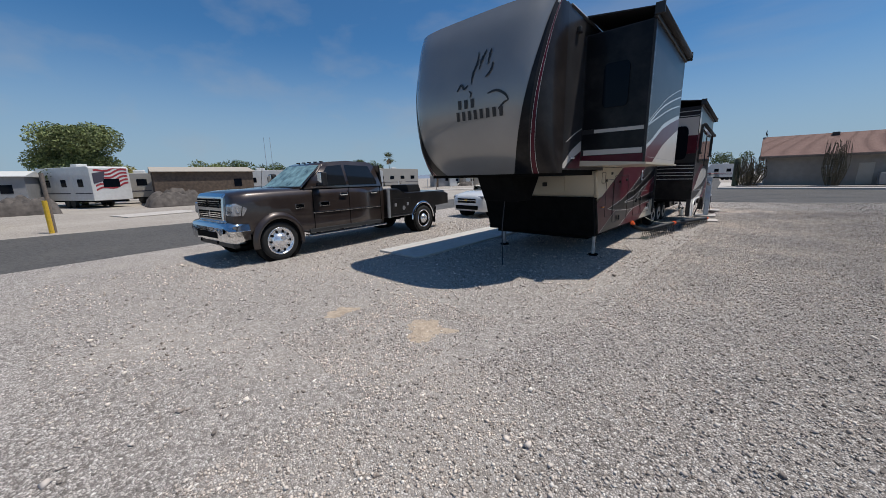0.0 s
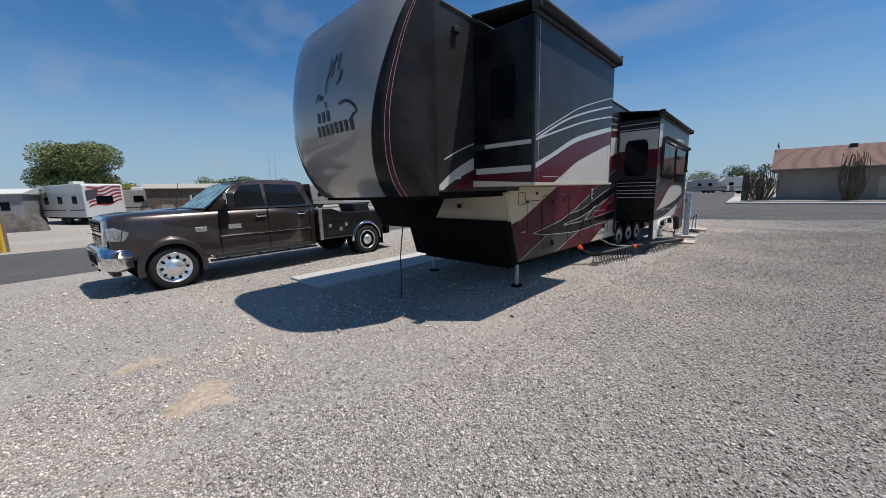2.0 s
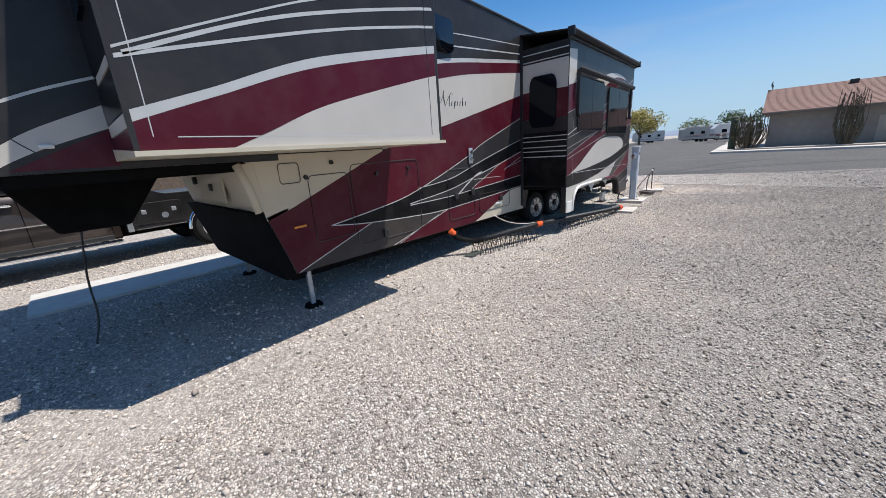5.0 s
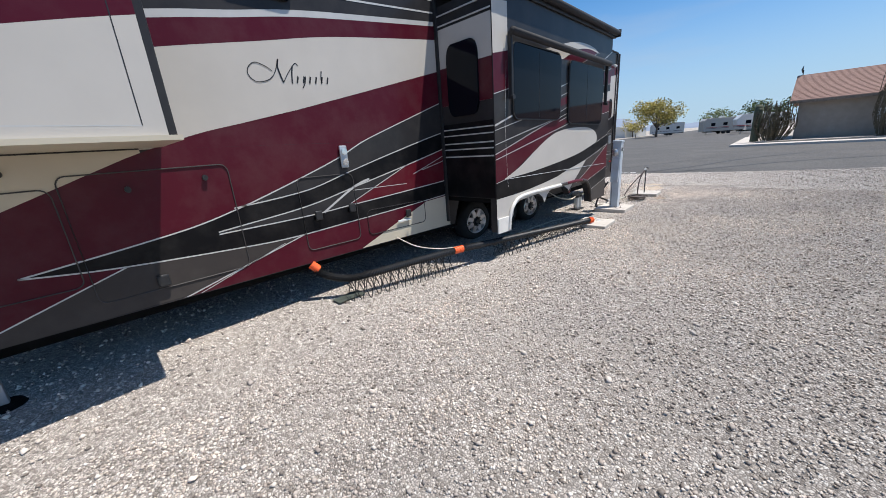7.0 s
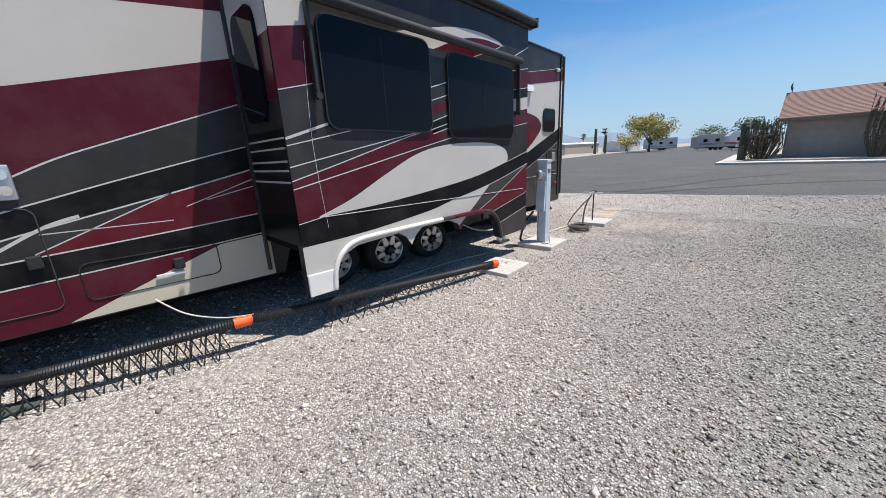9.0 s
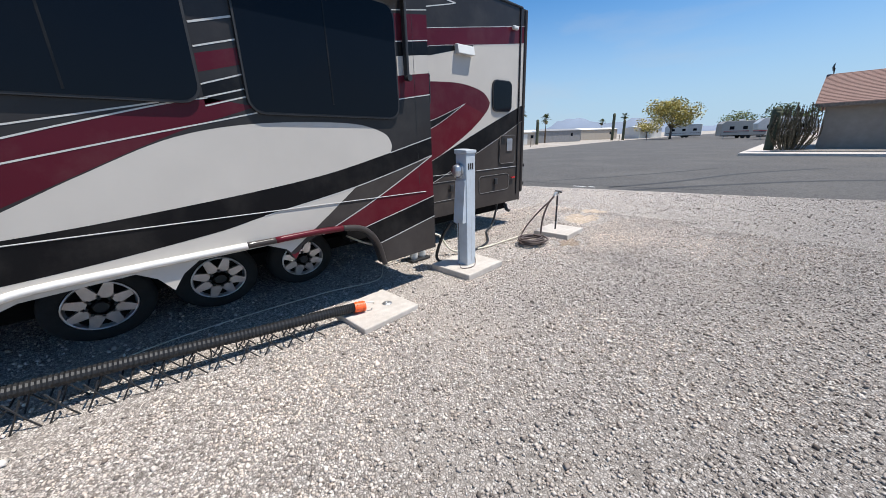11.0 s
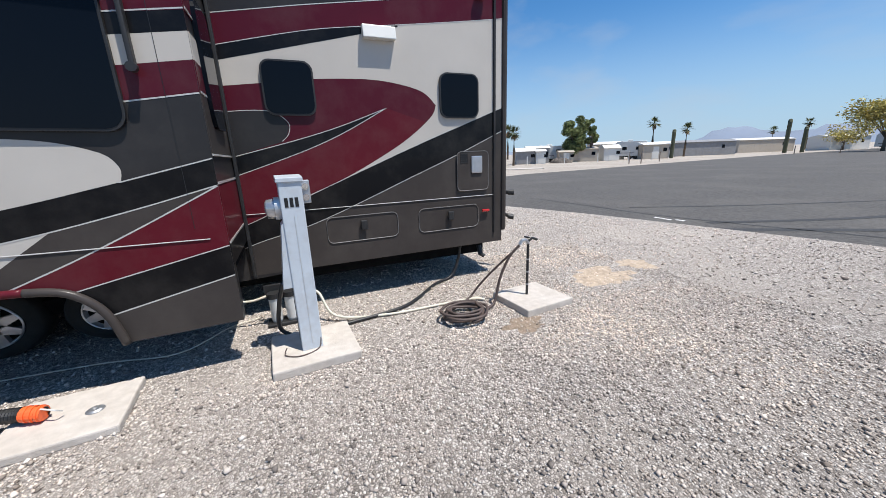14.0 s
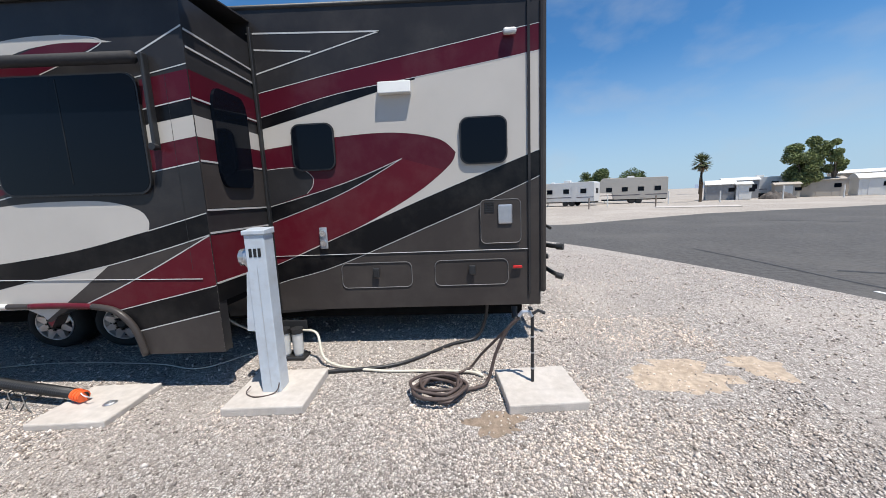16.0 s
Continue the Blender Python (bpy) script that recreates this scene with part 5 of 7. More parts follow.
        part("rocker_panel", box(-2.9, -0.72, y - 0.10, y + 0.004, 0.46, 0.56, 0.02), BLACK_PLASTIC, body)
        rb = part("running_board", box(-3.0, -0.62, sg * 0.90, sg * 1.06, 0.40, 0.455, 0.02), CHROME, tk, "chrome running board")
        for x in (-0.95, -1.6, -2.3, -2.75):
            part("step_bracket", box(x - 0.05, x + 0.05, sg * 0.88, sg * 0.95, 0.44, 0.50, 0.01), UNDER, rb)
        mi = part("door_mirror", box(-1.12, -0.98, sg * 1.0, sg * 1.20, 1.42, 1.74, 0.03), BLACK_PLASTIC, cab, "tall tow mirror")
        part("mirror_face", box(-1.13, -1.12, sg * 1.03, sg * 1.17, 1.46, 1.70), CHROME, mi)
        part("mirror_cover", box(-0.985, -0.965, sg * 1.03, sg * 1.17, 1.50, 1.72, 0.008), CHROME, mi, "chrome mirror cover")
        part("mirror_arm", box(-1.08, -1.02, sg * 0.88, sg * 1.02, 1.44, 1.50), BLACK_PLASTIC, mi)
        part("badge", box(-0.62, -0.42, y - 0.004, y + 0.014, 1.02, 1.10, 0.006), CHROME, body)
        part("badge", box(-1.28, -1.02, y - 0.004, y + 0.012, 1.03, 1.11, 0.006), CHROME, body)
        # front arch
        # black disc paints the shaded hollow around the wheel
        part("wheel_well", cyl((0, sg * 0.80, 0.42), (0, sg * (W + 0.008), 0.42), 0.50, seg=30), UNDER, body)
        part("fender_flare", ring_arch(0, 0.42, 0.46, 0.575, sg * W, sg * 1.04, -12, 192), T_FLARE, body, "wide painted fender flare", True)
        road_wheel(tk, 0, sg * 1.0, 0.405, 0.285, 0.25, sg)
        # headlamp
        part("headlamp", prism([(0.58, 1.10), (0.90, 1.19), (0.985, 1.16), (1.0, 0.98), (0.72, 0.97)], "y", sg * 0.64, sg * (W - 0.004), 0.03), LENS, tk, "clear wedge-shaped headlamp")
        for x in (0.86,):
            part("lamp_reflector", cyl((x, sg * 0.90, 1.075), (x, sg * (W + 0.004), 1.075), 0.05, 0.045, 16), STEEL, tk, "dark round lamp reflector")
            part("lamp_bulb", cyl((x, sg * 0.93, 1.075), (x, sg * (W + 0.008), 1.075), 0.028, 0.025, 12), CHROME, tk)
        part("lamp_divider", prism([(0.72, 1.13), (0.735, 1.135), (0.79, 0.985), (0.775, 0.985)], "y", sg * 0.90, sg * (W + 0.003), 0.002), UNDER, tk)
    # grille and bumper
    gr = part("grille", prism([(0.90, 1.36), (1.03, 1.29), (1.08, 0.90), (0.97, 0.84)], "y", -0.62, 0.62, 0.03), CHROME, tk, "chrome cross-bar grille")
    for y0, y1 in ((-0.54, -0.04), (0.04, 0.54)):
        for z0, z1 in ((0.93, 1.06), (1.11, 1.25)):
            part("grille_mesh", box(1.0, 1.078, y0, y1, z0, z1, 0.01), UNDER, gr)
            for k in range(1, 4):
                z = z0 + (z1 - z0) * k / 4
                part("grille_bar", box(1.06, 1.086, y0, y1, z - 0.006, z + 0.006), CHROME, gr)
    part("front_bumper", loft([(0.62, half(0.88, 0.88, 0.985, 0.46, 0.01)), (0.98, half(0.88, 0.88, 0.985, 0.46, 0.01)), (1.12, half(0.87, 0.87, 0.92, 0.48, 0.01)), (1.20, half(0.84, 0.85, 0.80, 0.52, 0.01))]), CHROME, tk, "chrome front bumper", True)
    part("bumper_intake", box(1.12, 1.215, -0.5, 0.5, 0.56, 0.68, 0.01), UNDER, tk)
    part("air_dam", box(0.85, 1.02, -0.85, 0.85, 0.36, 0.48, 0.03), BLACK_PLASTIC, tk)
    for s in (-1, 1):
        part("tow_hook", tube([(1.05, s * 0.42, 0.52), (1.17, s * 0.42, 0.50), (1.18, s * 0.42, 0.45)], 0.025), UNDER, tk)
        part("fog_lamp", cyl((1.10, s * 0.66, 0.68), (1.22, s * 0.66, 0.68), 0.05, seg=16), LENS, tk)
    part("chassis", box(-6.0, 0.9, -0.42, 0.42, 0.42, 0.66), UNDER, tk, "black frame")
    part("axle", cyl((0, -0.8, 0.42), (0, 0.8, 0.42), 0.06), UNDER, tk)
    # hauler bed
    bed = part("bed", prism([(-3.12, 0.56), (-3.12, 1.28), (-3.55, 1.28), (-3.85, 1.14), (-5.75, 1.14), (-5.95, 1.08), (-5.95, 0.78), (-5.22, 0.78), (-5.16, 0.60), (-4.12, 0.56)], "y", -1.0, 1.0, 0.025), T_BED, tk, "black steel hauler bed with tool boxes")
    part("bed_deck", box(-5.85, -3.6, -0.90, 0.90, 1.10, 1.165, 0.01), T_BED, bed, "black tread plate deck")
    part("headache_rack", prism([(-3.06, 1.16), (-3.14, 1.16), (-3.02, 1.92), (-2.98, 1.92)], "y", -0.85, 0.85, 0.01), T_BED, bed, "black cab guard")
    for sg in (1, -1):
        y = sg * 1.003
        part("bed_post", box(-3.20, -3.11, y - 0.02, y + 0.03, 0.56, 1.30, 0.01), STEEL, bed, "bright steel post")
        part("box_door", box(-4.06, -3.30, y - 0.006, y + 0.012, 0.66, 1.05, 0.01), T_BED, bed)
        for x in (-3.42, -3.92):
            part("box_latch", box(x - 0.04, x + 0.04, y, y + 0.025, 0.86, 0.94, 0.01), STEEL, bed)
        part("skirt_rail", box(-4.08, -3.25, y - 0.01, y + 0.02, 0.575, 0.60, 0.005), CHROME, bed)
        # black disc in place of the bed's shaded wheel hollow
        part("wheel_well", cyl((-4.62, sg * 0.7, 0.42), (-4.62, sg * 1.012, 0.42), 0.47, seg=30), UNDER, bed)
        part("arch_trim", ring_arch(-4.62, 0.42, 0.46, 0.52, sg * 1.0, sg * 1.03, 0, 180), CHROME, bed, "bright arch trim", True)
        road_wheel(tk, -4.62, sg * 1.03, 0.405, 0.265, 0.5, sg)
        part("mud_flap", box(-5.20, -5.18, sg * 0.55, sg * 1.02, 0.22, 0.62), BLACK_PLASTIC, bed)
        part("tail_lamp", box(-5.97, -5.94, sg * 0.75, sg * 0.92, 0.86, 0.96, 0.01), RED_LENS, bed)
    part("fifth_wheel_hitch", prism([(-4.7, 1.16), (-4.6, 1.36), (-5.2, 1.36), (-5.3, 1.16)], "y", -0.35, 0.35, 0.02), BLACK_PLASTIC, tk)
    part("fuel_cap", cyl((-3.75, 1.0, 0.8), (-3.75, 1.02, 0.8), 0.06), STEEL, bed)
    part("antenna", tube([(-0.55, -0.75, 1.40), (-0.66, -0.76, 2.0)], 0.006, 5), BLACK_PLASTIC, tk)
    # tall shoulders and a blunt nose
    for ob in tk.children_recursive:
        for v in ob.data.vertices:
            if v.co.x > 0.5:
                v.co.x = 0.5 + (v.co.x - 0.5) * 0.72
            if v.co.z > 0.9:
                v.co.z += 0.08 * min(1.0, (v.co.z - 0.9) / 0.4)
    return tk


truck()
SUV_WHITE = mat("white_car_paint", (0.72, 0.72, 0.71), 0.3, coat=1.0, var=0.03)


def small_suv():
    c = thing("suv", "white compact suv parked behind the pickup truck", "car", Matrix.Translation((-9.25, 13.5, 0)) @ Matrix.Rotation(radians(-96), 4, "Z"))
    part("body", loft([(2.28, half(0.82, 0.80, 0.70, 0.32)), (2.15, half(0.95, 0.92, 0.84, 0.26)), (1.4, half(1.06, 1.03, 0.91, 0.24)), (0.8, half(1.10, 1.08, 0.92, 0.24)), (-1.8, half(1.12, 1.08, 0.92, 0.26)), (-2.2, half(1.05, 1.0, 0.82, 0.36))]), SUV_WHITE, c, "glossy white body", True)
    g = part("cabin", loft([(0.95, half(1.10, 1.09, 0.80, 1.02)), (0.25, half(1.60, 1.56, 0.66, 1.02)), (-1.2, half(1.66, 1.6, 0.66, 1.02)), (-2.0, half(1.40, 1.36, 0.70, 1.02))]), SUV_WHITE, c, "white roof", True)
    bm = bmesh.new()
    bm.faces.new([bm.verts.new(p) for p in ((0.95, 0.68, 1.14), (0.33, 0.56, 1.56), (0.33, -0.56, 1.56), (0.95, -0.68, 1.14))])
    part("windscreen", bm, CAR_GLASS, g)
    part("grille", box(2.22, 2.30, -0.50, 0.50, 0.60, 0.78, 0.02), UNDER, c, "black grille with a chrome bar")
    part("grille_bar", box(2.29, 2.315, -0.5, 0.5, 0.69, 0.72, 0.005), CHROME, c)
    part("emblem", box(2.30, 2.325, -0.07, 0.07, 0.68, 0.735, 0.008), mat("gold_emblem", (0.6, 0.42, 0.1), 0.3, metal=0.6), c)
    part("lower_intake", box(2.20, 2.30, -0.62, 0.62, 0.34, 0.50, 0.02), UNDER, c)
    for s in (1, -1):
        part("headlamp", box(2.02, 2.22, s * 0.52, s * 0.82, 0.76, 0.88, 0.03), LENS, c)
        part("fog_lamp", cyl((2.15, s * 0.66, 0.46), (2.22, s * 0.66, 0.46), 0.05), LENS, c)
        part("mirror", box(0.62, 0.75, s * 0.86, s * 1.02, 1.06, 1.18, 0.03), SUV_WHITE, c)
        for x in (1.4, -1.35):
            # shade of the wheel hollow drawn as a black disc
            part("wheel_well", cyl((x, s * 0.6, 0.34), (x, s * 0.925, 0.34), 0.39, seg=24), UNDER, c)
            road_wheel(c, x, s * 0.935, 0.34, 0.22, 0.22, s)


small_suv()


# ---- hook-ups and small things on the lot ----
def slab(name, cx, cy, sx, sy, h, rot, label, seed=1, m=None):
    bm = box(-sx / 2, sx / 2, -sy / 2, sy / 2, 0.0, h, 0.012)
    bmesh.ops.subdivide_edges(bm, edges=bm.edges[:], cuts=2, use_grid_fill=True)
    for v in bm.verts:
        v.co += 0.008 * Vector((noise.noise(v.co * 6 + Vector((seed, 0, 0))), noise.noise(v.co * 6 + Vector((0, seed, 0))), 0))
    ob = link(name, bm, m or CONCRETE)
    ob.matrix_basis = Matrix.Translation((cx, cy, -0.005)) @ Matrix.Rotation(radians(rot), 4, "Z")
    return tagged(ob, label, "concrete slab")


slab("concrete_slab", -1.80, 14.46, 0.58, 0.62, 0.06, 4, "pale square concrete slab around a sewer inlet", 1)
slab("concrete_slab", -1.98, 15.95, 0.62, 0.66, 0.08, 3, "pale square concrete slab under the power pedestal", 2)
slab("concrete_slab", -1.98, 18.19, 0.58, 0.62, 0.08, 5, "pale square concrete slab under the water tap", 3)
pad = slab("parking_pad", -6.48, 10.85, 1.25, 12.2, 0.05, 0.5, "long pale concrete parking pad beside the trailer", 4, SLAB)
pad["category"] = "parking pad"


def pedestal():
    o = thing("power_pedestal", "pale blue-grey metal power pedestal with a round meter", "power pedestal", Matrix.Translation((-1.97, 15.93, 0.07)) @ Matrix.Rotation(radians(4), 4, "Z"))
    post = part("post", box(-0.10, 0.10, -0.10, 0.10, 0.0, 1.36, 0.008), PED_PAINT, o, "pale blue-grey folded steel post")
    part("cap", prism([(-0.115, 1.35), (0.115, 1.35), (0.115, 1.385), (-0.115, 1.40)], "y", -0.115, 0.115, 0.006), PED_PAINT, o)
    bm = bmesh.new()
    b_prism(bm, [(-0.10, 0.55), (-0.185, 0.55), (-0.12, 1.04), (-0.10, 1.06)], "x", -0.095, 0.085)
    part("outlet_cover", bm, PED_PAINT, o, "hinged sloping outlet cover")
    part("seam", box(0.098, 0.1015, -0.002, 0.002, 0.05, 1.10), STEEL, post)
    part("seam", box(-0.07, -0.062, -0.104, -0.098, 0.05, 0.54), BLACK_PLASTIC, post)
    me = part("meter_socket", cyl((-0.02, -0.10, 1.16), (-0.02, -0.15, 1.16), 0.085, seg=24), STEEL, o, "round steel meter socket")
    part("meter_glass", b_lathe(bmesh.new(), [(-0.15, 0.075), (-0.21, 0.07), (-0.23, 0.05), (-0.235, 0.0)], (-0.02, 0, 1.16), "y", 22), LENS, me, "clear domed meter glass", True)
    for i, dz in enumerate((0, 1, 2)):
        part("number_bar", box(0.1005, 0.1035, -0.065 + 0.045 * i, -0.035 + 0.045 * i, 1.17, 1.24), BLACK_MARK, post)
    for x, y in ((-0.05, 0.102), (0.05, 0.102)):
        part("screw", cyl((x, y - 0.004, 0.3), (x, y + 0.004, 0.3), 0.008, seg=8), STEEL, post)
    part("ground_wire", tube(spline([(0.07, 0.09, 0.16), (0.13, 0.06, 0.02), (0.20, -0.12, 0.012), (0.12, -0.26, 0.015), (0.06, -0.24, 0.05)], 5), 0.006, 5), HOSE_BROWN, o)
    for ob in o.children_recursive:
        for v in ob.data.vertices:
            v.co.x *= 0.80
            v.co.y *= 0.80
    return o


pedestal()
ROCK = mat("grey_rock", (0.30, 0.28, 0.26), 0.9, var=0.25, scale=9, bump=0.4)


def water_filter():
    o = thing("water_filter", "pair of white canister water filters with black heads", "water filter", Matrix.Translation((-2.697, 15.72, 0.0)))
    for y in (-0.07, 0.07):
        part("canister", b_lathe(bmesh.new(), [(0.03, 0.0), (0.03, 0.045), (0.06, 0.052), (0.27, 0.056), (0.29, 0.058)], (0, y, 0), "z", 18), WHITE_PLASTIC, o, "", True)
        part("head", cyl((0, y, 0.285), (0, y, 0.335), 0.064, seg=18), BLACK_PLASTIC, o)
    part("bracket", box(-0.075, -0.06, -0.16, 0.16, 0.27, 0.40, 0.006), BLACK_PLASTIC, o)
    part("base", box(-0.09, 0.08, -0.16, 0.16, 0.0, 0.035, 0.01), BLACK_PLASTIC, o)


water_filter()


def hose(name, pts, r, m, label, n=6, ribs=0.0, seg=8, cat="hose"):
    return tagged(link(name, tube(spline(pts, n), r, seg, ribs), m, smooth=ribs == 0), label, cat)


hose("white_hose", [(-2.699, 15.86, 0.31), (-2.616, 16.046, 0.30), (-2.474, 16.193, 0.06), (-2.354, 16.698, 0.02), (-2.329, 17.225, 0.02), (-2.285, 17.62, 0.03), (-2.224, 17.736, 0.02), (-2.325, 17.668, 0.03)], 0.013, HOSE_WHITE, "cream drinking water hose lying on gravel")
hose("white_hose", [(-2.9, 14.794, 0.50), (-2.806, 15.049, 0.36), (-2.722, 15.39, 0.28), (-2.696, 15.58, 0.31)], 0.012, HOSE_WHITE, "cream water hose from the filter to the trailer")
hose("power_cable", [(-2.076, 15.78, 0.62), (-2.195, 15.72, 0.40), (-2.275, 15.7, 0.12), (-2.259, 15.92, 0.02), (-2.337, 16.277, 0.022), (-2.469, 16.909, 0.022), (-2.92, 17.427, 0.022), (-3.05, 17.717, 0.05), (-3.05, 17.833, 0.3), (-3.02, 17.852, 0.6)], 0.019, HOSE_BLACK, "thick black power cable running under the trailer", cat="cable")
hose("thin_cable", [(-2.9, 15.475, 0.02), (-2.793, 15.219, 0.02), (-2.424, 14.879, 0.03), (-2.56, 14.276, 0.02), (-2.616, 13.128, 0.02), (-2.478, 12.27, 0.02)], 0.006, HOSE_WHITE, "thin white tube on the ground", cat="cable")
hose("thin_cable", [(-2.96, 10.745, 0.47), (-2.756, 10.913, 0.33), (-2.537, 11.138, 0.27), (-2.346, 11.357, 0.28)], 0.007, HOSE_WHITE, "thin pale drain tube from the trailer floor", cat="cable")


def sewer_hose():
    o = thing("sewer_hose", "black corrugated sewer hose with orange fittings on a low support", "sewer hose")
    line = spline([(-2.95, 9.555, 0.40), (-2.9, 9.622, 0.30), (-2.745, 9.824, 0.22), (-2.644, 10.071, 0.22), (-2.476, 10.633, 0.245), (-2.309, 11.216, 0.265)], 52)
    part("hose", tube(line, 0.046, 12, 0.13), HOSE_BLACK, o, "ribbed dark hose")
    line = spline([(-2.288, 11.304, 0.265), (-2.188, 11.84, 0.24), (-2.08, 12.591, 0.20), (-1.928, 13.45, 0.16), (-1.822, 14.217, 0.12), (-1.791, 14.334, 0.11)], 64)
    part("hose", tube(line, 0.046, 12, 0.13), HOSE_BLACK, o, "ribbed dark hose")
    for p, d in (((-2.95, 9.555, 0.40), (-0.03, -0.05, 0.06)), ((-2.3, 11.25, 0.265), (0.02, 0.12, 0.0)), ((-1.8, 14.3, 0.115), (0.015, 0.085, -0.01))):
        q = Vector(p)
        f = part("fitting", b_cyl(bmesh.new(), q - Vector(d) * 0.6, q + Vector(d) * 0.6, 0.046, seg=16), ORANGE, o, "orange hose fitting")
        for k in (-0.3, 0.05, 0.4):
            c = q + Vector(d) * k
            part("collar", b_cyl(bmesh.new(), c - Vector(d) * 0.06, c + Vector(d) * 0.06, 0.051, seg=16), ORANGE, f)
    part("clip", tube(spline([(-1.772, 14.351, 0.15), (-1.743, 14.419, 0.14), (-1.784, 14.436, 0.10)], 5), 0.005, 6), WHITE_PLASTIC, o)


sewer_hose()


def hose_support(p0, p1, n, label):
    """A folding cradle: crossed legs with a dip for the hose."""
    o = thing("hose_support", label, "hose support", group="sewer hose supports")
    a, b = Vector(p0), Vector(p1)
    d = (b - a).normalized()
    s = Vector((d.y, -d.x, 0)) * 0.10
    for i in range(n):
        c = a.lerp(b, i / (n - 1))
        h = c.z
        g = Vector((c.x, c.y, 0))
        st = (b - a).length / (n - 1) * 0.5
        for e in (1, -1):
            loop = [g + s * e * 1.1 + d * st * 0.0, g + s * e * 1.05 + Vector((0, 0, h * 0.5)) + d * st * 0.5, g + s * e * 0.9 + Vector((0, 0, h + 0.02)) + d * st, g + s * e * 0.3 + Vector((0, 0, h - 0.05)) + d * st * 0.6]
            bm = tube(loop, 0.0055, 5)
            b_tube(bm, [g + s * e * 1.1 + d * st * 1.6, g + s * e * 1.08 + Vector((0, 0, h * 0.55)) + d * st * 0.9, g + s * e * 0.9 + Vector((0, 0, h + 0.02)) + d * st * 0.2], 0.0055, 5)
            part("leg", bm, BLACK_PLASTIC, o)
        part("cross_bar", tube([g + s * 1.0 + Vector((0, 0, h * 0.75)), g + Vector((0, 0, h - 0.06)), g - s * 1.0 + Vector((0, 0, h * 0.75))], 0.0055, 5), BLACK_PLASTIC, o)
    return o


hose_support((-2.666, 9.791, 0.21), (-2.365, 11.025, 0.22), 13, "black folding plastic hose support on gravel")
hose_support((-2.164, 11.948, 0.19), (-1.866, 13.804, 0.11), 12, "black folding plastic hose support on gravel")


def rag(cx, cy):
    bm = bmesh.new()
    bmesh.ops.create_grid(bm, x_segments=14, y_segments=10, size=0.5)
    for v in bm.verts:
        v.co = Vector((cx + v.co.x * 0.18, cy + v.co.y * 0.34, 0.022 + 0.014 * noise.noise(v.co * 5)))
    tagged(link("ground_cloth", bm, mat("dark_green_cloth", (0.05, 0.06, 0.05), 0.9, var=0.3, scale=9), smooth=True), "dark green cloth lying under the hose end", "cloth")


rag(-2.70, 9.78)
# cover disc on the sewer slab
tagged(link("inlet_cap", b_lathe(bmesh.new(), [(0.055, 0.0), (0.068, 0.018), (0.066, 0.034), (0.058, 0.040), (0.056, 0.05)], (-1.778, 14.589, 0), "z", 18), STEEL, smooth=True), "small grey cap on the concrete slab", "cap")


def tap_stand():
    o = thing("water_tap", "dark standpipe with a brass tap on a concrete slab", "water tap", Matrix.Translation((-2.02, 18.152, 0.07)))
    part("pipe", cyl((0, 0, 0), (0, 0, 0.60), 0.014, seg=10), BLACK_PLASTIC, o)
    part("tap", tube([(0, 0, 0.58), (0.0, -0.03, 0.62), (0.0, -0.08, 0.62), (0.0, -0.11, 0.58)], 0.018, 8), STEEL, o, "grey metal tap")
    part("handle", box(-0.035, 0.035, -0.03, 0.0, 0.64, 0.655, 0.004), BLACK_PLASTIC, o)
    part("tap", tube([(0, 0, 0.60), (0, 0.05, 0.63), (0.02, 0.10, 0.61)], 0.014, 8), BLACK_PLASTIC, o)
    for z in (0.12, 0.26, 0.40):
        part("tie", cyl((0, 0, z), (0, 0, z + 0.012), 0.019, seg=10), STEEL, o)


tap_stand()
hose("water_hose", [(-2.021, 18.045, 0.64), (-2.062, 17.949, 0.52), (-2.083, 17.852, 0.30), (-2.064, 17.775, 0.06), (-2.005, 17.678, 0.03), (-1.946, 17.543, 0.04)], 0.015, HOSE_BROWN, "dark hose hanging from the tap")
hose("water_hose", [(-2.022, 18.026, 0.62), (-2.163, 17.891, 0.42), (-2.284, 17.736, 0.2), (-2.325, 17.62, 0.04), (-2.266, 17.523, 0.03), (-2.325, 17.639, 0.05)], 0.012, HOSE_BROWN, "dark thin hose drooping from the tap")


def coil():
    rng = random.Random(4)
    pts = []
    for i in range(64):
        a = i * 0.62
        r = 0.18 + 0.04 * math.sin(i * 0.37) + rng.uniform(-0.02, 0.02)
        pts.append((-1.95 + r * math.cos(a) * 0.9 + 0.03 * math.sin(i * 0.11), 17.36 + r * 1.05 * math.sin(a), 0.022 + 0.075 * abs(math.sin(i * 0.049)) + rng.uniform(0, 0.012)))
    hose("coiled_hose", pts, 0.014, HOSE_BROWN, "loose coil of dark brown hose on the gravel", 5)


coil()


# ---- the far side of the roads ----
STUCCO = mat("tan_grey_stucco", (0.30, 0.265, 0.23), 0.9, var=0.08, scale=3, bump=0.3, bump_scale=40, dirt=(0.22, 0.19, 0.16), dirt_amount=0.3, dirt_scale=0.6)
SHINGLE = mat("terracotta_shingle", (0.23, 0.138, 0.112), 0.85, var=0.15, scale=8, bump=0.4, bump_scale=14, dirt=(0.2, 0.11, 0.09), dirt_amount=0.5)
BARK = mat("bark", (0.14, 0.11, 0.085), 0.95, var=0.3, scale=12, bump=0.8, bump_scale=25)
LEAF = mat("green_leaf", (0.075, 0.105, 0.030), 0.7, var=0.25, scale=0.6, rand=0.45)
LEAF_DARK = mat("dark_green_leaf", (0.165, 0.195, 0.07), 0.7, var=0.25, scale=0.6, rand=0.45)
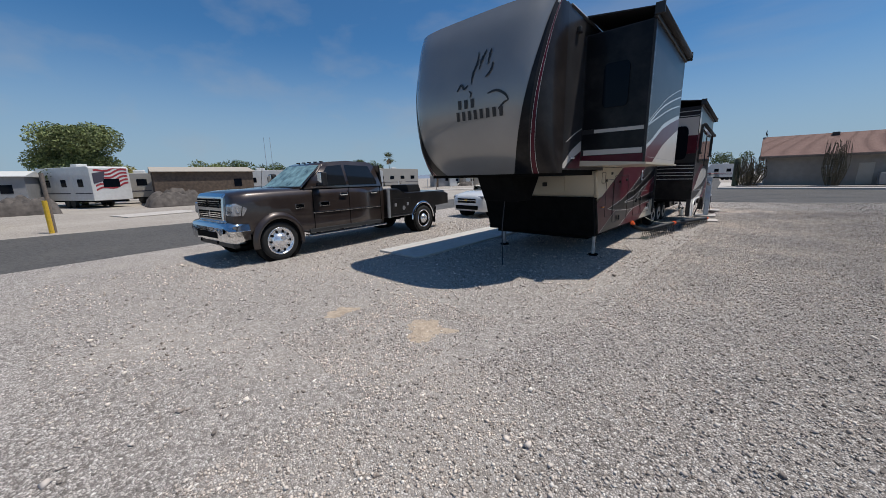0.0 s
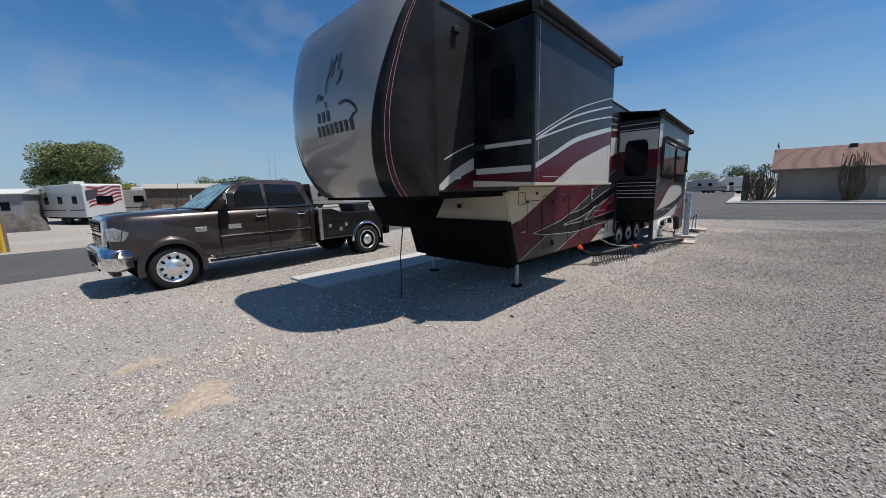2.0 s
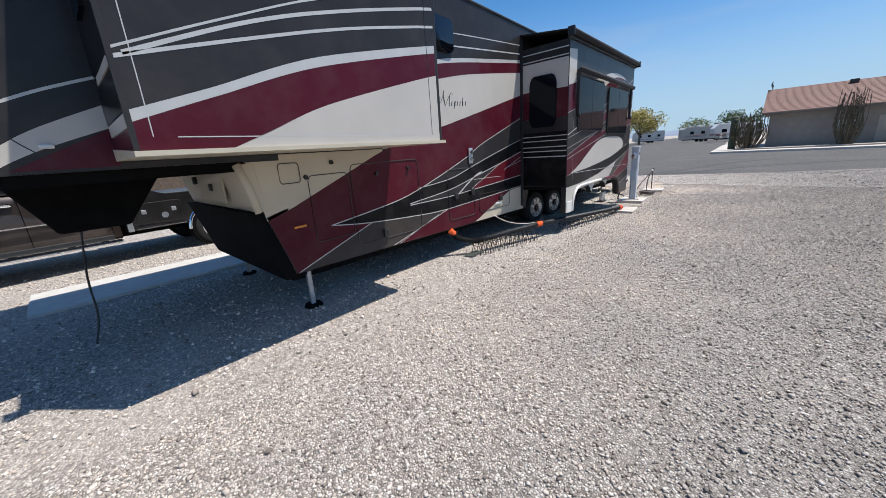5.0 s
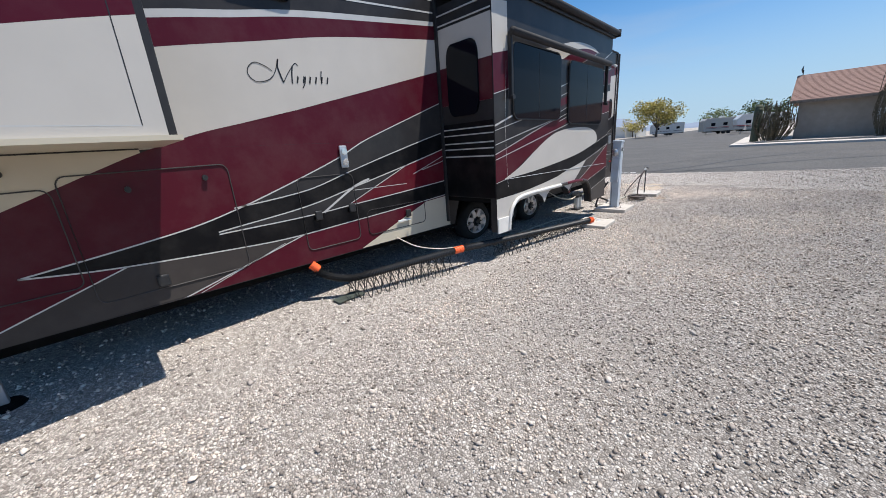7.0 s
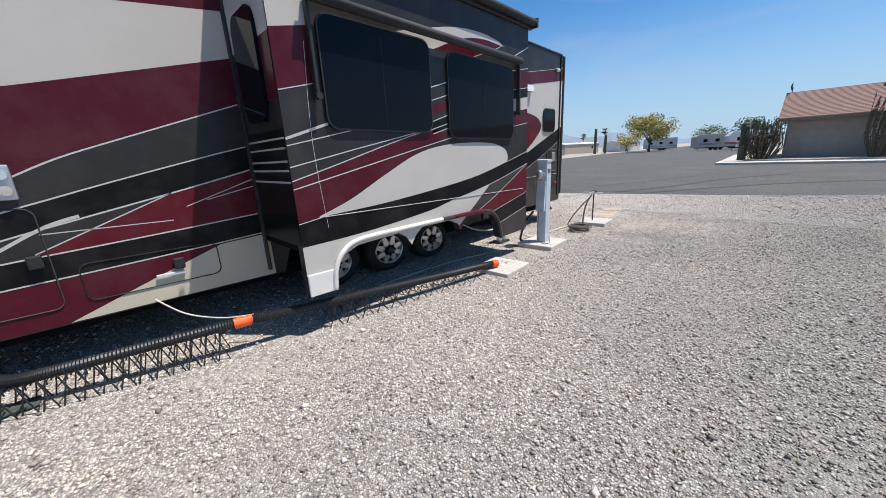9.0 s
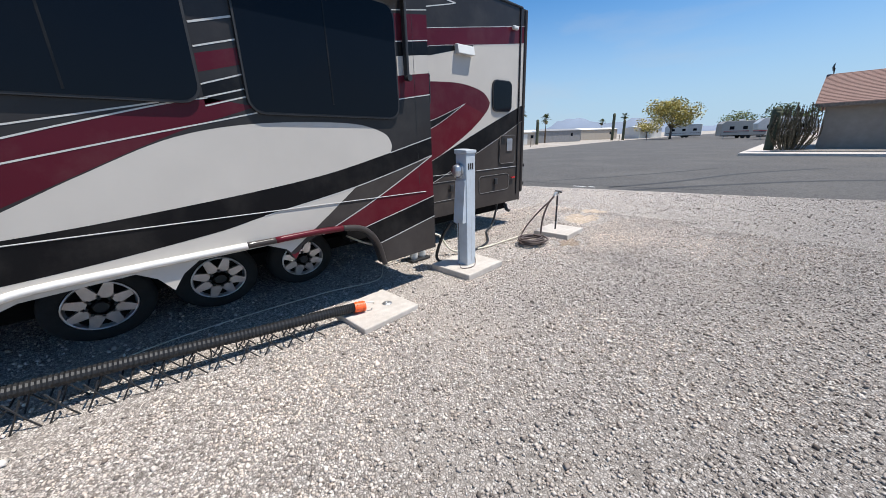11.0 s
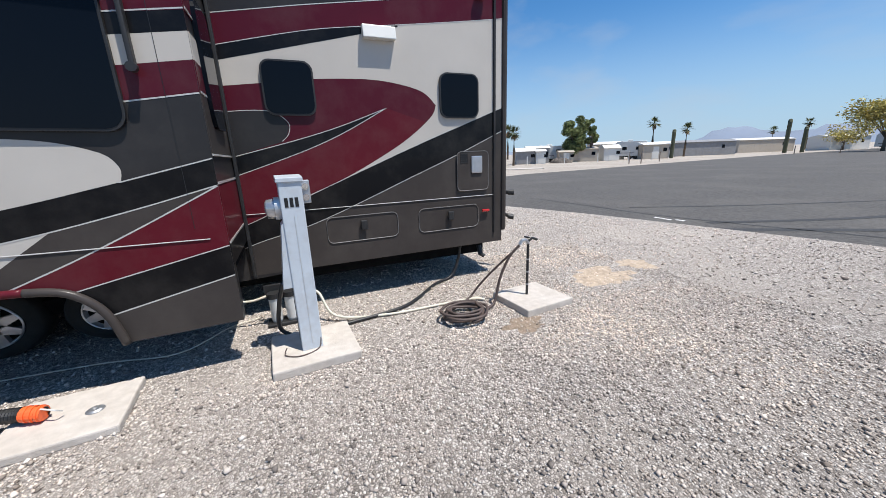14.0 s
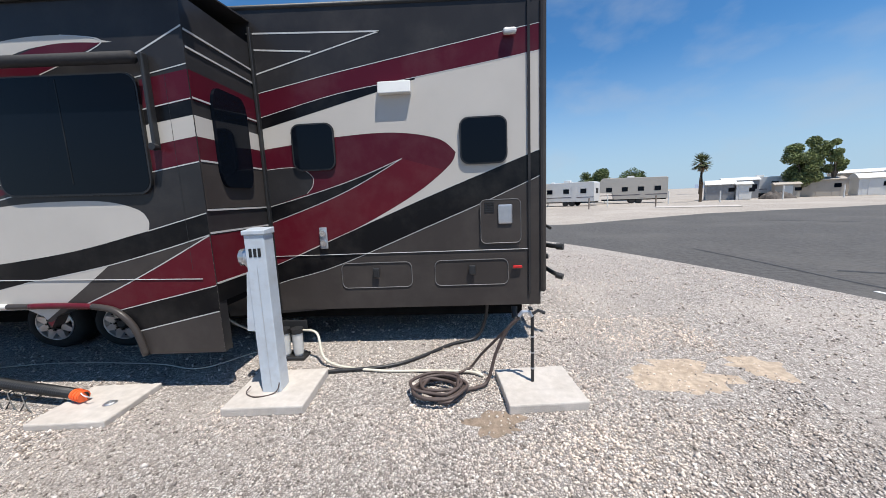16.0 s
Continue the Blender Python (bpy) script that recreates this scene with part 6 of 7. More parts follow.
LEAF_YELLOW = mat("yellow_green_leaf", (0.40, 0.33, 0.09), 0.7, var=0.2, scale=0.6, rand=0.4)
FROND = mat("palm_frond", (0.085, 0.10, 0.035), 0.6, rand=0.4)
FROND_DRY = mat("dry_palm_frond", (0.26, 0.19, 0.11), 0.9, rand=0.3)
CACTUS = mat("saguaro_skin", (0.075, 0.082, 0.050), 0.85, var=0.25, scale=8, bump=0.4)
TWIG = mat("ocotillo_stem", (0.105, 0.088, 0.058), 0.9, rand=0.35)
SHED_WHITE = mat("white_metal_siding", (0.66, 0.65, 0.62), 0.6, var=0.06, scale=2, dirt=(0.4, 0.36, 0.3), dirt_amount=0.3)
SHED_GREY = mat("grey_metal_siding", (0.25, 0.25, 0.255), 0.6, var=0.1, scale=2)
SHED_TAN = mat("tan_siding", (0.42, 0.37, 0.31), 0.8, var=0.08, scale=2, dirt=(0.3, 0.26, 0.22), dirt_amount=0.3)
RV_WHITE = mat("off_white_fibreglass", (0.62, 0.61, 0.59), 0.45, coat=0.3, var=0.05, dirt=(0.42, 0.38, 0.33), dirt_amount=0.25)
RV_TAN = mat("tan_fibreglass", (0.40, 0.37, 0.33), 0.5, coat=0.2, var=0.05, dirt=(0.3, 0.27, 0.23), dirt_amount=0.25)
STRIPE_DARK = mat("dark_stripe", (0.06, 0.05, 0.07), 0.5)
STRIPE_RED = mat("red_stripe", (0.32, 0.03, 0.04), 0.5)
TARP = mat("brown_tarpaulin", (0.10, 0.085, 0.075), 0.9, var=0.4, scale=3, bump=0.5, bump_scale=5)
YELLOW = mat("yellow_paint", (0.65, 0.40, 0.03), 0.6, var=0.1, scale=12)
WOOD_GREY = mat("weathered_wood", (0.20, 0.16, 0.13), 0.9, var=0.25, scale=10, bump=0.3)
# the haze of distance is painted into the ridge's blue-grey colour
MOUNTAIN = mat("mountain_with_painted_haze", (0.19, 0.23, 0.30), 1.0, var=0.12, scale=0.01, coords="Object")


def at(x, y, rot=0.0, z=-0.012):
    return Matrix.Translation((x, y, z)) @ Matrix.Rotation(radians(rot), 4, "Z")


def tree(name, x, y, h, cw, trunk_h, leaf, seed, label, cat="tree", count=2600, leaf_size=0.16, blobs=9, lean=0.0, low=0.25):
    rng = random.Random(seed)
    o = thing(name, label, cat, at(x, y))
    bm = bmesh.new()
    ctr = Vector((lean, 0, trunk_h))
    b_cyl(bm, (0, 0, 0), ctr, 0.05 * h ** 0.8, 0.035 * h ** 0.8, 9)
    cents = []
    for i in range(blobs):
        a = 2 * math.pi * i / blobs + rng.uniform(-0.4, 0.4)
        r = cw * rng.uniform(0.15, 0.36)
        z = trunk_h + (h - trunk_h) * rng.uniform(low, 0.82) * (1.0 - 0.7 * max(0.0, r / cw - 0.2))
        c = Vector((lean + r * math.cos(a), r * math.sin(a), z))
        cents.append((c, rng.uniform(0.16, 0.27) * cw))
        mid = ctr.lerp(c, 0.5) + Vector((0, 0, 0.1 * h * rng.random()))
        b_cyl(bm, ctr - Vector((0, 0, 0.1)), mid, 0.022 * h ** 0.7, 0.014 * h ** 0.7, 6)
        b_cyl(bm, mid, c, 0.014 * h ** 0.7, 0.004, 5)
    part("trunk", bm, BARK, o, "", True)
    vs, fs = [], []
    for _ in range(count):
        c, r = rng.choice(cents)
        d = Vector((rng.gauss(0, 1), rng.gauss(0, 1), rng.gauss(0, 1))).normalized()
        p = c + d * r * rng.random() ** 0.45 * Vector((1, 1, 0.72)).length / 1.6
        p.z = c.z + (p.z - c.z) * 0.85
        s = leaf_size * rng.uniform(0.5, 1.4)
        u = Vector((rng.gauss(0, 1), rng.gauss(0, 1), rng.gauss(0, 0.7))).normalized()
        w = u.cross(Vector((rng.gauss(0, 1), rng.gauss(0, 1), rng.gauss(0, 1)))).normalized()
        k = len(vs)
        vs += [p - u * s, p + w * s * 0.45, p + u * s, p - w * s * 0.45]
        fs.append((k, k + 1, k + 2, k + 3))
    me = bpy.data.meshes.new("crown")
    me.from_pydata([tuple(v) for v in vs], [], fs)
    me.materials.append(leaf)
    c = new("crown", me)
    c.parent = o
    return o


def palm(x, y, h, seed, r=1.3, skirt=True):
    rng = random.Random(seed)
    o = thing("palm_tree", "slim fan palm with a grey trunk and drooping fronds", "palm tree", at(x, y), "palm trees beyond the road")
    part("trunk", tube([(0, 0, 0), (0.05, 0, h * 0.4), (0.02, 0, h * 0.86)], 0.032 * h, 9, 0.08), BARK, o, "", True)
    top = Vector((0.02, 0, h * 0.86))
    for dry, n in ((False, 48), (True, 14 if skirt else 0)):
        bm = bmesh.new()
        for i in range(n):
            a = rng.uniform(0, 2 * math.pi)
            el = rng.uniform(-0.5, 1.35) if not dry else rng.uniform(-1.35, -0.7)
            L = r * rng.uniform(0.75, 1.1) * (0.7 if dry else 1)
            d = Vector((math.cos(a) * math.cos(el), math.sin(a) * math.cos(el), math.sin(el)))
            sd = d.cross((0, 0, 1)).normalized()
            fan0 = top + d * L * 0.45
            for k in range(-4, 5):
                q = (d + sd * 0.16 * k).normalized()
                tip = fan0 + q * L * 0.6 - Vector((0, 0, 0.10 * L + 0.02 * abs(k)))
                w = q.cross(Vector((0, 0, 1))).normalized() * 0.05 * r
                bm.faces.new([bm.verts.new(p) for p in (fan0 - w, fan0 + w, tip)])
            w = sd * 0.018
            bm.faces.new([bm.verts.new(p) for p in (top - w, top + w, fan0 + w, fan0 - w)])
        if n:
            part("dry_skirt" if dry else "crown", bm, FROND_DRY if dry else FROND, o)
        else:
            bm.free()


def saguaro(x, y, h, label="tall dark saguaro cactus", arms=(), r=0.2, z=0.0):
    o = thing("saguaro_cactus", label, "cactus", at(x, y, z=z - 0.012), "saguaro cacti")

    def stem(pts, r):
        return tube(spline(pts, 5), r, 14)
    part("stem", stem([(0, 0, 0), (0, 0, h * 0.5), (0, 0, h * 0.93)], r), CACTUS, o, "", True)
    bm = bmesh.new()
    bmesh.ops.create_uvsphere(bm, u_segments=14, v_segments=8, radius=r, matrix=Matrix.Translation((0, 0, h * 0.93)))
    part("tip", bm, CACTUS, o, "", True)
    for dx, z0, z1 in arms:
        part("arm", stem([(0, 0, z0), (dx * 0.8, 0, z0 + 0.1), (dx, 0, z0 + 0.4), (dx, 0, z1)], r * 0.7), CACTUS, o, "", True)


def ocotillo(x, y, h, n, seed, spread, leafy, z=0.0):
    rng = random.Random(seed)
    o = thing("ocotillo", "bushy ocotillo with many upright dark stems", "desert shrub", at(x, y, z=z - 0.012), "ocotillo shrubs")
    for i in range(n):
        a = rng.uniform(0, 2 * math.pi)
        s = spread * rng.random() ** 0.7
        hh = h * rng.uniform(0.6, 1.05)
        pts = [(s * 0.5 * math.cos(a), s * 0.5 * math.sin(a), 0), (s * math.cos(a), s * math.sin(a), hh * 0.5), (s * 0.85 * math.cos(a) + rng.uniform(-0.15, 0.15), s * 0.85 * math.sin(a), hh)]
        bm = tube(spline(pts, 3), 0.015, 5)
        for k in range(leafy):
            t = rng.uniform(0.15, 1.0)
            p = Vector(pts[0]).lerp(Vector(pts[1]), 2 * t) if t < 0.5 else Vector(pts[1]).lerp(Vector(pts[2]), 2 * t - 1)
            u = Vector((rng.gauss(0, 1), rng.gauss(0, 1), rng.gauss(0, 1))).normalized() * 0.06
            w = u.cross(Vector((rng.gauss(0, 1), 1, rng.gauss(0, 1)))).normalized() * 0.03
            bm.faces.new([bm.verts.new(q) for q in (p - u, p + w, p + u, p - w)])
        part("stem", bm, TWIG, o)


# community house behind the kerb
def house():
    o = thing("house", "long single-storey tan stucco house with a terracotta roof", "house", at(0, 0))
    x0, x1, y0, y1, e, r = 0.0, 36.0, 46.4, 54.6, 3.05, 4.85
    z0 = 0.30
    part("wall", prism([(y0, z0 - 0.4), (y1, z0 - 0.4), (y1, e), ((y0 + y1) / 2, r - 0.12), (y0, e)], "x", x0, x1), STUCCO, o, "tan grey stucco wall")
    yr = (y0 + y1) / 2
    for ya, yb in ((y0 - 0.6, yr), (y1 + 0.6, yr)):
        za = e - 0.28
        roof = part("roof", prism([(ya, za), (yb, r), (yb, r + 0.14), (ya, za + 0.14)], "x", x0 - 0.5, x1 + 0.5), SHINGLE, o, "brownish terracotta roof slope")
        n = 22
        for i in range(n):
            t = (i + 0.5) / n
            y, z = ya + (yb - ya) * t, za + (r - za) * t + 0.14
            part("shingle_course", box(x0 - 0.5, x1 + 0.5, y - 0.02, y + 0.02, z - 0.01, z + 0.010), SHINGLE, roof)
    part("fascia", box(x0 - 0.5, x1 + 0.5, y0 - 0.64, y0 - 0.60, e - 0.32, e - 0.12), WOOD_GREY, o)
    for x in (3.9, 8.2, 15.0, 21.0):
        w = part("window", box(x, x + 0.9, y0 - 0.05, y0 + 0.02, 1.25, 1.95, 0.02), SHED_WHITE, o, "small pale framed window")
        part("pane", box(x + 0.08, x + 0.82, y0 - 0.056, y0 - 0.05, 1.32, 1.88), mat("curtained_glass", (0.35, 0.36, 0.36), 0.2, var=0.1), w)
    part("door", box(11.6, 12.5, y0 - 0.05, y0 + 0.02, z0, 2.15, 0.02), SHED_TAN, o, "pale door")
    part("door", box(5.9, 6.8, y0 - 0.05, y0 + 0.02, z0, 2.1, 0.02), SHED_TAN, o)
    for x in (4.6, 9.5, 17.5):
        part("roof_vent", box(x - 0.25, x + 0.25, yr - 0.7, yr - 0.3, r - 0.15, r + 0.18, 0.05), BLACK_PLASTIC, o, "dark roof vent")
    part("cooler_unit", box(7.0, 8.0, y0 - 1.2, y0 - 0.3, z0, 1.25, 0.03), SHED_GREY, o, "grey air conditioner unit by the wall")
    part("dish_arm", tube([(x0 - 0.2, yr, r), (x0 - 0.2, yr, r + 0.5)], 0.03), BLACK_PLASTIC, o)
    part("satellite_dish", b_lathe(bmesh.new(), [(0.0, 0.0), (0.05, 0.18), (0.12, 0.30)], (x0 - 0.35, yr, r + 0.55), "x", 16), BLACK_PLASTIC, o, "dark satellite dish", True)


house()
# kerb, walk and raised ground before the house
bm = b_prism(bmesh.new(), [(-3.2, 42.0), (80.0, 42.2), (80.0, 44.1), (-1.9, 43.9), (-2.6, 60.0), (-4.0, 60.0)], "z", -0.05, 0.13)
tagged(link("sidewalk", bm, CONCRETE), "pale concrete kerb and walk along the road", "sidewalk", kind="structure")
bm = b_prism(bmesh.new(), [(-1.9, 43.88), (80.0, 44.08), (80.0, 75.0), (-2.6, 75.0), (-2.6, 59.9)], "z", -0.05, 0.22)
tagged(link("house_yard", bm, SAND), "sandy yard in front of the house", "yard", kind="structure")
saguaro(-2.1, 45.0, 2.6, arms=(), r=0.26, z=0.2)
ocotillo(-1.1, 45.0, 2.7, 90, 3, 1.25, 60, z=0.2)
ocotillo(4.4, 44.8, 3.7, 60, 5, 0.85, 36, z=0.2)
ocotillo(8.6, 44.9, 1.8, 30, 8, 0.9, 14, z=0.2)
tree("bush", 8.3, 44.6, 1.2, 1.5, 0.2, LEAF_DARK, 21, "low dark green bush by the house", "bush", 500, 0.1, 5)


def rv_unit(name, x, y, rot, L, H, m, label, W=2.4, windows=3, stripes=(STRIPE_DARK,), nose=False, mural=False, group="trailers beyond the road", cat="camping trailer"):
    """A parked trailer; its long side faces local -y."""
    o = thing(name, label, cat, at(x, y, rot), group)
    zb = 0.55
    prof = [(-L / 2, zb), (L / 2, zb), (L / 2, H - 0.12), (L / 2 - 0.25, H), (-L / 2 + 0.5, H), (-L / 2, H - 0.45)]
    if nose:
        prof = [(-L / 2 + 2.0, zb), (L / 2, zb), (L / 2, H - 0.1), (L / 2 - 0.2, H - 0.02), (-L / 2 + 0.7, H + 0.12), (-L / 2, H - 0.6), (-L / 2 + 0.15, 1.45), (-L / 2 + 1.9, 1.4)]
    b = prism([(p, q) for p, q in prof], "y", -W / 2, W / 2, 0.04)
    body = part("body", b, m, o)
    for i in range(windows):
        wx = -L / 2 + L * (i + 0.8) / (windows + 0.4)
        part("window", box(wx - 0.35, wx + 0.35, -W / 2 - 0.02, -W / 2 + 0.01, 1.55, 2.1, 0.02), GLASS_DARK, o, "dark window")
    part("end_window", box(L / 2 - 0.01, L / 2 + 0.02, -0.5, 0.5, 1.5, 2.1, 0.02), GLASS_DARK, o)
    part("door", box(L * 0.12, L * 0.12 + 0.65, -W / 2 - 0.015, -W / 2 + 0.01, 0.7, 2.35, 0.02), m, o)
    for k, s in enumerate(stripes):
        part("stripe", box(-L / 2 + 0.4, L / 2 - 0.05, -W / 2 - 0.012, -W / 2 + 0.005, 1.05 + 0.18 * k, 1.13 + 0.18 * k), s, o)
    part("roof_unit", box(-0.4, 0.4, -0.35, 0.35, H - 0.02, H + 0.28, 0.06), WHITE_PLASTIC, o)
    part("roof_vent", box(-L * 0.3, -L * 0.3 + 0.4, -0.2, 0.2, H - 0.02, H + 0.16, 0.04), WHITE_PLASTIC, o)
    for wx in (0.1, 0.9):
        for s in (-1, 1):
            part("wheel", b_lathe(bmesh.new(), [(-0.1, 0.0), (-0.1, 0.34), (0.1, 0.34), (0.1, 0.0)], (wx, s * (W / 2 - 0.12), 0.34), "y", 18), RUBBER, o)
    part("jack", box(-L / 2 + 0.9, -L / 2 + 1.0, -0.05, 0.05, 0, zb + 0.05), STEEL, o)
    part("underframe", box(-L / 2 + 0.6, L / 2 - 0.1, -W / 2 + 0.3, W / 2 - 0.3, 0.42, zb + 0.02), UNDER, o)
    if mural:
        # a waving flag: slanted red bands on white
        for k in range(6):
            bm = bmesh.new()
            prev = None
            for i in range(13):
                u = -W / 2 + 0.25 + (W - 0.4) * i / 12
                z = 1.25 + 0.26 * k + 0.42 * i / 12 + 0.10 * math.sin(i * 0.7 + 0.3 * k)
                z0, z1 = min(z, H - 0.15), min(z + 0.13, H - 0.13)
                cur = [bm.verts.new((L / 2 + 0.012, u, z0)), bm.verts.new((L / 2 + 0.012, u, z1))]
                if prev:
                    bm.faces.new((prev[0], cur[0], cur[1], prev[1]))
                prev = cur
            part("mural_stripe", bm, STRIPE_RED, o)
        part("mural_field", prism([(-W / 2 + 0.15, 1.75), (-0.45, 1.95), (-0.3, 2.65), (-W / 2 + 0.15, 2.5)], "x", L / 2 + 0.013, L / 2 + 0.02), STRIPE_DARK, o)
    return o


def shed(x, y, rot, w, d, h, m, roof_m, label, door=True, arch=False, z=0.0):
    o = thing("shed", label, "shed", at(x, y, rot, z), "sheds and cabins beyond the road")
    part("wall", box(-w / 2, w / 2, -d / 2, d / 2, 0, h), m, o)
    rise = h * 0.16
    if arch:
        pts = [(-d / 2 - 0.15 + (d + 0.3) * i / 10, h + rise * 1.6 * math.sin(math.pi * i / 10)) for i in range(11)]
    else:
        pts = [(-d / 2 - 0.2, h), (0, h + rise), (d / 2 + 0.2, h)]
    part("roof", prism(pts + [(d / 2 + 0.2, h - 0.06), (-d / 2 - 0.2, h - 0.06)], "x", -w / 2 - 0.15, w / 2 + 0.15), roof_m, o)
    if door:
        part("door", box(-0.45, 0.45, -d / 2 - 0.03, -d / 2 + 0.01, 0.02, min(h * 0.9, 1.95), 0.01), SHED_WHITE, o)
    part("window", box(w * 0.28, w * 0.28 + 0.6, -d / 2 - 0.02, -d / 2 + 0.01, h * 0.5, h * 0.75, 0.01), GLASS_DARK, o)
    n = max(3, int(w / 0.6))
    for i in range(n):
        xx = -w / 2 + w * (i + 0.5) / n
        part("siding_rib", box(xx - 0.02, xx + 0.02, -d / 2 - 0.012, -d / 2 + 0.005, 0.0, h - 0.05), m, o)


def post(x, y, h, m, label, r=0.05, name="post"):
    tagged(link(name, cyl((x, y, -0.02), (x, y, h), r, seg=10), m), label, "post", "posts along the road")


def junk(x, y, w, h, seed, label):
    """A tarpaulin over stored things."""
    bm = bmesh.new()
    bmesh.ops.create_grid(bm, x_segments=26, y_segments=16, size=0.5)
    for v in bm.verts:
        r = max(0.0, 1 - (2 * abs(v.co.x)) ** 4) * max(0.0, 1 - (2 * abs(v.co.y)) ** 4)
        z = h * r ** 0.5 * (0.7 + 0.5 * noise.noise(v.co * 7 + Vector((seed, 0, 0)))) if r > 0 else 0
        v.co = Vector((x + v.co.y * 2.2, y + v.co.x * w, z - 0.01))
    tagged(link("tarpaulin", bm, TARP, smooth=True), label, "tarpaulin")


# west row beside the lane
rv_unit("travel_trailer", -40.2, 2.2, 20, 7.6, 3.0, RV_WHITE, "white travel trailer with a waving flag mural on its end", mural=True, stripes=(STRIPE_DARK,), windows=3)
shed(-42.0, -3.0, 78, 5.6, 4.2, 2.4, SHED_GREY, SHED_WHITE, "grey metal shed with a white roof", door=False)
rv_unit("motorhome", -24.6, -5.0, 80, 6.5, 2.9, RV_TAN, "dark grey motorhome with ladders and awning hardware", windows=4, stripes=(STRIPE_DARK, STRIPE_DARK))
junk(-33.5, -1.2, 3.6, 1.15, 3, "brown tarpaulin covered pile beside the shed")
# brown cabin; the porch's shade is put into the dark siding, no porch built
shed(-37.5, 9.6, 82, 7.0, 4.5, 2.6, mat("brown_siding_with_porch_shade", (0.12, 0.085, 0.062), 0.85, var=0.25, scale=5), SHED_TAN, "brown cabin with its porch shade painted into the siding", door=False)
rv_unit("motorhome", -42.0, 6.0, 75, 6.0, 2.6, RV_TAN, "brown parked motorhome between trailers", windows=3)
junk(-33.5, 6.6, 3.6, 1.3, 9, "brown covered yard things by the cabin")
rv_unit("travel_trailer", -43.5, 17.0, 60, 8.0, 2.9, RV_WHITE, "pale travel trailer parked in a row", windows=4)
rv_unit("travel_trailer", -46.0, 24.5, 60, 8.0, 3.0, RV_TAN, "tan travel trailer parked in a row", windows=4)
slab("concrete_slab", -25.8, 4.0, 2.2, 3.4, 0.04, 12, "pale concrete pad on an empty lot", 6)
post(-19.5, -0.1, 1.15, YELLOW, "yellow painted steel bollard", 0.07)
post(-19.65, -0.02, 2.1, WOOD_GREY, "dark wooden lamp post beside the bollard", 0.06)
post(-18.3, -1.6, 1.2, WOOD_GREY, "short dark sign post", 0.03)
tree("tree", -43.7, 2.3, 7.2, 5.8, 0.7, LEAF_DARK, 11, "broad dense green mesquite tree", count=60000, leaf_size=0.11, blobs=34, low=0.03)
tree("tree", -48.0, 5.6, 3.6, 3.4, 1.0, LEAF_YELLOW, 12, "small yellow-green tree behind the trailers", count=4000, leaf_size=0.12)
tree("tree", -62.0, 22.0, 5.2, 6.0, 1.2, LEAF, 13, "grey-green tree behind the cabins", count=6000, leaf_size=0.13)
tree("tree", -66.0, 28.0, 5.0, 6.0, 1.2, LEAF, 14, "grey-green tree behind the cabins", count=6000, leaf_size=0.13)
tree("tree", -58.0, 16.0, 4.6, 5.0, 1.2, LEAF_DARK, 15, "dark green tree behind the cabins", count=6000, leaf_size=0.13)
tree("tree", -60.0, 46.0, 5.2, 6.0, 1.2, LEAF, 16, "green tree beyond the trailers", count=6000, leaf_size=0.13)
palm(-94.6, 79.6, 9.6, 31, 2.6)
palm(-41.8, 45.4, 5.0, 37, 1.25)
for x, y in ((-55.6, 22.8), (-55.4, 23.6)):
    tagged(link("aerial_mast", cyl((x, y, 0), (x, y, 8.0), 0.05, 0.025, 8), STEEL), "thin tall radio mast", "mast", "radio masts")
# north-west row
rv_unit("travel_trailer", -44.5, 31.0, 55, 7.0, 2.9, RV_WHITE, "white travel trailer with dark windows beyond the road", windows=3)
rv_unit("fifth_wheel_trailer", -46.5, 39.6, 70, 8.0, 3.2, RV_TAN, "tan fifth-wheel trailer beyond the road", windows=4, nose=True)
tree("tree", -56.0, 38.8, 5.4, 5.5, 1.0, LEAF, 17, "yellow-green tree behind the trailers", count=9000, leaf_size=0.13, blobs=12)
shed(-45.5, 50.0, 62, 2.8, 2.4, 1.95, SHED_GREY, SHED_WHITE, "small olive-grey shed with a rounded white roof", door=False, arch=True)
shed(-43.9, 51.6, 62, 1.4, 2.2, 1.85, SHED_WHITE, SHED_WHITE, "small white shed with a pale door")
shed(-48.0, 54.2, 62, 3.6, 3.0, 2.35, SHED_GREY, SHED_WHITE, "grey metal shed with a white roof edge", door=False)
rv_unit("travel_trailer", -49.5, 58.0, 60, 5.5, 2.7, RV_WHITE, "small white travel trailer between sheds", windows=2)
shed(-44.6, 57.2, 60, 2.2, 2.0, 1.6, SHED_TAN, SHED_TAN, "low tan storage hut")
tree("tree", -45.3, 59.8, 7.9, 4.2, 1.3, LEAF_DARK, 18, "large rounded green tree with two crowns", count=26000, leaf_size=0.12, blobs=22, low=0.06)
tree("tree", -43.6, 61.6, 7.4, 2.6, 1.8, LEAF_DARK, 28, "slim crowned green tree beside a larger one", count=9000, leaf_size=0.12, blobs=9)
shed(-44.8, 61.0, 60, 4.0, 2.6, 2.0, SHED_TAN, SHED_TAN, "long tan garden shed under a tree", door=False)
shed(-42.6, 64.6, 62, 2.4, 2.4, 2.0, SHED_WHITE, SHED_WHITE, "white shed with an arched roof", arch=True)
shed(-47.0, 68.5, 62, 5.5, 3.2, 2.7, SHED_TAN, SHED_WHITE, "tan cabin with a white roof", door=False)
rv_unit("travel_trailer", -44.0, 71.0, 40, 5.0, 3.0, RV_WHITE, "white travel trailer with a rounded end", windows=2)
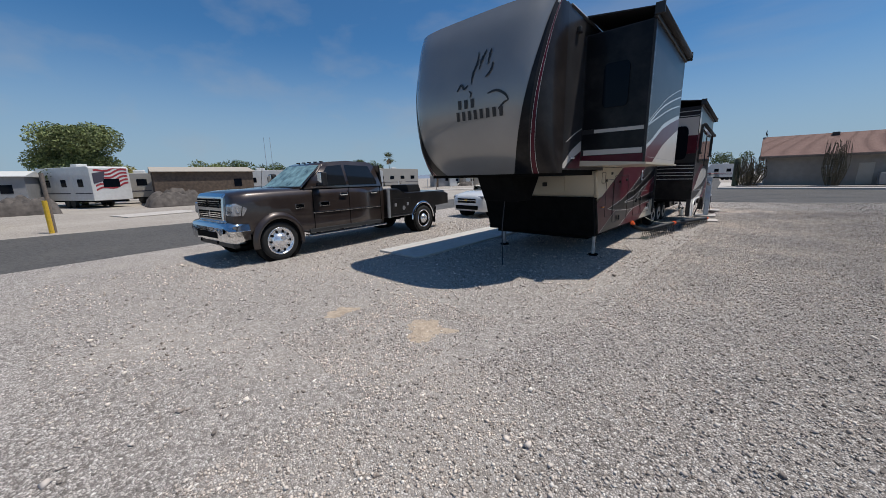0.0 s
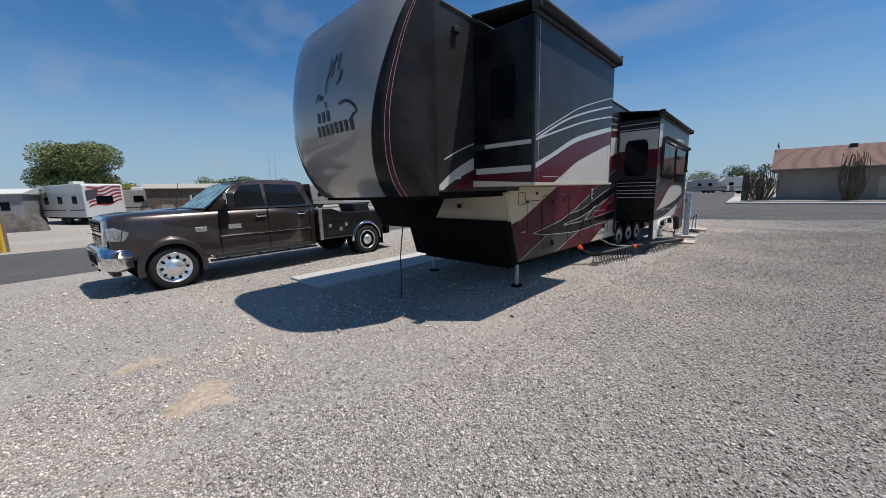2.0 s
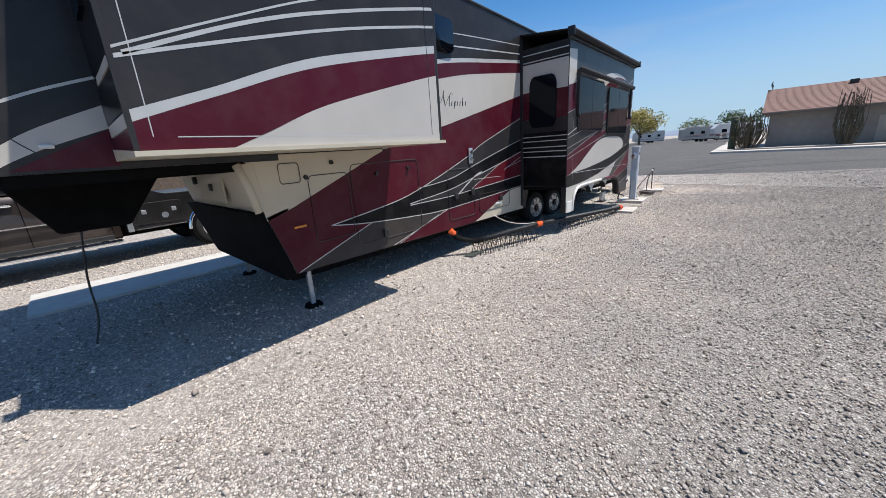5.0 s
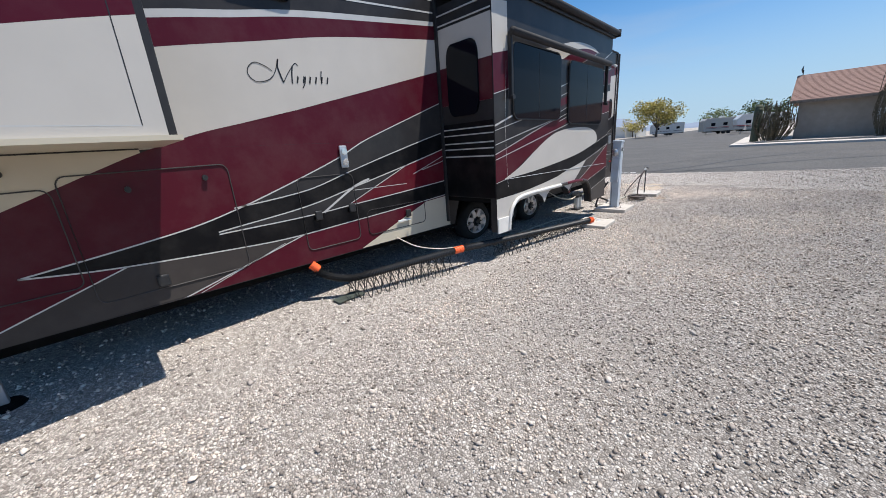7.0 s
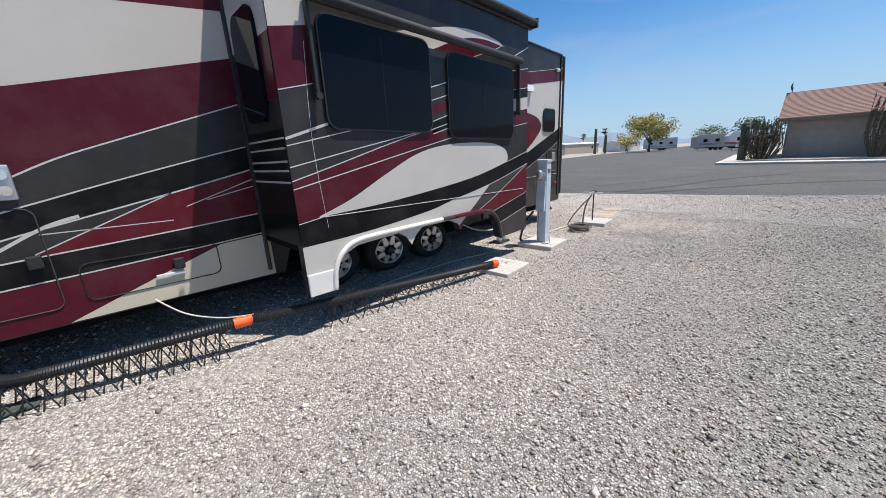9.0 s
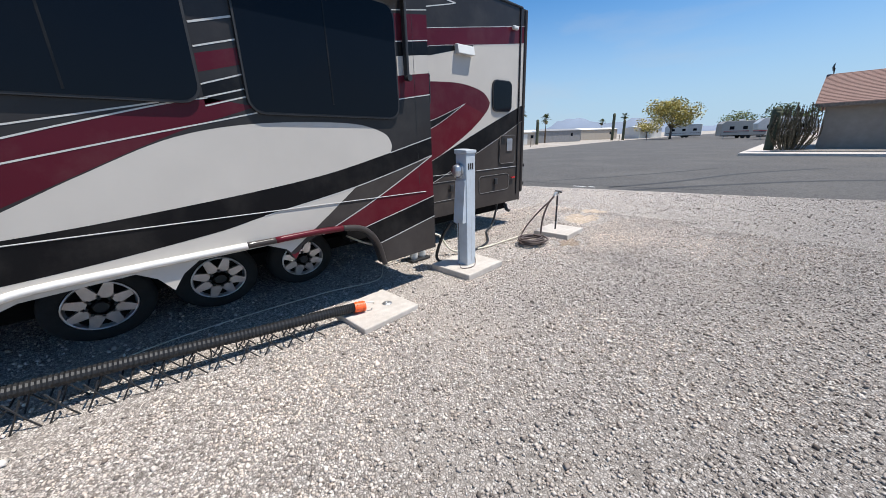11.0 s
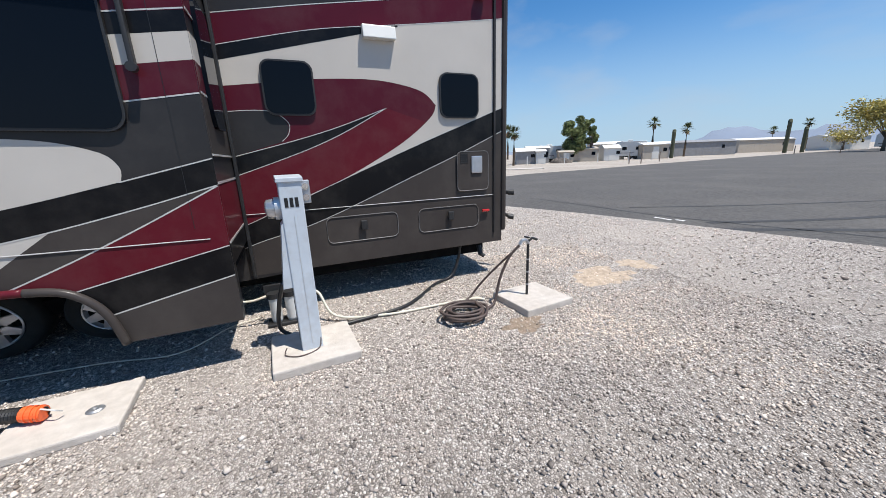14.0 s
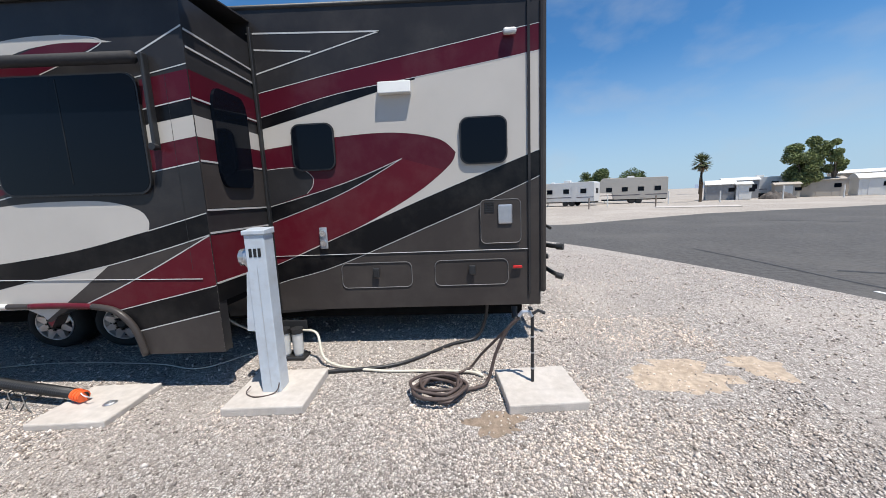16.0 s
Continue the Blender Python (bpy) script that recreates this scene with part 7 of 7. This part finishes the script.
shed(-41.0, 72.5, 62, 4.0, 3.0, 2.3, SHED_TAN, SHED_WHITE, "tan storage shed beside a palm")
shed(-46.5, 80.0, 64, 6.0, 3.4, 2.5, SHED_GREY, SHED_WHITE, "grey cabin with a white roof behind the palms", door=False)
palm(-43.8, 76.2, 6.9, 33, 1.3)
slab("concrete_slab", -31.0, 38.0, 2.2, 6.0, 0.06, -28, "pale concrete pad on an empty lot by the sheds", 8)
for x, y, h in ((-38.5, 33.5, 1.3), (-39.5, 40.5, 1.4), (-38.8, 45.5, 1.2), (-40.0, 53.0, 1.5), (-38.2, 57.5, 1.3), (-37.5, 63.0, 1.4), (-36.0, 66.0, 1.2)):
    post(x, y, h, SHED_WHITE, "short white hook-up post on an empty lot", 0.06)
junk(-42.6, 54.6, 2.6, 0.9, 12, "pale brown tarpaulin over things between sheds")
palm(-43.6, 85.0, 5.8, 34, 1.4)
palm(-47.0, 137.0, 7.8, 35, 1.5)
palm(-60.0, 150.0, 6.6, 36, 1.5)
saguaro(-38.5, 74.0, 4.6, r=0.28)
saguaro(-35.9, 102.0, 6.2, r=0.32)
saguaro(-33.8, 103.0, 4.6, r=0.30)
shed(-46.0, 92.0, 68, 13.0, 4.5, 2.6, SHED_GREY, SHED_GREY, "long low grey mobile home", door=False)
shed(-48.0, 118.0, 72, 14.0, 4.5, 2.8, SHED_TAN, SHED_WHITE, "long tan mobile home with pale roof", door=False)
shed(-38.0, 128.0, 74, 10.0, 4.5, 2.8, SHED_WHITE, SHED_WHITE, "long white mobile home down the lane", door=False)
tree("palo_verde", -24.0, 103.0, 8.6, 11.0, 2.0, LEAF_YELLOW, 19, "yellow flowering palo verde tree", count=6000, leaf_size=0.22, blobs=14)
tree("tree", -36.0, 125.0, 5.5, 8.0, 1.4, LEAF_YELLOW, 20, "yellow-green tree by the road", count=1800, leaf_size=0.22)
tree("tree", -15.0, 120.0, 5.5, 8.0, 1.4, LEAF_DARK, 22, "green tree behind the parked trailers", count=1800, leaf_size=0.22)
tree("tree", -5.5, 108.0, 6.6, 9.0, 1.6, LEAF, 23, "grey-green tree behind the parked trailers", count=2600, leaf_size=0.22)
tree("tree", 2.0, 96.0, 5.6, 6.0, 1.6, LEAF, 24, "bare grey-green tree behind the parked trailers", count=700, leaf_size=0.16)
rv_unit("motorhome", -25.5, 118.0, 10, 7.5, 3.1, RV_WHITE, "white parked motorhome far down the lane", windows=3)
rv_unit("motorhome", -11.5, 98.0, 30, 6.8, 3.0, RV_TAN, "pale motorhome parked far down the lane", windows=3, stripes=(STRIPE_DARK, STRIPE_RED))
rv_unit("fifth_wheel_trailer", -5.0, 86.0, 20, 6.4, 2.9, RV_WHITE, "white fifth-wheel trailer with dark graphics", windows=3, nose=True, stripes=(STRIPE_DARK, STRIPE_RED))
rv_unit("travel_trailer", -30.0, 135.0, 10, 8.0, 2.9, RV_WHITE, "white travel trailer far down the lane", windows=3)
for x, y, h in ((-29.0, 52.7, 1.3), (-28.0, 53.4, 1.2), (-30.5, 60.0, 1.2), (-33.6, 36.0, 1.1), (-34.2, 30.0, 1.1), (-25.0, 92.0, 1.0), (-29.5, 90.0, 1.3)):
    post(x, y, h, WOOD_GREY, "short dark wooden post by the lane", 0.06)


def mountains():
    bm = bmesh.new()
    prev = None
    for i in range(90):
        a = radians(-10 + i * 0.75)
        d = 1150.0
        x, y = -d * math.sin(a), d * math.cos(a)
        h = 6 + 24 * max(0.0, noise.noise((i * 0.09, 3.1, 0)) + 0.25) + 5 * noise.noise((i * 0.6, 1.7, 0))
        h *= 0.6 + 1.6 * math.exp(-((i - 46) / 16.0) ** 2)
        f = [bm.verts.new((x * 1.06, y * 1.06, -1)), bm.verts.new((x, y, max(3.0, h))), bm.verts.new((x * 0.95, y * 0.95, -1))]
        if prev:
            bm.faces.new((prev[0], f[0], f[1], prev[1]))
            bm.faces.new((prev[1], f[1], f[2], prev[2]))
        prev = f
    tagged(link("mountain_ridge", bm, MOUNTAIN, smooth=True), "low mountain ridge on the horizon, blue-grey haze painted in", "mountains", kind="structure")


mountains()
